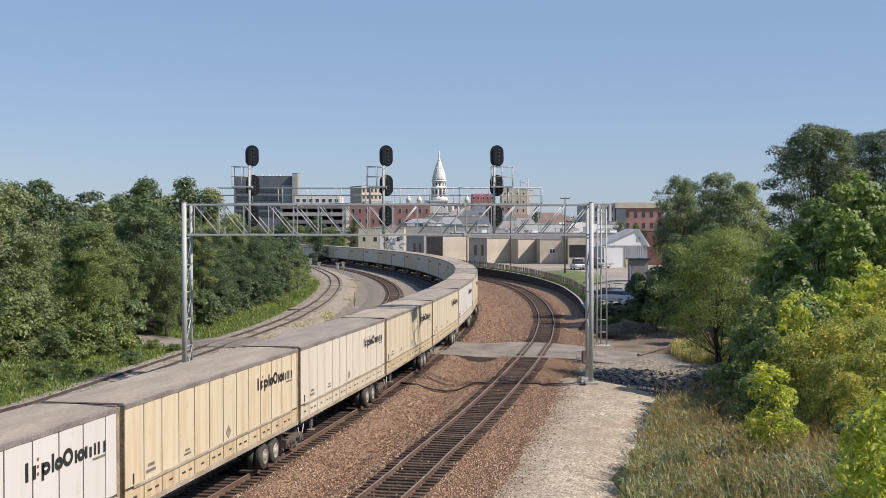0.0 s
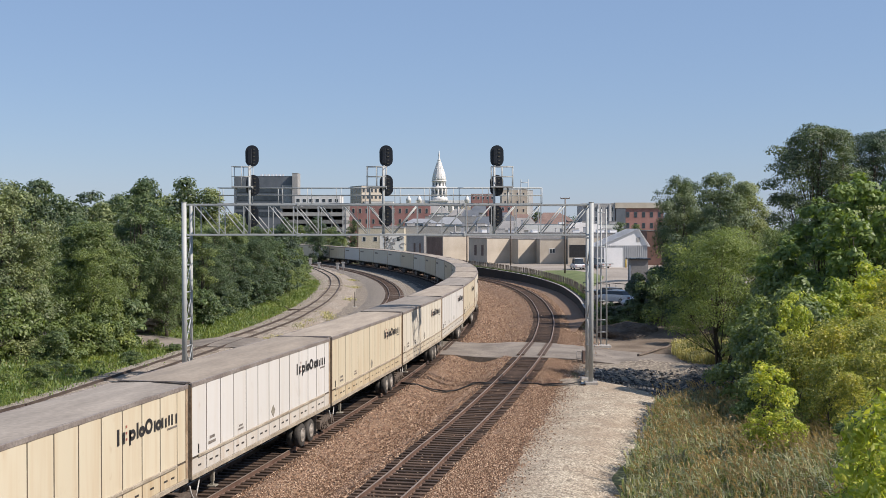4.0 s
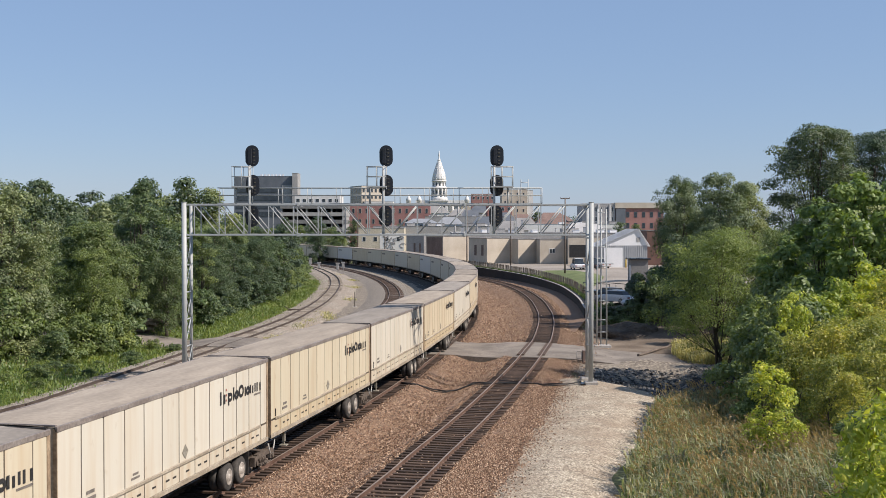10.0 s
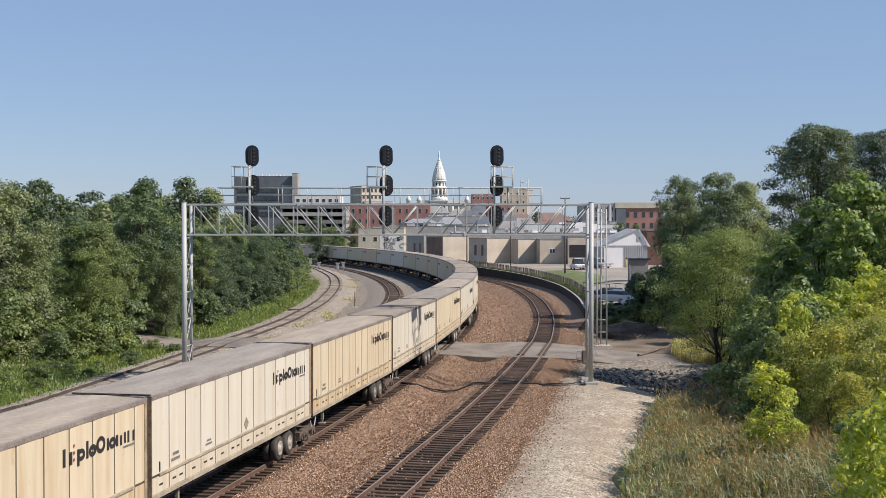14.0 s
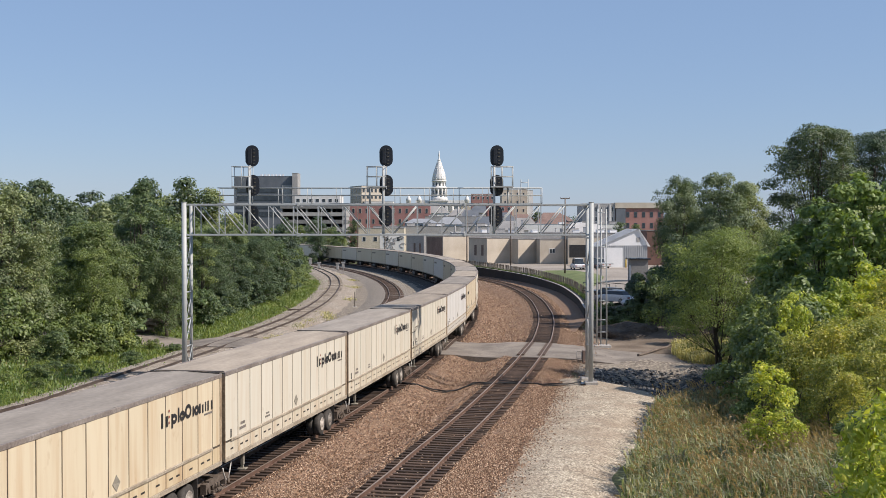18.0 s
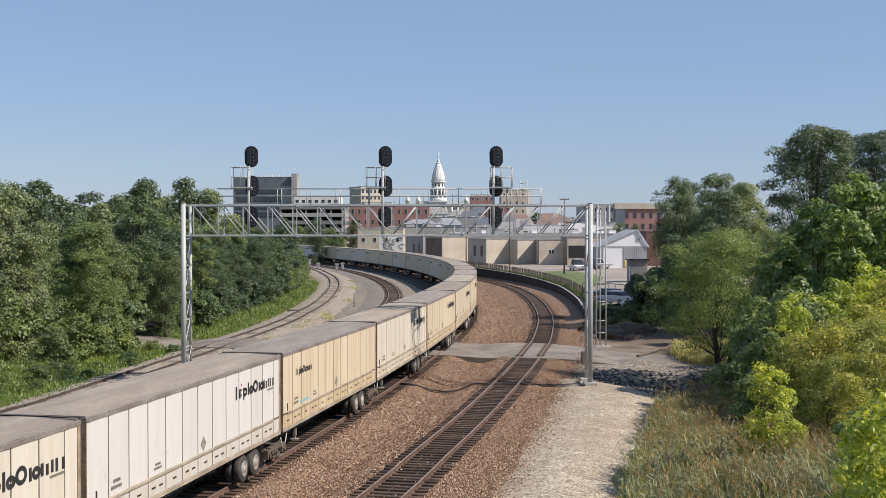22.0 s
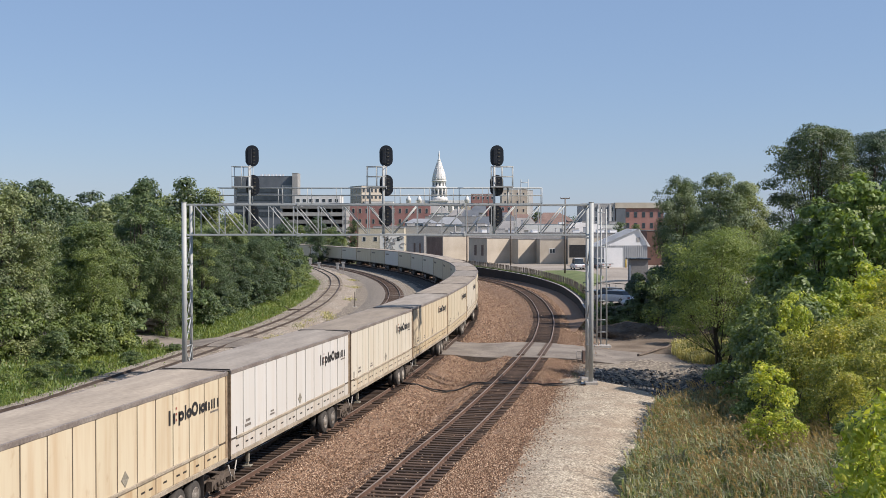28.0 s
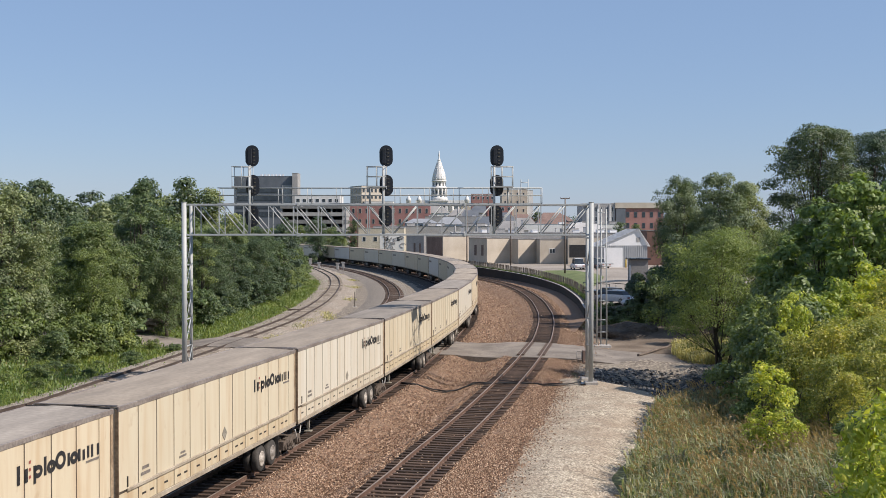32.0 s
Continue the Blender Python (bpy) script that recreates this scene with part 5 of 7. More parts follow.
# bushes added to darken the bank face, which is only in shade
for x, y in ((15.9, 117), (17.0, 116.2), (18.1, 116.6), (19.2, 116), (16.4, 119), (18.6, 118.5), (20.3, 115)):
    place(T_BUSH3, x, y, 0.7, 0.8, x * 60)
place(T_BUSH, 16.4, 112.5, 0.7, 0.6, 220)
place(T_BUSH, 17.9, 111.0, 0.8, 0.8, 120)
place(T_DARK, 21.6, 104, 0.74, 0.95, 200)
place(T_DARK, 24.4, 103, 0.8, 0.95, 290)
place(T_DARK, 31.5, 104, 0.8, 1.08, 40)
place(T_OLIVE, 31.8, 96, 0.9, 1.1, 60)
place(T_DARK, 39.5, 108, 1.0, 1.05, 200)
place(T_SILVER, 36.0, 100, 0.95, 1.05, 160)
place(T_OLIVE, 26.8, 97, 0.66, 1.5, 77)
place(T_DARK, 21.5, 112, 0.6, 0.9, 10)
place(T_DARK, 22.6, 82, 0.5, 1.0, 50)
place(T_BUSH2, 23.0, 86, 1.2, 1.2, 90)
place(T_BUSH2, 26.0, 90, 1.5, 1.3, 190)
T_YEL = tree("sapling", "yellow-green sapling with large bright leaves", 7.4, 1.9, 0.07, "yellow", 24, 2300, 0.26, 62, 0.12, group="saplings", puff=(0.20, 0.42), slim=0.26)
settle(T_YEL, 22.6, 63)
place(T_YEL, 11.4, 42, 0.58, 0.95, 0)
# a clump by the reeds
for x, y, sc, tl, a in ((12.2, 42.6, 0.46, 0.95, 120), (10.9, 41.8, 0.34, 0.9, 30), (12.2, 41.0, 0.32, 0.85, 75)):
    place(T_YEL, x, y, sc, tl, a)
# broad leaves close to the overpass
for x, y, sc, tl, a in ((7.3, 20.6, 0.52, 1.2, 75), (7.7, 20.8, 0.60, 1.35, 175), (7.5, 19.6, 0.54, 1.35, 45), (8.2, 21.6, 0.60, 1.3, 85), (8.2, 23.4, 0.52, 1.25, 130)):
    place(T_YEL, x, y, sc, tl, a)
# taller ones behind the gold saplings
for x, y, sc, tl, a in ((18.8, 60, 0.84, 1.0, 22), (20.2, 61, 0.92, 1.0, 95), (21.6, 62, 0.90, 1.0, 140), (19.6, 57, 0.78, 1.0, 195), (16.2, 56, 0.62, 1.45, 245), (17.4, 58.5, 0.70, 1.1, 285)):
    place(T_YEL, x, y, sc, tl, a)
T_GOLD = tree("sapling", "olive and gold sapling with fine leaves", 7.0, 2.4, 0.07, "lime", 26, 4800, 0.20, 70, 0.1, group="saplings", slim=0.24)
settle(T_GOLD, 23.0, 60)
place(T_GOLD, 16.6, 51, 0.76, 1.0, 0)
for x, y, sc, a in ((18.4, 52, 0.80, 90), (15.9, 54, 0.70, 190), (20.2, 57, 0.84, 290), (17.8, 54, 0.80, 15), (20.0, 54.5, 0.80, 95), (22.0, 58, 0.86, 160), (18.9, 49.5, 0.76, 220), (20.8, 52, 0.80, 300), (15.4, 47.6, 0.62, 70), (17.2, 47.8, 0.70, 110), (16.4, 45.5, 0.62, 200), (15.0, 44.0, 0.52, 330), (18.2, 46.5, 0.72, 20)):
    place(T_GOLD, x, y, sc, 1.0, a)
T_SHRUB = tree("shrub", "olive green shrub below the saplings", 4.6, 2.6, 0.08, "olive", 25, 5500, 0.2, 40, 0.02, group="shrubs")
settle(T_SHRUB, 18.2, 67)
place(T_SHRUB, 15.3, 57, 1.0, 1.0, 210)
place(T_SHRUB, 13.9, 53, 0.7, 1.0, 20)
place(T_SHRUB, 17.0, 63, 1.1, 1.1, 300)
place(T_SHRUB, 14.4, 40.5, 0.62, 0.9, 150)
place(T_SHRUB, 13.0, 37.0, 0.5, 0.8, 240)
place(T_SHRUB, 18.0, 60, 1.2, 1.2, 10)
place(T_SHRUB, 19.0, 68, 1.2, 1.2, 40)
place(T_SHRUB, 16.2, 61, 1.0, 1.1, 90)


def blades(name, label, spots, material, count, length, seed, lean=0.35, width=0.03, kind="stuff", rise=0.0):
    """Tufts of tapering blades; spots gives random places on the ground."""
    rng = np.random.default_rng(seed)
    xy = spots(rng, count)
    n = len(xy)
    z = ground_z(xy[:, 0], xy[:, 1])
    ln = length * rng.uniform(0.55, 1.2, n)
    a = rng.uniform(0, 2 * np.pi, n)
    lx, ly = np.cos(a) * ln * lean * rng.uniform(0.2, 1, n), np.sin(a) * ln * lean * rng.uniform(0.2, 1, n)
    px, py = -np.sin(a + rng.normal(0, 0.6, n)) * width, np.cos(a) * width
    base = np.stack([xy[:, 0], xy[:, 1], z - 0.03 + rise * rng.uniform(0, 1, n) ** 1.3], 1)
    mid = base + np.stack([lx * 0.25, ly * 0.25, ln * 0.66], 1)
    tip = base + np.stack([lx, ly, ln * (0.98 - 0.22 * lean)], 1)
    side = np.stack([px, py, np.zeros(n)], 1)
    v = np.stack([base - side, base + side, mid + side * 0.8, mid - side * 0.8, tip], 1).reshape(-1, 3)
    f = []
    for i in range(n):
        k = i * 5
        f.append((k, k + 1, k + 2, k + 3))
        f.append((k + 3, k + 2, k + 4))
    me = bpy.data.meshes.new(name)
    me.from_pydata(v.tolist(), [], f)
    me.materials.append(material)
    return tagged(new(name, me), label, name.replace("_", " "), kind=kind)


def reed_spots(rng, n):
    """Clumps of reeds, closer together towards the overpass, with bare gaps between."""
    m = 520
    cy = 27 + 37 * rng.uniform(0, 1, m) ** 0.9
    left = np.interp(cy, [27, 33, 36, 43, 51, 58, 63, 66], [4.5, 4.9, 5.5, 6.9, 8.7, 10.4, 11.6, 12.6])
    cx = left + rng.uniform(0, 1, m) ** 0.9 * np.interp(cy, [27, 50, 66], [8, 7.5, 5])
    i = rng.integers(0, m, n)
    return np.stack([np.maximum(cx[i] + rng.normal(0, 0.33, n), left[i] - 0.25), cy[i] + rng.normal(0, 0.42, n)], 1)


def plumes(name, label, count, seed):
    """Feathery brown seed heads that nod on thin stalks."""
    rng = np.random.default_rng(seed)
    xy = reed_spots(rng, count)
    z = ground_z(xy[:, 0], xy[:, 1]) + rng.uniform(0.95, 1.65, count)
    a = rng.normal(2.6, 0.9, count)
    v, f = [], []
    for (x, y), zz, an in zip(xy, z, a):
        dx, dy, ln = math.cos(an), math.sin(an), rng.uniform(0.12, 0.26)
        for k in range(3):
            px, py = (-dy, dx) if k == 0 else (dy * 0.5 + dx * 0.3, -dx * 0.5 + dy * 0.3) if k == 1 else (0.0, 0.0)
            w, up = 0.017, 0.02 if k == 2 else 0.0
            n = len(v)
            v += [(x, y, zz - 0.1), (x + dx * ln * 0.4 + px * w, y + dy * ln * 0.4 + py * w, zz + ln * 0.6 + up), (x + dx * ln, y + dy * ln, zz + ln * 0.75), (x + dx * ln * 0.4 - px * w, y + dy * ln * 0.4 - py * w, zz + ln * 0.45 - up)]
            f.append((n, n + 1, n + 2, n + 3))
    me = bpy.data.meshes.new(name)
    me.from_pydata(v, [], f)
    me.materials.append(LEAF["plume"])
    return tagged(new(name, me), label, "reeds", kind="stuff")


blades("reeds", "dense grey-green reeds on the bank", reed_spots, LEAF["reed"], 30000, 0.62, 31, 1.3, 0.030, rise=0.95)
blades("reed_stalks", "upright grey-green reed stalks on the bank", reed_spots, LEAF["reed"], 12000, 1.4, 38, 0.5, 0.020)
blades("green_reeds", "dark green leafy reeds among the grey ones", reed_spots, LEAF["olive"], 14000, 0.6, 40, 1.3, 0.032, rise=0.8)
blades("dry_reeds", "dry brown leaves low among the reeds", reed_spots, LEAF["straw"], 6000, 0.8, 32, 1.1, 0.016, rise=0.4)
plumes("reed_plumes", "brown feathery plumes nodding over the reeds", 5500, 43)


def verge_spots(rng, n):
    m = 900
    cy = 55 + 165 * rng.uniform(0, 1, m) ** 1.4
    cx = np.interp(cy, SIDING.p[:, 1], SIDING.p[:, 0]) - np.interp(cy, [62, 84, 104], [1.5, 1.8, 3.2]) - rng.uniform(0, 1, m) * np.interp(cy, [55, 80, 100, 120, 230], [6.2, 8.7, 5.8, 4.2, 3.7])
    i = rng.integers(0, m, n)
    loose = rng.uniform(0, 1, n) < 0.3
    return np.stack([cx[i] + rng.normal(0, 1, n) * np.where(loose, 1.1, 0.42), cy[i] + rng.normal(0, 1, n) * np.where(loose, 1.6, 0.6)], 1)


def not_road(fn):
    def inner(rng, n):
        p = fn(rng, n)
        cy = np.interp(p[:, 0], [-60, -24, -10, 12, 18, 50], [112, 101, 97, 91.8, 89.3, 82])
        return p[np.abs(p[:, 1] - cy) > np.interp(p[:, 0], [-24, 0, 12, 18], [3.9, 5.8, 6.4, 4])]
    return inner


blades("verge_straw", "dry stems among the grass beside the siding", not_road(verge_spots), LEAF["straw"], 500, 0.5, 39, 0.7, 0.025)
blades("verge_grass", "tall green grass between the siding and the wood", not_road(verge_spots), LEAF["grass"], 46000, 0.36, 33, 1.3, 0.024, rise=0.12)
blades("verge_weeds", "leafy taller weeds among the verge grass", not_road(verge_spots), LEAF["grass"], 14000, 0.26, 46, 1.4, 0.045, rise=0.5)


def gold_spots(rng, n):
    a, r = rng.uniform(0, 6.3, n), np.sqrt(rng.uniform(0, 1, n))
    y = 92 + np.sin(a) * r * 8.5
    return np.stack([20.9 + (y - 92) * 0.12 + np.cos(a) * r * 3.3, y], 1)


def bank_spots(rng, n):
    return np.stack([rng.uniform(19, 38, n), rng.uniform(58, 84, n)], 1)


def yard_spots(rng, n):
    s = rng.uniform(2, 150, n)
    x, y, h = WALL.at(s)
    return np.stack([x + rng.uniform(0.5, 1.9, n), y], 1)


def weed_spots(rng, n):
    c = rng.uniform(0, 1, (11, 2))
    i = rng.integers(0, 11, n)
    y = 100 + 150 * c[i, 0] ** 1.3 + rng.normal(0, 1.6, n)
    sx = np.interp(y, SIDING.p[:, 1], SIDING.p[:, 0])
    return np.stack([sx + 1.9 + 2.8 * c[i, 1] ** 2 + rng.normal(0, 0.45, n), y], 1)


blades("track_weeds", "tufts of weeds beside the siding", not_road(weed_spots), LEAF["reed"], 2000, 0.5, 37, 0.8, 0.03)
blades("goldenrod", "yellow flowering weeds beside the road end", gold_spots, LEAF["gold"], 9000, 0.75, 34, 1.2, 0.03, rise=0.45)
blades("bank_grass", "rough grass on the bank below the trees", bank_spots, LEAF["grass"], 12000, 0.6, 35, 0.5, 0.04)
blades("wall_weeds", "green weeds along the fence", yard_spots, LEAF["grass"], 3500, 0.6, 36, 0.6, 0.04)


# ---- the town ----
M_BEIGE = mat("painted_block_beige", (0.435, 0.374, 0.296), (0.539, 0.479, 0.392), 0.3, 4, 0.85, relief=0.05, grain=0.08)
M_BROWNWALL = mat("brown_siding", (0.148, 0.104, 0.087), (0.209, 0.148, 0.122), 0.5, 5, 0.8)
M_GREYWALL = mat("grey_block", (0.313, 0.304, 0.296), (0.392, 0.383, 0.365), 0.3, 5, 0.85)
M_WHITEWALL = mat("white_stone", (0.609, 0.6, 0.574), (0.696, 0.687, 0.661), 0.2, 2, 0.7, relief=0.05, grain=0.08)
M_BRICK = mat("red_brick", (0.275, 0.135, 0.118), (0.35, 0.185, 0.165), 0.2, 3, 0.9, relief=0.05, grain=0.08)
M_BRICK_DARK = mat("dark_brick", (0.113, 0.0653, 0.0522), (0.174, 0.0957, 0.074), 0.4, 5, 0.9, relief=0.05, grain=0.08)
M_DARKWALL = mat("dark_cladding", (0.0957, 0.109, 0.126), (0.139, 0.152, 0.17), 0.2, 3, 0.5, relief=0.05, grain=0.08)
M_GLASS = mat("window_glass", (0.0305, 0.0391, 0.0478), (0.0522, 0.0653, 0.0783), 0.3, 3, 0.08, relief=0)
M_LIGHTROOF = mat("pale_roof", (0.383, 0.374, 0.365), (0.487, 0.479, 0.461), 0.15, 2, 0.8, relief=0.05, grain=0.08)
M_GREYROOF = mat("grey_roof", (0.209, 0.204, 0.2), (0.296, 0.287, 0.278), 0.15, 2, 0.85, relief=0.05, grain=0.08)
M_BROWNROOF = mat("brown_roof", (0.174, 0.113, 0.0957), (0.244, 0.165, 0.139), 0.3, 4, 0.85)
M_METAL = mat("ribbed_metal", (0.313, 0.322, 0.331), (0.383, 0.392, 0.4), 0.4, 6, 0.5, 0.3, relief=0.05, grain=0.08)
M_WHITEMETAL = mat("white_metal", (0.644, 0.652, 0.661), (0.713, 0.713, 0.713), 0.4, 6, 0.45, relief=0.05, grain=0.08)
M_YELLOWWALL = mat("yellowed_wall", (0.487, 0.435, 0.331), (0.557, 0.505, 0.4), 0.3, 4, 0.85)
M_WOODPOLE = mat("pole_wood", (0.113, 0.087, 0.0696), (0.183, 0.148, 0.122), 1.5, 12, 0.9)
M_CARWHITE = mat("car_white", (0.644, 0.652, 0.661), (0.696, 0.696, 0.696), 1, 10, 0.25, relief=0)
M_CARBLACK = mat("car_black", (0.013, 0.0139, 0.0157), (0.0261, 0.0261, 0.0278), 1, 10, 0.25, relief=0)
M_AMBER = mat("yellow_paint", (0.522, 0.348, 0.0435), (0.574, 0.4, 0.0696), 2, 10, 0.6)


def block(name, label, x0, x1, y, depth, z0, z1, wall, roof, turn=0.0, cols=0, rows=0, win=(0.5, 0.55), parapet=0.3, frame_mat=None, side_cols=0, category="building", corner=None, z_first=None):
    """A building: walls, roof with parapet, and windows set into frames on its front (and left side). corner: turn about the front left corner."""
    b = thing(name, label, category, m=pose(corner[0] if corner else (x0 + x1) / 2, corner[1] if corner else y, 0, 0, 0, turn))
    w = x1 - x0
    l = 0.0 if corner else -w / 2
    for nm, q in (("front_wall", (l, l + w, 0, 0.3)), ("rear_wall", (l, l + w, depth - 0.3, depth)), ("side_wall", (l, l + 0.3, 0.3, depth - 0.3)), ("side_wall", (l + w - 0.3, l + w, 0.3, depth - 0.3))):
        bm = bmesh.new()
        box(bm, *q, z0, z1)
        part(nm, bm, wall, b)
    bm = bmesh.new()
    box(bm, l + 0.3, l + w - 0.3, 0.3, depth - 0.3, z1 - parapet - 0.25, z1 - parapet)
    part("roof", bm, roof, b)
    bm = bmesh.new()
    for q in ((l - 0.08, l + w + 0.08, -0.08, 0.34), (l - 0.08, l + w + 0.08, depth - 0.34, depth + 0.08), (l - 0.08, l + 0.34, 0.34, depth - 0.34), (l + w - 0.34, l + w + 0.08, 0.34, depth - 0.34)):
        box(bm, *q, z1, z1 + 0.12)
    part("coping", bm, roof, b)
    fm = frame_mat or M_WHITEWALL

    def windows(n, length, to):
        if not n or not rows:
            return
        zf = z0 if z_first is None else z_first
        cw, rh = length / n, (z1 - parapet - zf) / rows
        bm1 = bmesh.new()
        box(bm1, -cw * win[0] / 2 - 0.1, cw * win[0] / 2 + 0.1, -0.06, 0.02, -rh * win[1] / 2 - 0.1, rh * win[1] / 2 + 0.1)
        me1 = mesh_of("window", bm1, fm)
        bm2 = bmesh.new()
        box(bm2, -cw * win[0] / 2, cw * win[0] / 2, -0.08, -0.05, -rh * win[1] / 2, rh * win[1] / 2)
        me2 = mesh_of("pane", bm2, M_GLASS)
        for i in range(n):
            for j in range(rows):
                f = part("window", me1, None, b, m=to(cw * (i + 0.5), zf + rh * (j + 0.5)))
                part("pane", me2, None, f)
    windows(cols, w, lambda u, z: pose(l + u, 0, z))
    windows(side_cols, depth, lambda u, z: pose(l, depth - u, z, 0, 0, -90))
    return b


YARD = 2.35
# the low row of workshops behind the fence, each turned a little to the street
shop = "low beige workshop with a shaded side wall"
s1 = block("workshop", shop, 0, 5.6, 0, 8.5, YARD - 0.6, 7.6, M_BEIGE, M_GREYROOF, 25, corner=(9.05, 247), category="workshop")
s2 = block("workshop", "low workshop with a brown side and a beige front", 0, 6.4, 0, 9.0, YARD - 0.6, 7.9, M_BEIGE, M_GREYROOF, 25, corner=(0.0, 262), category="workshop")
s3 = block("workshop", "low grey workshop with a plain shaded side", 0, 5.0, 0, 10.0, YARD - 0.6, 8.0, M_GREYWALL, M_GREYROOF, 25, corner=(-4.4, 276), category="workshop")
s4 = block("workshop", shop, 0, 4.6, 0, 6.0, YARD - 0.6, 7.4, M_BEIGE, M_GREYROOF, 25, corner=(15.4, 246), category="workshop")
s5 = block("workshop", "low beige workshop with one small window", 0, 5.4, 0, 12.0, YARD - 0.6, 7.4, M_BEIGE, M_GREYROOF, 4, corner=(19.6, 243), category="workshop")
bm = bmesh.new()
box(bm, -0.62, 0.62, -0.05, 0.02, -0.5, 0.5)
wf = part("window", bm, M_WHITEWALL, s5, m=pose(2.5, 0, 5.1))
for dx in (-0.28, 0.28):
    bm = bmesh.new()
    box(bm, dx - 0.22, dx + 0.22, -0.07, -0.04, -0.4, 0.4)
    part("pane", bm, M_GLASS, wf)
for s, n in ((s1, 2), (s2, 2), (s3, 2)):
    for i in range(n):
        bm = bmesh.new()
        box(bm, -0.05, 0.02, 1.6 + i * 3.2, 2.6 + i * 3.2, 4.0, 6.2)
        part("shutter", bm, M_BROWNWALL, s, "dark side door")
bm = bmesh.new()
box(bm, -0.04, -0.002, 0.35, 8.6, YARD - 0.5, 7.7)
part("siding", bm, M_BROWNWALL, s2, "dark brown side cladding")
g = block("garage", "garage with a black panel as its shaded bay and a beige roof band", 25.1, 32.0, 241, 14, YARD - 0.6, 8.0, M_BEIGE, M_GREYROOF, cols=0, category="garage")
# the bay's inner shade, a black plate on the closed wall
bm = bmesh.new()
box(bm, -3.2, 1.6, -0.06, -0.01, 3.9, 6.35)
part("bay", bm, M_MARK_SHADE, g, "flat black panel for the shade inside the vehicle bay")
block("warehouse", "wide low warehouse with a pale flat roof", 2, 44, 268, 60, YARD - 0.6, 8.6, M_GREYWALL, M_LIGHTROOF, category="warehouse")
block("warehouse", "long low warehouse with a grey roof", -20, 16, 345, 60, 1, 10.2, M_GREYWALL, M_GREYROOF, category="warehouse")
block("warehouse", "pale grey hall with a flat roof", 10, 60, 400, 60, 1, 11.0, M_WHITEWALL, M_LIGHTROOF, category="warehouse")
block("hall", "light blue-grey hall behind the workshops", -7, 24, 470, 40, 1, 14.2, M_GREYWALL, M_GREYROOF, cols=9, rows=1, win=(0.3, 0.25), category="hall")

# metal shed with a white gable
shed = thing("metal_shed", "grey ribbed metal shed with a white gable and door", "shed")
SX0, SX1, SY, SD, SE, SP = 29.0, 37.9, 222.0, 9.0, 6.5, 9.55
px = SX0 + 7.2
bm = bmesh.new()
box(bm, SX0, SX1, SY, SY + SD, YARD - 0.6, SE)
part("wall", bm, M_METAL, shed)
for i in range(22):
    bm = bmesh.new()
    x = SX0 + 0.2 + i * (SX1 - SX0 - 0.4) / 21
    box(bm, x - 0.05, x + 0.05, SY - 0.05, SY, YARD - 0.5, SE)
    part("rib", bm, M_METAL, shed)
bm = bmesh.new()
vs = [bm.verts.new(p) for p in ((SX0, SY, SE), (SX1, SY, SE), (px, SY, SP), (SX0, SY + 0.2, SE), (SX1, SY + 0.2, SE), (px, SY + 0.2, SP))]
for f in ((0, 1, 2), (5, 4, 3), (0, 2, 5, 3), (2, 1, 4, 5), (1, 0, 3, 4)):
    bm.faces.new([vs[i] for i in f])
part("gable", bm, M_WHITEMETAL, shed, "white gable")
for a, b_, nm in (((SX0 - 0.5, SE - 0.2), (px, SP + 0.05), "roof"), ((px, SP + 0.05), (SX1 + 0.5, SE - 0.2), "roof")):
    bm = bmesh.new()
    vs = [bm.verts.new(p) for p in ((a[0], SY - 0.4, a[1]), (b_[0], SY - 0.4, b_[1]), (b_[0], SY + SD, b_[1]), (a[0], SY + SD, a[1]))]
    f = bm.faces.new(vs)
    bmesh.ops.solidify(bm, geom=[f], thickness=0.15)
    part(nm, bm, M_WHITEMETAL, shed, "white sheet metal roof")
bm = bmesh.new()
box(bm, SX0 + 0.7, SX0 + 4.2, SY - 0.1, SY - 0.04, YARD - 0.3, 6.1)
part("door", bm, M_WHITEMETAL, shed, "white roller door")
bm = bmesh.new()
box(bm, px - 0.35, px + 0.35, SY - 0.06, SY - 0.01, 7.2, 8.0)
part("vent", bm, M_GREYWALL, shed)
bm = bmesh.new()
tube(bm, (33.6, SY - 1.2, YARD - 0.3), (33.6, SY - 1.2, YARD + 1.6), 0.12, n=8)
solo("bollard", bm, M_AMBER, "yellow steel bollard beside the shed door", "bollard")
shed.matrix_basis = Matrix.Translation((SX0 + 2, SY, 0)) @ pose(0, 0, 0, 0, 0, 6) @ Matrix.Translation((-SX0 - 2, -SY, 0))
M_HUT = mat("grey_render", (0.17, 0.168, 0.165), (0.235, 0.23, 0.225), 0.6, 6, 0.9, relief=0.1)
kiosk = thing("utility_hut", "small grey hut with a dark flat roof", "hut")
bm = bmesh.new()
box(bm, 25.7, 28.0, 164, 167, 1.6, 5.4)
part("wall", bm, M_HUT, kiosk)
bm = bmesh.new()
box(bm, 25.4, 28.3, 163.7, 167.3, 5.4, 5.6)
part("roof", bm, M_CARBLACK, kiosk)
bm = bmesh.new()
box(bm, 25.66, 25.7, 164.4, 165.4, 2.2, 4.6)
part("door", bm, M_WHITEMETAL, kiosk)
block("brick_building", "dark brick building half behind the trees", 40.0, 47, 236, 14, 1.8, 9.2, M_BRICK_DARK, M_GREYROOF)

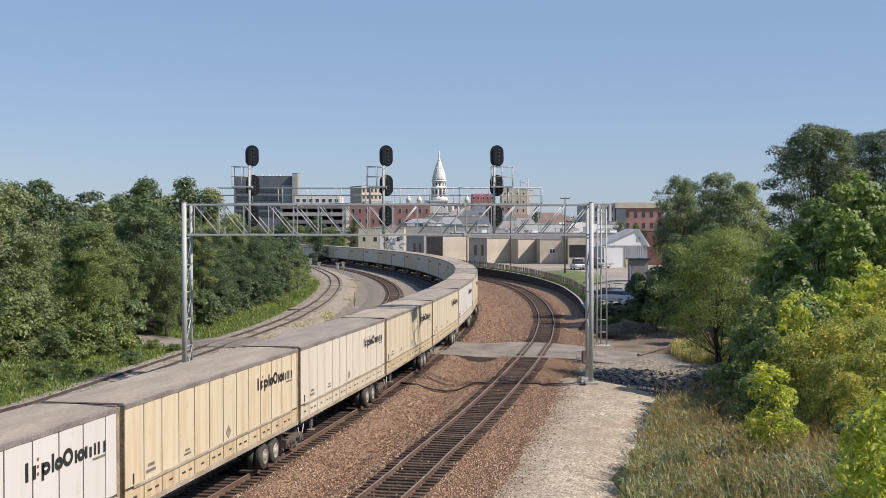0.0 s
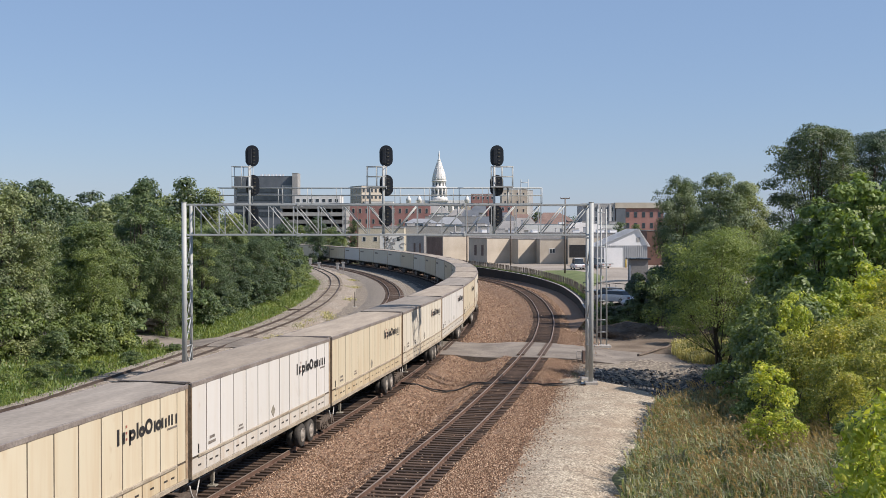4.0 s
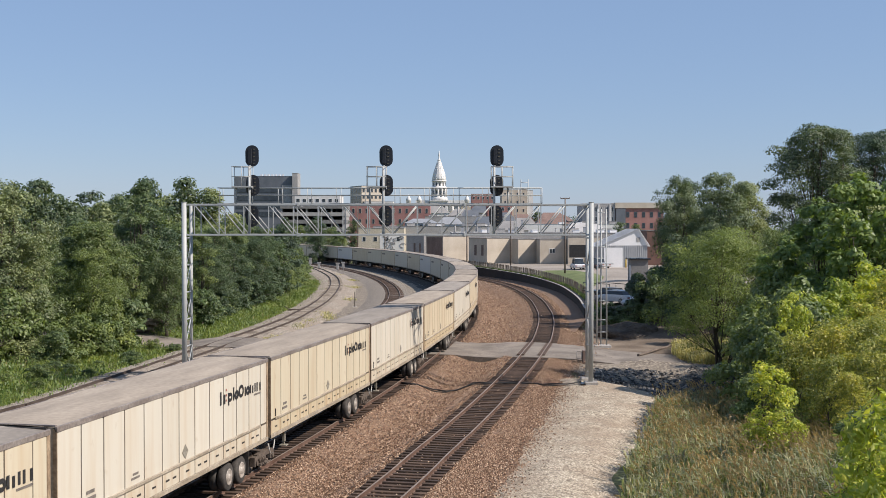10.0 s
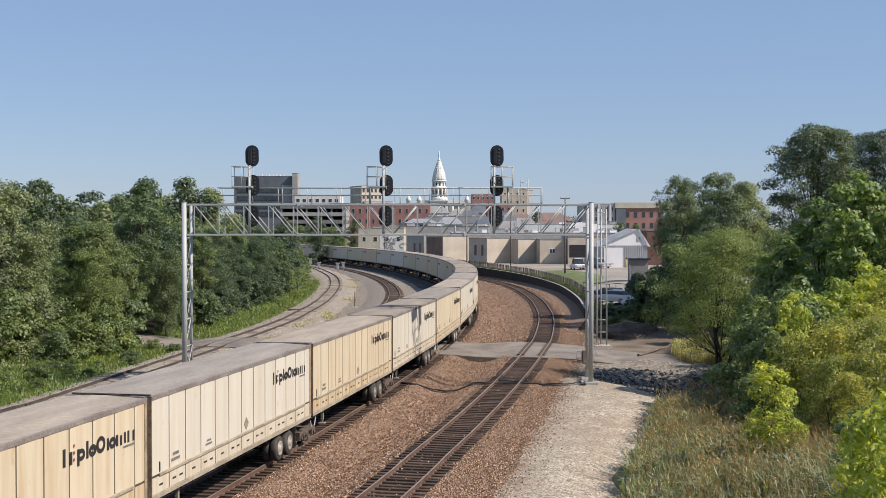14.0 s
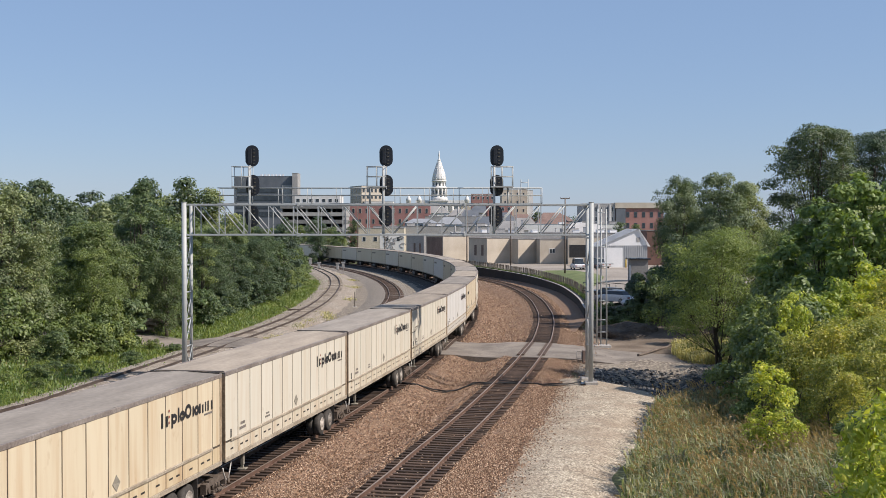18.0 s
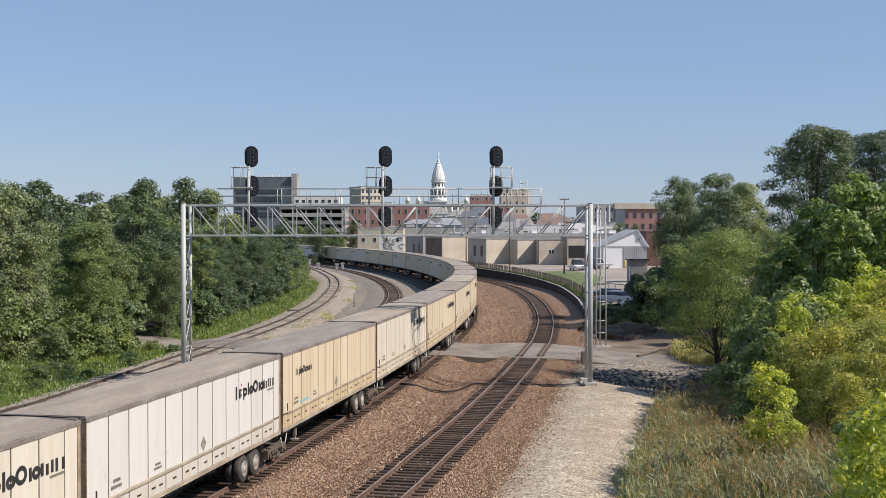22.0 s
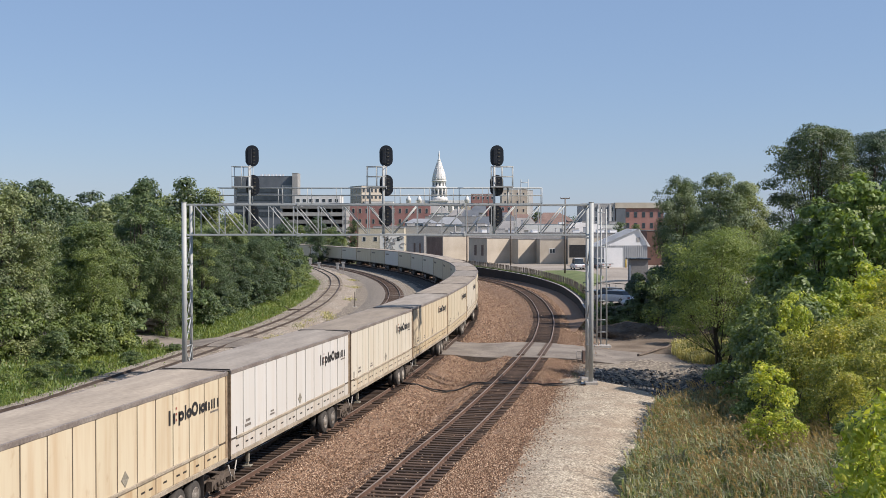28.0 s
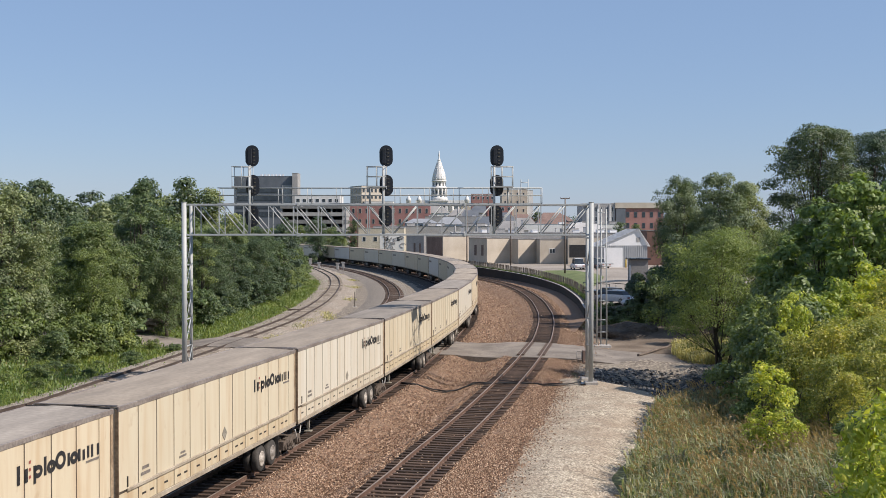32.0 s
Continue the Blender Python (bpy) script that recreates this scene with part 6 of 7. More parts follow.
# further off
mural = block("painted_building", "yellowed flat-roofed building with white wall painting", -23.2, -10.7, 330, 18, 1, 9.7, M_YELLOWWALL, M_LIGHTROOF, cols=4, rows=1, win=(0.25, 0.2), z_first=4)
rng = random.Random(3)
bm = bmesh.new()
for i in range(26):
    x, z, r = rng.uniform(-0.3, 6.1), rng.uniform(2.2, 7.6), rng.uniform(0.35, 0.9)
    for k in range(6):
        a = rng.uniform(0, 6.28)
        tube(bm, (x + r * math.cos(a), -0.05, z + r * math.sin(a) * 0.7), (x + r * math.cos(a + 1), -0.05, z + r * math.sin(a + 1) * 0.7), 0.11, n=4)
b3 = bmesh.new()
box(b3, -0.4, 6.25, -0.03, -0.005, 1.5, 8.3)
part("white_wall", b3, M_WHITEWALL, mural, "white painted half of the front")
tagged(part("painted_curls", bm, M_GREYROOF, mural, "grey curling wall painting on white"), kind="stuff")
block("brick_block", "long red brick block with rows of windows", -43, -5.6, 520, 26, 1, 19.8, M_BRICK, M_GREYROOF, cols=13, rows=4, win=(0.32, 0.42), frame_mat=M_BEIGE)
block("old_office", "old stone-faced office block with a dark cornice", 0, 11.6, 0, 17, 1, 32.2, M_BEIGE, M_DARKWALL, 25, 5, 9, (0.5, 0.55), 0.8, M_BEIGE, side_cols=7, corner=(-43.3, 640))
block("office_annexe", "light beige annexe beside the old office block", -41, -26, 628, 12, 1, 23.5, M_WHITEWALL, M_LIGHTROOF, 0, 5, 6, (0.35, 0.4))
dk = block("modern_office", "dark modern office block with glass bands", -104.2, -75, 600, 30, 1, 35.5, M_DARKWALL, M_DARKWALL)
for z in (15.5, 19.5, 23.5, 27.5):
    bm = bmesh.new()
    box(bm, -13.5, 9, -0.2, -0.02, z, z + 2.4)
    part("window_band", bm, M_GLASS, dk, "dark glass band")
bm = bmesh.new()
box(bm, 9.5, 14.2, -0.3, -0.02, 6, 31)
part("stone_panel", bm, M_GREYWALL, dk, "grey stone stair panel")
for i in range(7):
    bm = bmesh.new()
    box(bm, -2 + i * 1.8, -1.0 + i * 1.8, 3, 4.5, 35.5, 36.6)
    part("roof_unit", bm, M_WHITEMETAL, dk, "white roof unit")
block("stair_tower", "grey stone stair tower beside the dark office", -75, -72.3, 598, 12, 1, 37, M_GREYWALL, M_GREYWALL)
block("white_block", "low white block with small windows", -69, -48, 560, 20, 1, 24.8, M_WHITEWALL, M_LIGHTROOF, 0, 7, 6, (0.5, 0.35))
deck = thing("parking_deck", "beige open parking deck with dark storeys", "parking deck", m=pose(-52, 480, 0))
for i in range(6):
    z = 2.5 + i * 3.0
    bm = bmesh.new()
    box(bm, -13, 13, 0, 24, z, z + 1.5)
    part("storey_slab", bm, M_HUT if i % 2 else M_GREYWALL, deck)
for i in range(6):
    bm = bmesh.new()
    box(bm, -12.8 + i * 5.0, -12.2 + i * 5.0, 0.4, 23, 0.5, 18)
    part("column", bm, M_GREYWALL, deck)
bm = bmesh.new()
box(bm, -12.5, 12.5, 14, 14.4, 0.5, 18)
part("core_wall", bm, M_DARKWALL, deck)
block("brown_block", "red-brown block among the roofs", 16.6, 30, 700, 20, 1, 29.5, M_BRICK, M_BROWNROOF, 0, 5, 7, (0.4, 0.4))
block("brick_block", "low red brick block with a flat roof", 20, 31, 540, 20, 1, 20.5, M_BRICK, M_GREYROOF, 0, 4, 5, (0.35, 0.4))
bp = block("tall_block", "tall beige block with few windows", 27.5, 39.0, 560, 20, 1, 27.6, M_BEIGE, M_BEIGE, 0, 4, 7, (0.22, 0.35), frame_mat=M_BEIGE)
block("tall_block", "pale end bay of the tall block", 39.2, 42.0, 561, 18, 1, 27.4, M_WHITEWALL, M_WHITEWALL)
apt = block("apartment_block", "grey and white apartment block with rows of windows", 48.6, 60.2, 420, 16, 1, 18.2, M_GREYWALL, M_LIGHTROOF, 0, 6, 5, (0.3, 0.45))
for x0, x1, mt in ((-5.9, -3.9, M_DARKWALL), (-0.16, 0.16, M_WHITEWALL), (3.7, 4.1, M_WHITEWALL)):
    bm = bmesh.new()
    box(bm, x0, x1, -0.4, -0.1, 1, 18.0)
    part("facade_bay", bm, mt, apt)
brk = block("apartment_block", "red brick apartment block with a cream top storey band", 60.4, 77, 420, 18, 1, 16.6, M_BRICK, M_BEIGE, 0, 6, 4, (0.35, 0.45), frame_mat=M_DARKWALL)
bm = bmesh.new()
box(bm, -8.6, 8.6, -0.5, 18, 16.7, 18.6)
part("cornice", bm, M_BEIGE, brk, "cream cornice")
bm = bmesh.new()
box(bm, -8.3, -5.0, -0.5, -0.12, 1, 16.5)
part("grey_bay", bm, M_DARKWALL, brk, "dark balcony bay")


def house(x, y, w, d, z0, eave, peak, wall, roof, label):
    h = thing("house", label, "house", m=pose(x, y, 0))
    bm = bmesh.new()
    box(bm, -w / 2, w / 2, 0, d, z0, eave)
    part("wall", bm, wall, h)
    bm = bmesh.new()
    o = 0.4
    vs = [bm.verts.new(p) for p in ((-w / 2 - o, -o, eave), (w / 2 + o, -o, eave), (w / 2 + o, d + o, eave), (-w / 2 - o, d + o, eave), (-w / 4, d / 2, peak), (w / 4, d / 2, peak))]
    for f in ((0, 1, 5, 4), (1, 2, 5), (2, 3, 4, 5), (3, 0, 4), (3, 2, 1, 0)):
        bm.faces.new([vs[i] for i in f])
    part("roof", bm, roof, h)
    for i in range(3):
        bm = bmesh.new()
        xx = -w / 3 + i * w / 3
        box(bm, xx - 0.5, xx + 0.5, -0.06, -0.01, eave - 2.2, eave - 0.7)
        part("window", bm, M_GLASS, h)
    return h


house(38.5, 420, 12, 12, 2, 10.5, 15.2, M_BRICK, M_BROWNROOF, "red house with a brown hipped roof")
house(30, 440, 10, 10, 2, 9.5, 13.5, M_WHITEWALL, M_GREYROOF, "white house with a grey hipped roof")
house(12, 520, 11, 10, 2, 12, 17.5, M_WHITEWALL, M_DARKWALL, "white house with a dark roof")
house(20, 380, 14, 14, 2, 9.0, 12.0, M_GREYWALL, M_GREYROOF, "low house with a broad grey roof")
house(46, 380, 14, 12, 2, 8.4, 11.0, M_WHITEWALL, M_LIGHTROOF, "low white house with a pale roof")
house(54, 600, 18, 12, 2, 12.0, 17.0, M_BEIGE, M_BROWNROOF, "beige house with a red-brown roof")

# the courthouse with its dome
CX, CY = -3.45, 1050.0
court = thing("courthouse", "white stone courthouse with a tall ribbed dome and lantern", "courthouse", m=pose(CX, CY, 0))
bm = bmesh.new()
box(bm, -20, 26, 8, 40, 1, 34)
part("main_block", bm, M_WHITEWALL, court)
for i in range(9):
    bm = bmesh.new()
    tube(bm, (-18 + i * 5, 6.5, 12), (-18 + i * 5, 6.5, 31), 0.9, n=8)
    part("column", bm, M_WHITEWALL, court)
bm = bmesh.new()
box(bm, -20.5, 26.5, 5, 8, 31, 34)
part("entablature", bm, M_WHITEWALL, court)
bm = bmesh.new()
box(bm, -7.6, 7.6, 0, 16, 24, 33.0)
box(bm, -8.0, 8.0, -0.6, 16.6, 33.0, 33.8)
part("tower", bm, M_WHITEWALL, court, "square white tower")
for x in (-4.6, 0, 4.6):
    bm = bmesh.new()
    box(bm, x - 0.8, x + 0.8, -0.15, -0.02, 27, 31)
    part("window", bm, M_GLASS, court)
bm = bmesh.new()
lathe(bm, ((33.8, 7.4), (36.6, 7.4), (36.9, 6.2), (44.4, 6.2), (44.7, 7.2), (45.6, 7.2), (45.8, 5.9), (50.4, 5.9), (50.7, 6.6), (51.4, 6.6), (51.6, 6.0)), axis="z", n=24, at=(0, 8, 0))
part("drum", bm, M_WHITEWALL, court, "round white drum")
for k in range(12):
    a = 2 * math.pi * k / 12 + 0.13
    bm = bmesh.new()
    tube(bm, (6.75 * math.sin(a + 0.26), 8 - 6.75 * math.cos(a + 0.26), 36.7), (6.75 * math.sin(a + 0.26), 8 - 6.75 * math.cos(a + 0.26), 44.6), 0.45, n=8)
    part("drum_column", bm, M_WHITEWALL, court)
    bm = bmesh.new()
    box(bm, -0.62, 0.62, -0.42, 0.2, 38.2, 42.6)
    box(bm, -0.6, 0.6, -0.12, 0.2, 46.7, 49.6)
    part("window", bm, M_GLASS, court, m=pose(5.85 * math.sin(a), 8 - 5.85 * math.cos(a), 0, 0, 0, math.degrees(a)))
bm = bmesh.new()
prof = [(51.6, 6.0), (53.5, 5.85), (56.5, 5.35), (59.3, 4.65), (61.5, 3.95), (63.4, 3.25), (65.3, 2.55), (66.9, 2.05)]
lathe(bm, prof, axis="z", n=32, at=(0, 8, 0))
part("dome", bm, M_WHITEWALL, court, "tall white dome")
for k in range(16):
    a = 2 * math.pi * k / 16
    bm = bmesh.new()
    for (z0, r0), (z1, r1) in zip(prof, prof[1:]):
        tube(bm, (r0 * math.sin(a), 8 - r0 * math.cos(a), z0), (r1 * math.sin(a), 8 - r1 * math.cos(a), z1), 0.16, n=4)
    part("rib", bm, M_WHITEWALL, court)
bm = bmesh.new()
lathe(bm, ((66.9, 2.3), (67.3, 2.3), (67.5, 1.45), (69.3, 1.45), (69.6, 1.7), (70.0, 0.9), (70.6, 0.75), (71.2, 0.5), (73.5, 0.75), (75.4, 0.62), (76.2, 0.34), (77.0, 0.4), (77.5, 0.1)), axis="z", n=14, at=(0, 8, 0))
part("lantern", bm, M_WHITEWALL, court, "small lantern with a finial")
for x in (-26, -17, 24):
    cup = thing("cupola", "small white roof cupola by the courthouse", "cupola", "cupolas", m=pose(CX + x, CY - 20, 0))
    bm = bmesh.new()
    lathe(bm, ((28, 2.0), (33, 2.0), (33.4, 2.4), (35, 1.8), (37, 0.7), (38.5, 0.1)), axis="z", n=12)
    part("dome", bm, M_WHITEWALL, cup)
    bm = bmesh.new()
    box(bm, -5, 5, -4, 4, 1, 28)
    part("base", bm, M_BEIGE, cup)


# roof plant and small roofs of the town
rng = random.Random(17)
UNIT = []
for w, d, h in ((1.6, 1.6, 1.2), (2.6, 1.8, 1.5), (0.7, 0.7, 1.9), (3.4, 0.9, 0.7)):
    bm = bmesh.new()
    box(bm, -w / 2, w / 2, -d / 2, d / 2, 0, h)
    box(bm, -w / 2 - 0.06, w / 2 + 0.06, -d / 2 - 0.06, d / 2 + 0.06, h, h + 0.08)
    UNIT.append(bm)
UNIT = [mesh_of("roof_unit", bm, mt) for bm, mt in zip(UNIT, (M_WHITEMETAL, M_GREYWALL, M_METAL, M_WHITEWALL))]
for x0, x1, y0, y1, z, n in ((4, 42, 271, 322, 8.05, 26), (-18, 14, 348, 400, 9.65, 16), (12, 58, 403, 455, 10.45, 22), (-6, 23, 472, 506, 13.65, 10)):
    for i in range(n):
        solo("roof_unit", UNIT[rng.randrange(4)], None, "small metal ventilation unit on a flat roof", "roof unit", "roof units", m=pose(rng.uniform(x0, x1), rng.uniform(y0, y1), z, 0, 0, rng.choice((0, 0, 12))))
for x, y, w, d, e, p, wl, rf, lb in ((2.5, 425, 9, 8, 11.0, 13.6, M_WHITEWALL, M_METAL, "white house with a metal roof"), (-8, 440, 12, 10, 11.5, 13.2, M_METAL, M_METAL, "grey metal shed among the roofs"),
                                  (14.5, 430, 8, 8, 10.6, 13.8, M_WHITEWALL, M_DARKWALL, "white house with a steep dark roof"), (24.5, 480, 9, 8, 12.6, 16.0, M_BRICK_DARK, M_DARKWALL, "dark brick house among the roofs"),
                                  (33, 500, 10, 8, 12.0, 15.5, M_BRICK, M_BROWNROOF, "red brick house with a brown roof"), (45, 470, 12, 10, 12.4, 15.0, M_BEIGE, M_BROWNROOF, "beige house with a brown roof"),
                                  (39.5, 340, 11, 9, 8.4, 11.2, M_WHITEWALL, M_LIGHTROOF, "low white house with a light roof"), (8.5, 560, 12, 9, 15.5, 18.6, M_WHITEWALL, M_GREYROOF, "white gabled house among the roofs"),
                                  (20, 610, 14, 10, 17.5, 21.5, M_BEIGE, M_DARKWALL, "beige house with a dark slate roof"), (-4, 660, 15, 10, 18.0, 22.0, M_WHITEWALL, M_GREYROOF, "long white building with a grey roof")):
    house(x, y, w, d, 1.5, e, p, wl, rf, lb)
# stacks and thin masts on the roofs
for x, y, z0, z1, r in ((3, 300, 7.9, 10.4, 0.18), (9, 318, 7.9, 10.2, 0.14), (17, 300, 7.9, 10.0, 0.2), (27, 288, 7.9, 9.6, 0.15), (34, 310, 7.9, 10.8, 0.1), (22, 430, 10.3, 14.5, 0.25), (47, 425, 10.3, 13.5, 0.2), (6, 480, 13.5, 18.5, 0.3)):
    bm = bmesh.new()
    tube(bm, (0, 0, 0), (0, 0, z1 - z0), r, n=8)
    tube(bm, (0, 0, z1 - z0), (0, 0, z1 - z0 + 0.12), r * 1.5, n=8)
    solo("roof_stack", bm, M_GREYWALL, "thin grey exhaust stack on a flat roof", "stack", "roof stacks", m=pose(x, y, z0))

# ---- poles, masts, boxes ----
def pole(x, y, top, label, arms=(), r=0.14):
    p = thing("utility_pole", label, "utility pole", "utility poles", m=pose(x, y, float(ground_z(x, y)) - 0.1))
    h = top - float(ground_z(x, y)) + 0.1
    bm = bmesh.new()
    tube(bm, (0, 0, 0), (0, 0, h), r, r * 0.7, n=10)
    part("shaft", bm, M_WOODPOLE, p)
    for dz, half in arms:
        bm = bmesh.new()
        box(bm, -half, half, -0.06, 0.06, h - dz - 0.07, h - dz + 0.07)
        part("crossarm", bm, M_WOODPOLE, p)
        for k in (-1, -0.45, 0.45, 1):
            bm = bmesh.new()
            tube(bm, (k * half * 0.95, 0, h - dz + 0.07), (k * half * 0.95, 0, h - dz + 0.25), 0.05, n=6)
            part("insulator", bm, M_GREYWALL, p)
    return p


pole(20.0, 197, 14.7, "tall brown wooden pole with crossarms", ((0.15, 0.75), (4.5, 0.5)))
pole(4.7, 236, 14.0, "plain wooden pole behind the fence")
pole(13.4, 238, 12.5, "plain wooden pole beside the workshops")
pole(-14.5, 300, 15, "wooden pole behind the train", ((0.2, 0.8),))
pole(-22.0, 310, 16, "wooden pole behind the train")

lat = thing("lattice_mast", "tall thin three-legged steel mast with rungs", "mast", m=pose(13.0, 98.4, 0.0))
for x, y in ((-0.4, 0), (0.0, 0.5), (0.42, 0)):
    bm = bmesh.new()
    tube(bm, (x, y, 0), (x * 0.85, y, 11.3), 0.06, n=6)
    part("leg", bm, M_GALV, lat)
for z in (1.2, 2.2, 3.75, 5.3, 6.8, 8.2, 9.6, 11.0):
    bm = bmesh.new()
    tube(bm, (-0.42, 0, z), (0.42, 0, z), 0.035, n=5)
    tube(bm, (0.42, 0, z), (0, 0.5, z), 0.03, n=5)
    part("rung", bm, M_GALV, lat)
bm = bmesh.new()
box(bm, -0.2, 0.95, -0.1, 0.5, 6.75, 6.83)
part("platform", bm, M_GALV, lat)
bm = bmesh.new()
box(bm, -0.75, 0.75, -0.4, 0.8, -0.3, 0.15)
part("footing", bm, M_CONCRETE, lat, "", 0.03)

bm = bmesh.new()
box(bm, 9.95, 10.3, 85.4, 85.9, 0.0, 1.0)
solo("signal_cabinet", bm, M_BROWNWALL, "small rusty brown equipment box beside the crossing", "cabinet", bevel=0.02)
bm = bmesh.new()
for p, q in (((9.55, 0.0), (9.55, 0.95)), ((9.55, 0.95), (9.9, 0.95)), ((9.9, 0.95), (9.9, 0.0)), ((9.55, 0.45), (9.9, 0.45))):
    tube(bm, (p[0], 85.6, p[1]), (q[0], 85.6, q[1]), 0.03, n=6)
solo("pipe_guard", bm, M_CONCRETE, "thin pale pipe guard beside the equipment box", "guard")
for k in range(3):
    bm = bmesh.new()
    pts = []
    for i in range(53):
        u = i / 52
        x = 8.35 - 10.9 * u
        y = 72.35 + 0.12 * k - 0.55 * math.sin(math.pi * min(1, u * 3.6)) - 0.35 * math.sin(math.pi * max(0.0, (u - 0.62) / 0.38)) + 0.13 * math.sin(u * (21 + 4 * k) + k)
        z = float(np.interp(x, [-2.6, -1.6, -0.6, 0.2, 0.9, 1.85, 2.2, 5.6, 6.0, 6.6, 8.4], [0.34, 0.32, -0.02, -0.12, -0.02, 0.31, 0.35, 0.35, 0.29, 0.33, 0.40])) + 0.03 * math.sin(u * 30 + 1.7 * k) + 0.015 * k
        pts.append((x, y, z))
    arc_tube(bm, pts, 0.032)
    solo("signal_cable", bm, M_CABLE, "black flexible signal cable lying over the ballast", "cable", "signal cables")
for x, y, h in ((-31.7, 287, 2.5), (-28.6, 277, 1.9), (-23.7, 270, 1.9), (-22.2, 267, 2.2)):
    sw = thing("switch_stand", "pale switch machine box on a post beside the track", "switch stand", "switch stands", m=pose(x, y, 0))
    bm = bmesh.new()
    tube(bm, (0, 0, 0), (0, 0, h - 0.5), 0.12, n=8)
    part("post", bm, M_GREYWALL, sw)
    bm = bmesh.new()
    box(bm, -0.27, 0.27, -0.25, 0.25, h - 1.35, h - 0.3)
    box(bm, -0.42, 0.42, -0.3, 0.3, h - 0.3, h)
    part("box", bm, M_GREYWALL, sw, "pale metal box", 0.03)
    bm = bmesh.new()
    box(bm, -0.9, 0.9, -0.5, 0.5, -0.1, 0.12)
    part("base", bm, M_CONCRETE, sw)
bm = bmesh.new()
box(bm, 8.25, 8.55, 71.8, 72.5, 0.0, 0.42)
solo("junction_box", bm, M_CARBLACK, "small black junction box at the bridge's foot", "junction box", bevel=0.02)

# stack of old ties by the wood
pile = thing("tie_pile", "heap of old dark timber ties at the wood's edge", "timber pile", m=pose(-26.3, 106.5, 0.3))
rng = random.Random(9)
bm = bmesh.new()
box(bm, -1.3, 1.3, -0.12, 0.12, 0, 0.2)
OLD_TIE = mesh_of("old_tie", bm, M_TIE_OLD, 0.015)
for i in range(16):
    part("old_tie", OLD_TIE, None, pile, m=pose(rng.uniform(-0.9, 0.9), rng.uniform(-0.7, 0.7), 0.05 + 0.09 * i ** 0.95, rng.uniform(-6, 6), rng.uniform(-7, 7), rng.uniform(-35, 35)))


# ---- the yard ----
def drape(name, fn, x0, x1, y0, y1, step, lift, material, label, category):
    rows = []
    for y in np.arange(y0, y1, step):
        a, b = fn(y)
        rows.append([(float(x), float(y), float(ground_z(x, y)) + lift) for x in np.linspace(max(x0, a), min(x1, b), 14)])
    return tagged(new(name, sheet(name, rows, material)), label, category, kind="structure")


drape("yard", lambda y: (float(wall_x(y)) + 1.6, 46), -60, 46, 128, 300, 4, 0.10, M_CONC_LOT, "pale worn concrete yard", "yard")
drape("lawn", lambda y: (float(wall_x(y)) + 2.0, float(np.interp(y, [158, 166, 180, 195, 205, 210], [17.5, 21.8, 24.2, 24.0, 22.0, 17.0]))), -60, 46, 158, 210, 3, 0.17, M_LAWN, "mown green lawn in the yard", "lawn")
drape("dirt_bank", lambda y: (float(np.interp(y, [92, 99, 106, 118, 128], [11.0, 11.5, 12.3, 14.3, 16])), 25), 0, 25, 92.5, 127, 1.5, 0.04, M_DIRT, "bare dirt bank at the wall's end", "dirt")
drape("gravel_slope", lambda y: (float(np.interp(y, [78, 83, 88], [9.6, 8.2, 8.6])), 19.5), 0, 25, 78.5, 88.5, 0.8, 0.075, M_CINDER, "grey gravel slope below the road", "gravel")
drape("rubble", lambda y: (float(np.interp(y, [68, 73, 79, 84], [12, 9.3, 8.8, 10.5])), 19.5), 0, 25, 68, 85, 0.9, 0.05, M_RUBBLE, "dark broken stone beside the crossing", "rubble")


g = np.random.default_rng(12)
n = 4200
rx, ry = g.uniform(9.5, 19.5, n), 69.5 + 13.5 * g.uniform(0, 1, n) ** 1.35
keep = (rx > np.interp(ry, [68, 73, 79, 84], [12.5, 9.8, 9.2, 11]))
rx, ry = rx[keep], ry[keep]
vs, fs = [], []
shape = np.array([(1, 0, -0.3), (-0.4, 0.9, -0.3), (-0.6, -0.8, -0.3), (0.4, 0.5, 0.5), (-0.5, 0.1, 0.6), (0.3, -0.5, 0.55)])
for x, y in zip(rx, ry):
    s = 0.05 + 0.20 * g.uniform() ** 3
    a = g.uniform(0, 6.28)
    m = np.array([[math.cos(a), -math.sin(a), 0], [math.sin(a), math.cos(a), 0], [0, 0, 1]])
    k = len(vs)
    vs += (shape @ m.T * s * g.uniform(0.7, 1.2, (6, 3)) + (x, y, float(ground_z(x, y)) + 0.06)).tolist()
    fs += [(k + i, k + j, k + l) for i, j, l in ((0, 1, 3), (1, 4, 3), (1, 2, 4), (2, 5, 4), (2, 0, 5), (0, 3, 5), (3, 4, 5))]
me = bpy.data.meshes.new("rubble_rocks")
me.from_pydata(vs, [], fs)
me.materials.append(M_ROCK)
tagged(new("rubble_rocks", me), "dark and grey broken rocks beside the crossing", "rocks", kind="stuff")


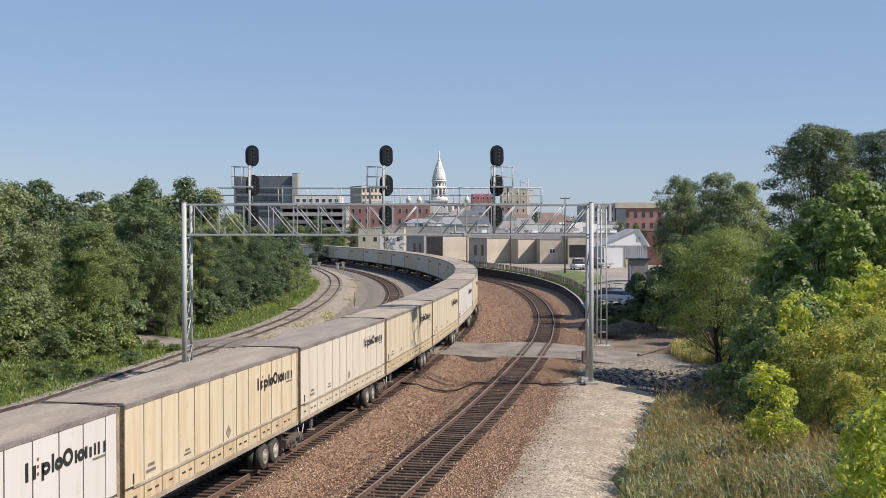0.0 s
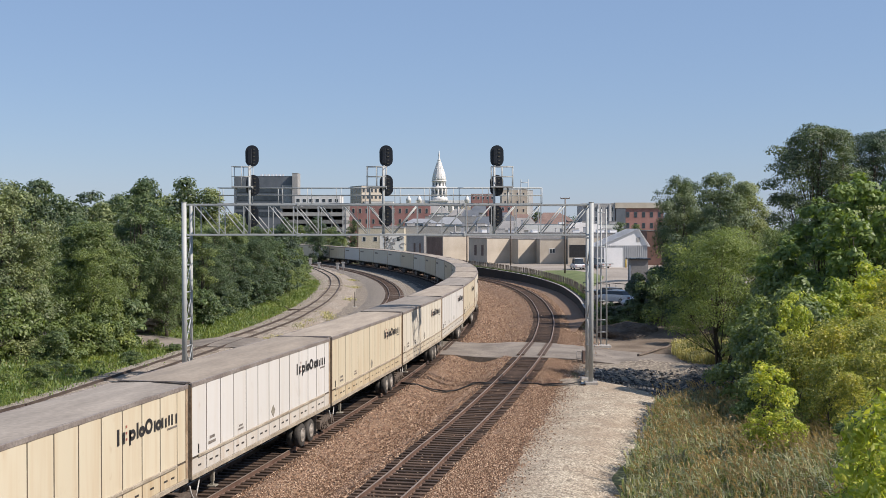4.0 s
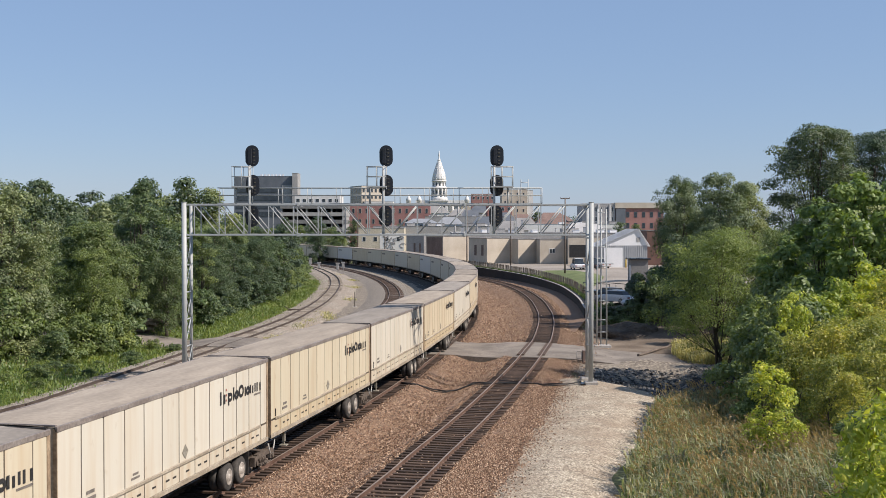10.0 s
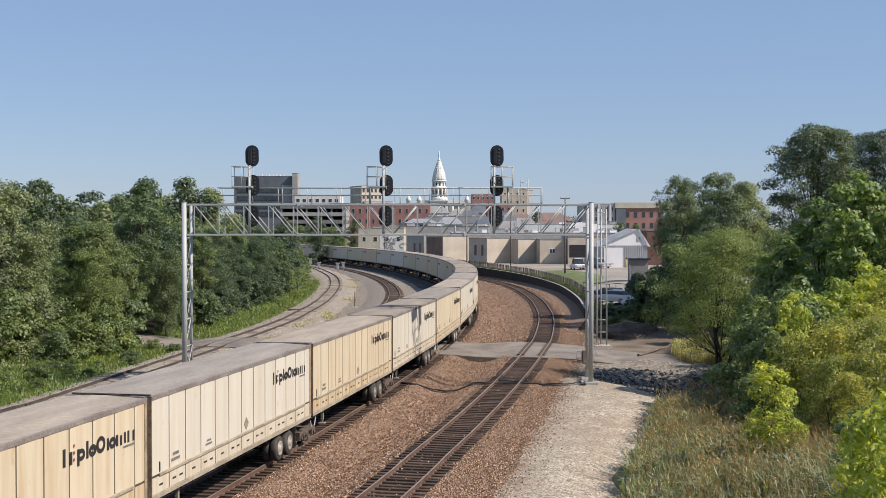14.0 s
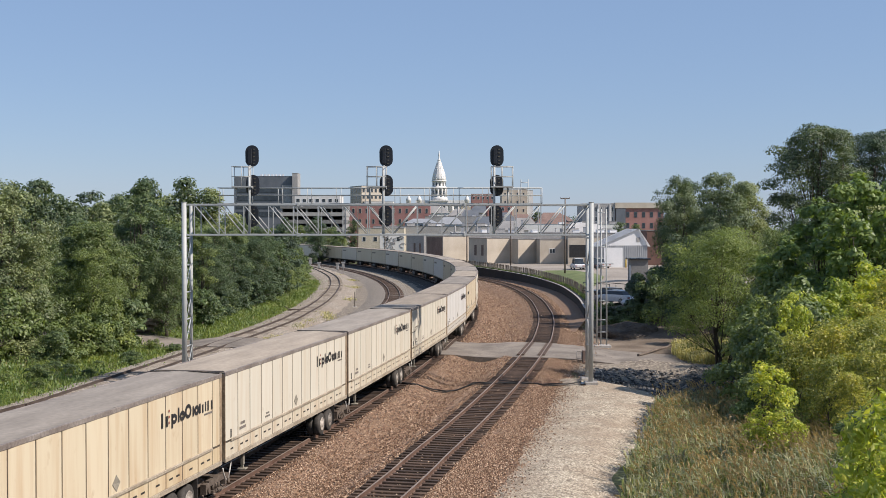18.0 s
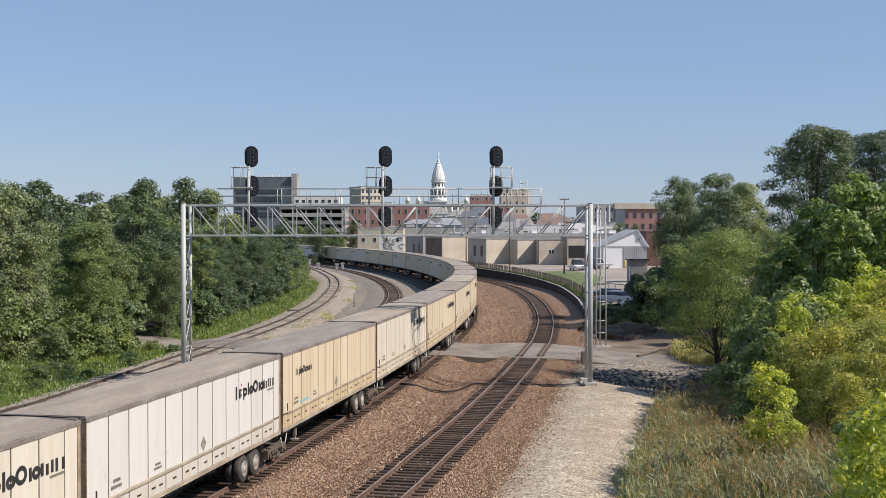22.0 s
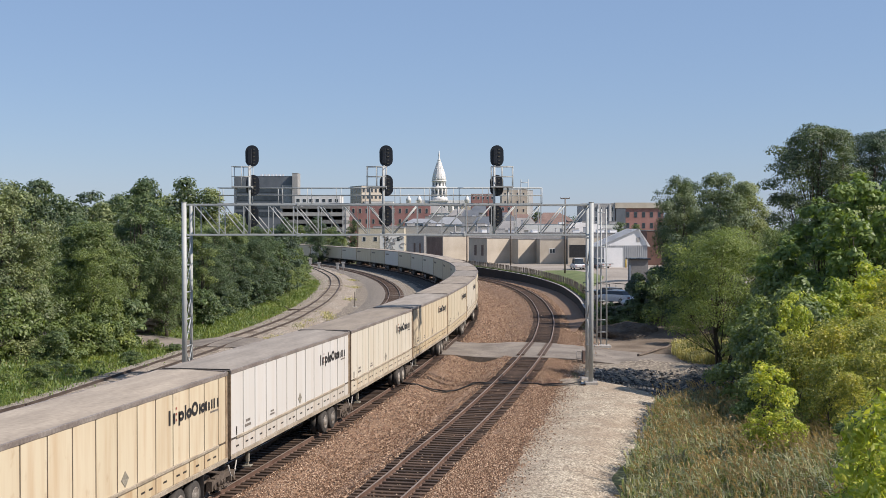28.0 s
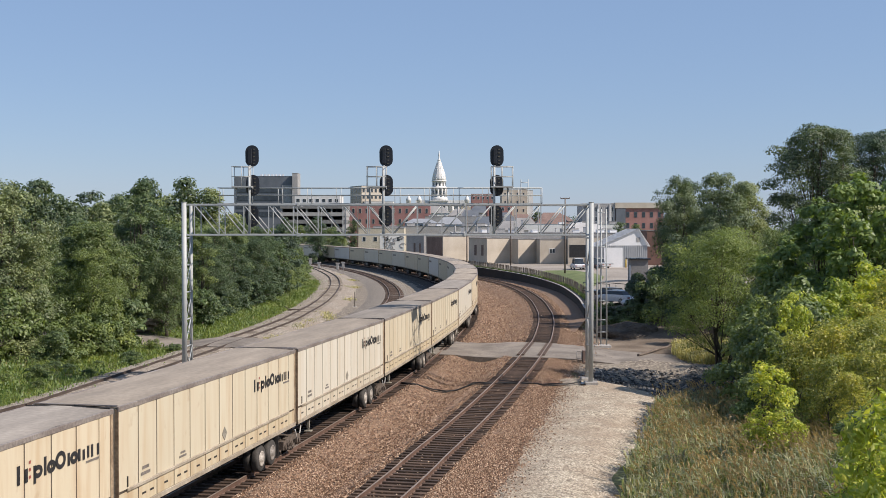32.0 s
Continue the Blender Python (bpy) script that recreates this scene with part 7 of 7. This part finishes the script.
def car(name, label, x, y, turn, paint, length=4.8, high=1.5, truck=False):
    c = thing(name, label, "pickup truck" if truck else "car", "parked vehicles", m=pose(x, y, float(ground_z(x, y)) + 0.12, 0, 0, turn))
    w, l = 0.92, length / 2
    bm = bmesh.new()
    sec = [(-l, 0.5, 0.8), (-l + 0.15, 0.32, 0.98), (-l * 0.2, 0.28, 1.02), (l * 0.45, 0.28, 0.98), (l - 0.2, 0.32, 0.85), (l, 0.45, 0.7)]
    rings = []
    for yy, z0, z1 in sec:
        rings.append([bm.verts.new(p) for p in ((-w, yy, z0), (w, yy, z0), (w, yy, (z0 + z1) / 2 + 0.1), (w * 0.93, yy, z1), (-w * 0.93, yy, z1), (-w, yy, (z0 + z1) / 2 + 0.1))])
    for a, b in zip(rings, rings[1:]):
        for i in range(6):
            bm.faces.new((a[i], a[(i + 1) % 6], b[(i + 1) % 6], b[i]))
    bm.faces.new(rings[0][::-1])
    bm.faces.new(rings[-1])
    bmesh.ops.recalc_face_normals(bm, faces=bm.faces)
    part("body", bm, paint, c, bevel=0.03)
    y0, y1 = (-l * 0.15, l * 0.55) if truck else (-l * 0.75, l * 0.5)
    for nm, a, mt, z0, z1 in (("cabin", 0.0, paint, high - 0.08, high), ("glass", 0.04, M_GLASS, 0.98, high - 0.07)):
        bm = bmesh.new()
        k = 0.35
        lo = [(-w + 0.06 + a, y0, z0), (w - 0.06 - a, y0, z0), (w - 0.06 - a, y1, z0), (-w + 0.06 + a, y1, z0)]
        hi = [(-w + 0.2, y0 + k, z1), (w - 0.2, y0 + k, z1), (w - 0.2, y1 - k * 1.6, z1), (-w + 0.2, y1 - k * 1.6, z1)]
        if nm == "cabin":
            lo = [(p[0] * 0.84, y0 + k - 0.02 if i < 2 else y1 - k * 1.5, z0) for i, p in enumerate(lo)]
        vs = [bm.verts.new(p) for p in lo + hi]
        for f in ((3, 2, 1, 0), (4, 5, 6, 7), (0, 1, 5, 4), (1, 2, 6, 5), (2, 3, 7, 6), (3, 0, 4, 7)):
            bm.faces.new([vs[i] for i in f])
        part(nm, bm, mt, c)
    for sx in (-1, 1):
        for yy in (-l * 0.62, l * 0.62):
            wl = part("wheel", TYRE, None, c, m=pose(sx * 0.82, yy, 0.34, 0, 0, 0 if sx > 0 else 180) @ Matrix.Diagonal((0.75, 0.68, 0.68, 1)))
            part("rim", RIM, None, wl)
    for yy, mt, nm in ((l - 0.05, M_WHITEMETAL, "headlight"), (-l + 0.02, M_MARK_RED, "tail_light")):
        for sx in (-1, 1):
            bm = bmesh.new()
            box(bm, sx * 0.66 - 0.18, sx * 0.66 + 0.18, yy - 0.06, yy + 0.06, 0.62, 0.78)
            part(nm, bm, mt, c)
    return c


car("pickup_truck", "white pickup truck parked by the garage", 28.6, 219, 20, M_CARWHITE, 5.2, 1.85, True)
car("car", "white car with a dark roof parked by the garage", 23.6, 211, 4, M_CARWHITE, 4.9, 2.0)
car("car", "black car parked by the garage", 25.9, 212.5, 8, M_CARBLACK, 4.9, 2.0)
car("car", "white car with dark windows parked in the lower yard", 18.4, 127.5, 40, M_CARWHITE, 4.6, 1.45)
car("car", "black car parked in the lower yard", 18.7, 135, 30, M_CARBLACK, 4.6, 1.45)
tr = thing("flatbed_trailer", "black flatbed equipment trailer with rails", "trailer", m=pose(19.0, 142, float(ground_z(19.0, 142)) + 0.12, 0, 0, 25))
bm = bmesh.new()
box(bm, -1.1, 1.1, -3, 3, 0.65, 0.8)
part("bed", bm, M_CARBLACK, tr)
for x in (-1.05, 1.05):
    bm = bmesh.new()
    for yy in (-2.9, -1, 1, 2.9):
        tube(bm, (x, yy, 0.8), (x, yy, 1.7), 0.04, n=5)
    tube(bm, (x, -2.9, 1.7), (x, 2.9, 1.7), 0.04, n=5)
    part("side_rail", bm, M_CARBLACK, tr)
    for yy in (-0.5, 0.5):
        part("wheel", TYRE, None, tr, m=pose(x, yy, 0.38) @ Matrix.Diagonal((0.75, 0.75, 0.75, 1)))
rng = random.Random(4)
for i in range(5):
    bm = bmesh.new()
    bmesh.ops.create_icosphere(bm, subdivisions=2, radius=0.42)
    for v in bm.verts:
        v.co *= 1 + 0.25 * noise.noise(v.co * 2 + Vector((i, 0, 0)))
        v.co.z *= 0.7
    x, y = 18.8 + i * 0.42, 124.5 + rng.uniform(-0.6, 0.6)
    solo("rubble_bag", bm, M_WHITEMETAL, "dirty white sack lying at the yard's edge", "sack", "sacks", m=pose(x, y, float(ground_z(x, y)) + 0.35))

# spoil heap on the bank, a derail and a marker post
bm = bmesh.new()
bmesh.ops.create_icosphere(bm, subdivisions=5, radius=1.0)
for v in bm.verts:
    n = noise.noise(v.co * 1.7 + Vector((3, 1, 0))) * 0.28 + noise.noise(v.co * 5) * 0.07
    v.co = Vector((v.co.x * 3.0, v.co.y * 2.6, max(v.co.z, -0.1) ** 1 * 1.25)) * (1 + n + 0.05 * noise.noise(v.co * 11))
for f in bm.faces:
    f.smooth = True
solo("earth_mound", bm, M_MOUND, "low heap of earth at the wall's end, tree shade in its colour", "earth mound", m=pose(16.6, 107.0, float(ground_z(16.6, 107.0)) - 0.1))
dr = thing("derail", "small dark derail block beside the siding", "derail", m=pose(-17.2, 138.5, 0.2))
bm = bmesh.new()
box(bm, -0.7, 0.7, -0.2, 0.2, 0, 0.22)
part("block", bm, M_BOGIE, dr, bevel=0.03)
bm = bmesh.new()
tube(bm, (-0.6, 0, 0.2), (-1.1, 0, 0.5), 0.04, n=6)
part("lever", bm, M_BOGIE, dr)
mk = thing("marker_post", "thin dark marker post in the cinders", "post", m=pose(-10.8, 147, 0.0))
bm = bmesh.new()
tube(bm, (0, 0, 0), (0, 0, 1.9), 0.05, n=6)
part("shaft", bm, M_BOGIE, mk)
bm = bmesh.new()
box(bm, -0.25, 0.25, -0.25, 0.25, 0, 0.12)
part("foot", bm, M_CONCRETE, mk)

# timber log on the bank
bm = bmesh.new()
arc_tube(bm, [(x, 91.0 + 2.1 * (x - 14.8) - 0.12 * (x - 14.8) * (19.6 - x), float(ground_z(x, 91.0 + 2.1 * (x - 14.8))) + 0.16 + 0.05 * math.sin(x * 1.3)) for x in np.linspace(14.8, 19.6, 13)], 0.1, 8)
solo("log", bm, M_WOODPOLE, "long bare bent timber lying on the dirt bank", "log")

# woods and roofs in the distance
rng = np.random.default_rng(8)
for nm, yy, zz, xr, n, seed in (("far_woods", 1350, 26, 900, 260, 41), ("far_woods", 760, 13, 500, 200, 42)):
    c = [(rng.uniform(-xr, xr), yy + rng.uniform(-60, 60), rng.uniform(0.25, 0.75) * zz) for _ in range(n)]
    tagged(new(nm, leaf_cloud(nm, c, [rng.uniform(0.35, 0.6) * zz for _ in c], 22000, 2.2 if yy > 1000 else 1.4, LEAF["dark"], seed)), "distant dark green woods beyond the town", "woods", kind="stuff")
for x, y, sc, k in ((-56, 415, 1.05, T_MAPLE), (-45, 415, 1.0, T_DARK), (-33, 395, 0.85, T_OLIVE), (-42, 405, 0.95, T_FAR), (-14, 395, 0.75, T_DARK), (-9, 392, 0.7, T_MAPLE), (-34, 330, 0.9, T_DARK), (-40, 318, 0.95, T_MAPLE), (-47, 330, 1.0, T_OLIVE), (-31, 350, 0.9, T_MAPLE), (-54, 322, 1.0, T_DARK), (-28, 380, 0.9, T_DARK), (-38, 400, 1.0, T_MAPLE), (-50, 420, 1.1, T_OLIVE), (44, 560, 1.3, T_DARK), (50, 540, 1.1, T_MAPLE), (8, 560, 1.2, T_DARK), (-1, 600, 1.2, T_MAPLE), (56, 380, 0.8, T_DARK), (64, 400, 0.9, T_MAPLE), (-2, 420, 0.6, T_OLIVE), (-58, 440, 0.95, T_FAR), (-49, 445, 0.9, T_FAR3), (-41, 450, 0.9, T_FAR2)):
    place(k, x, y, sc, 1.0, x * 7)


# ---- what moves ----
def motions():
    times = [i * 0.5 for i in range(65)]
    for k, ob in TRAILERS:
        walk(ob, [(t, trailer_pose(k, t)) for t in times])
    turned = {}
    for k, ob in TRAILERS:
        for ws in ob.children_recursive:
            if ws.name.startswith("wheelset"):
                key = round(ws.location.y, 2)
                if key not in turned:
                    spin = [(i / FPS, pose(0, key, 0.42) @ Matrix.Rotation(travelled(i / FPS) / 0.42, 4, "X")) for i in range(int(32 * FPS) + 1)]
                    walk(ws, spin)
                    turned[key] = ws
                else:
                    ws.rotation_mode = "QUATERNION"
                    ws.animation_data_create().action = turned[key].animation_data.action
                    ws.animation_data.action_slot = turned[key].animation_data.action_slot


motions()
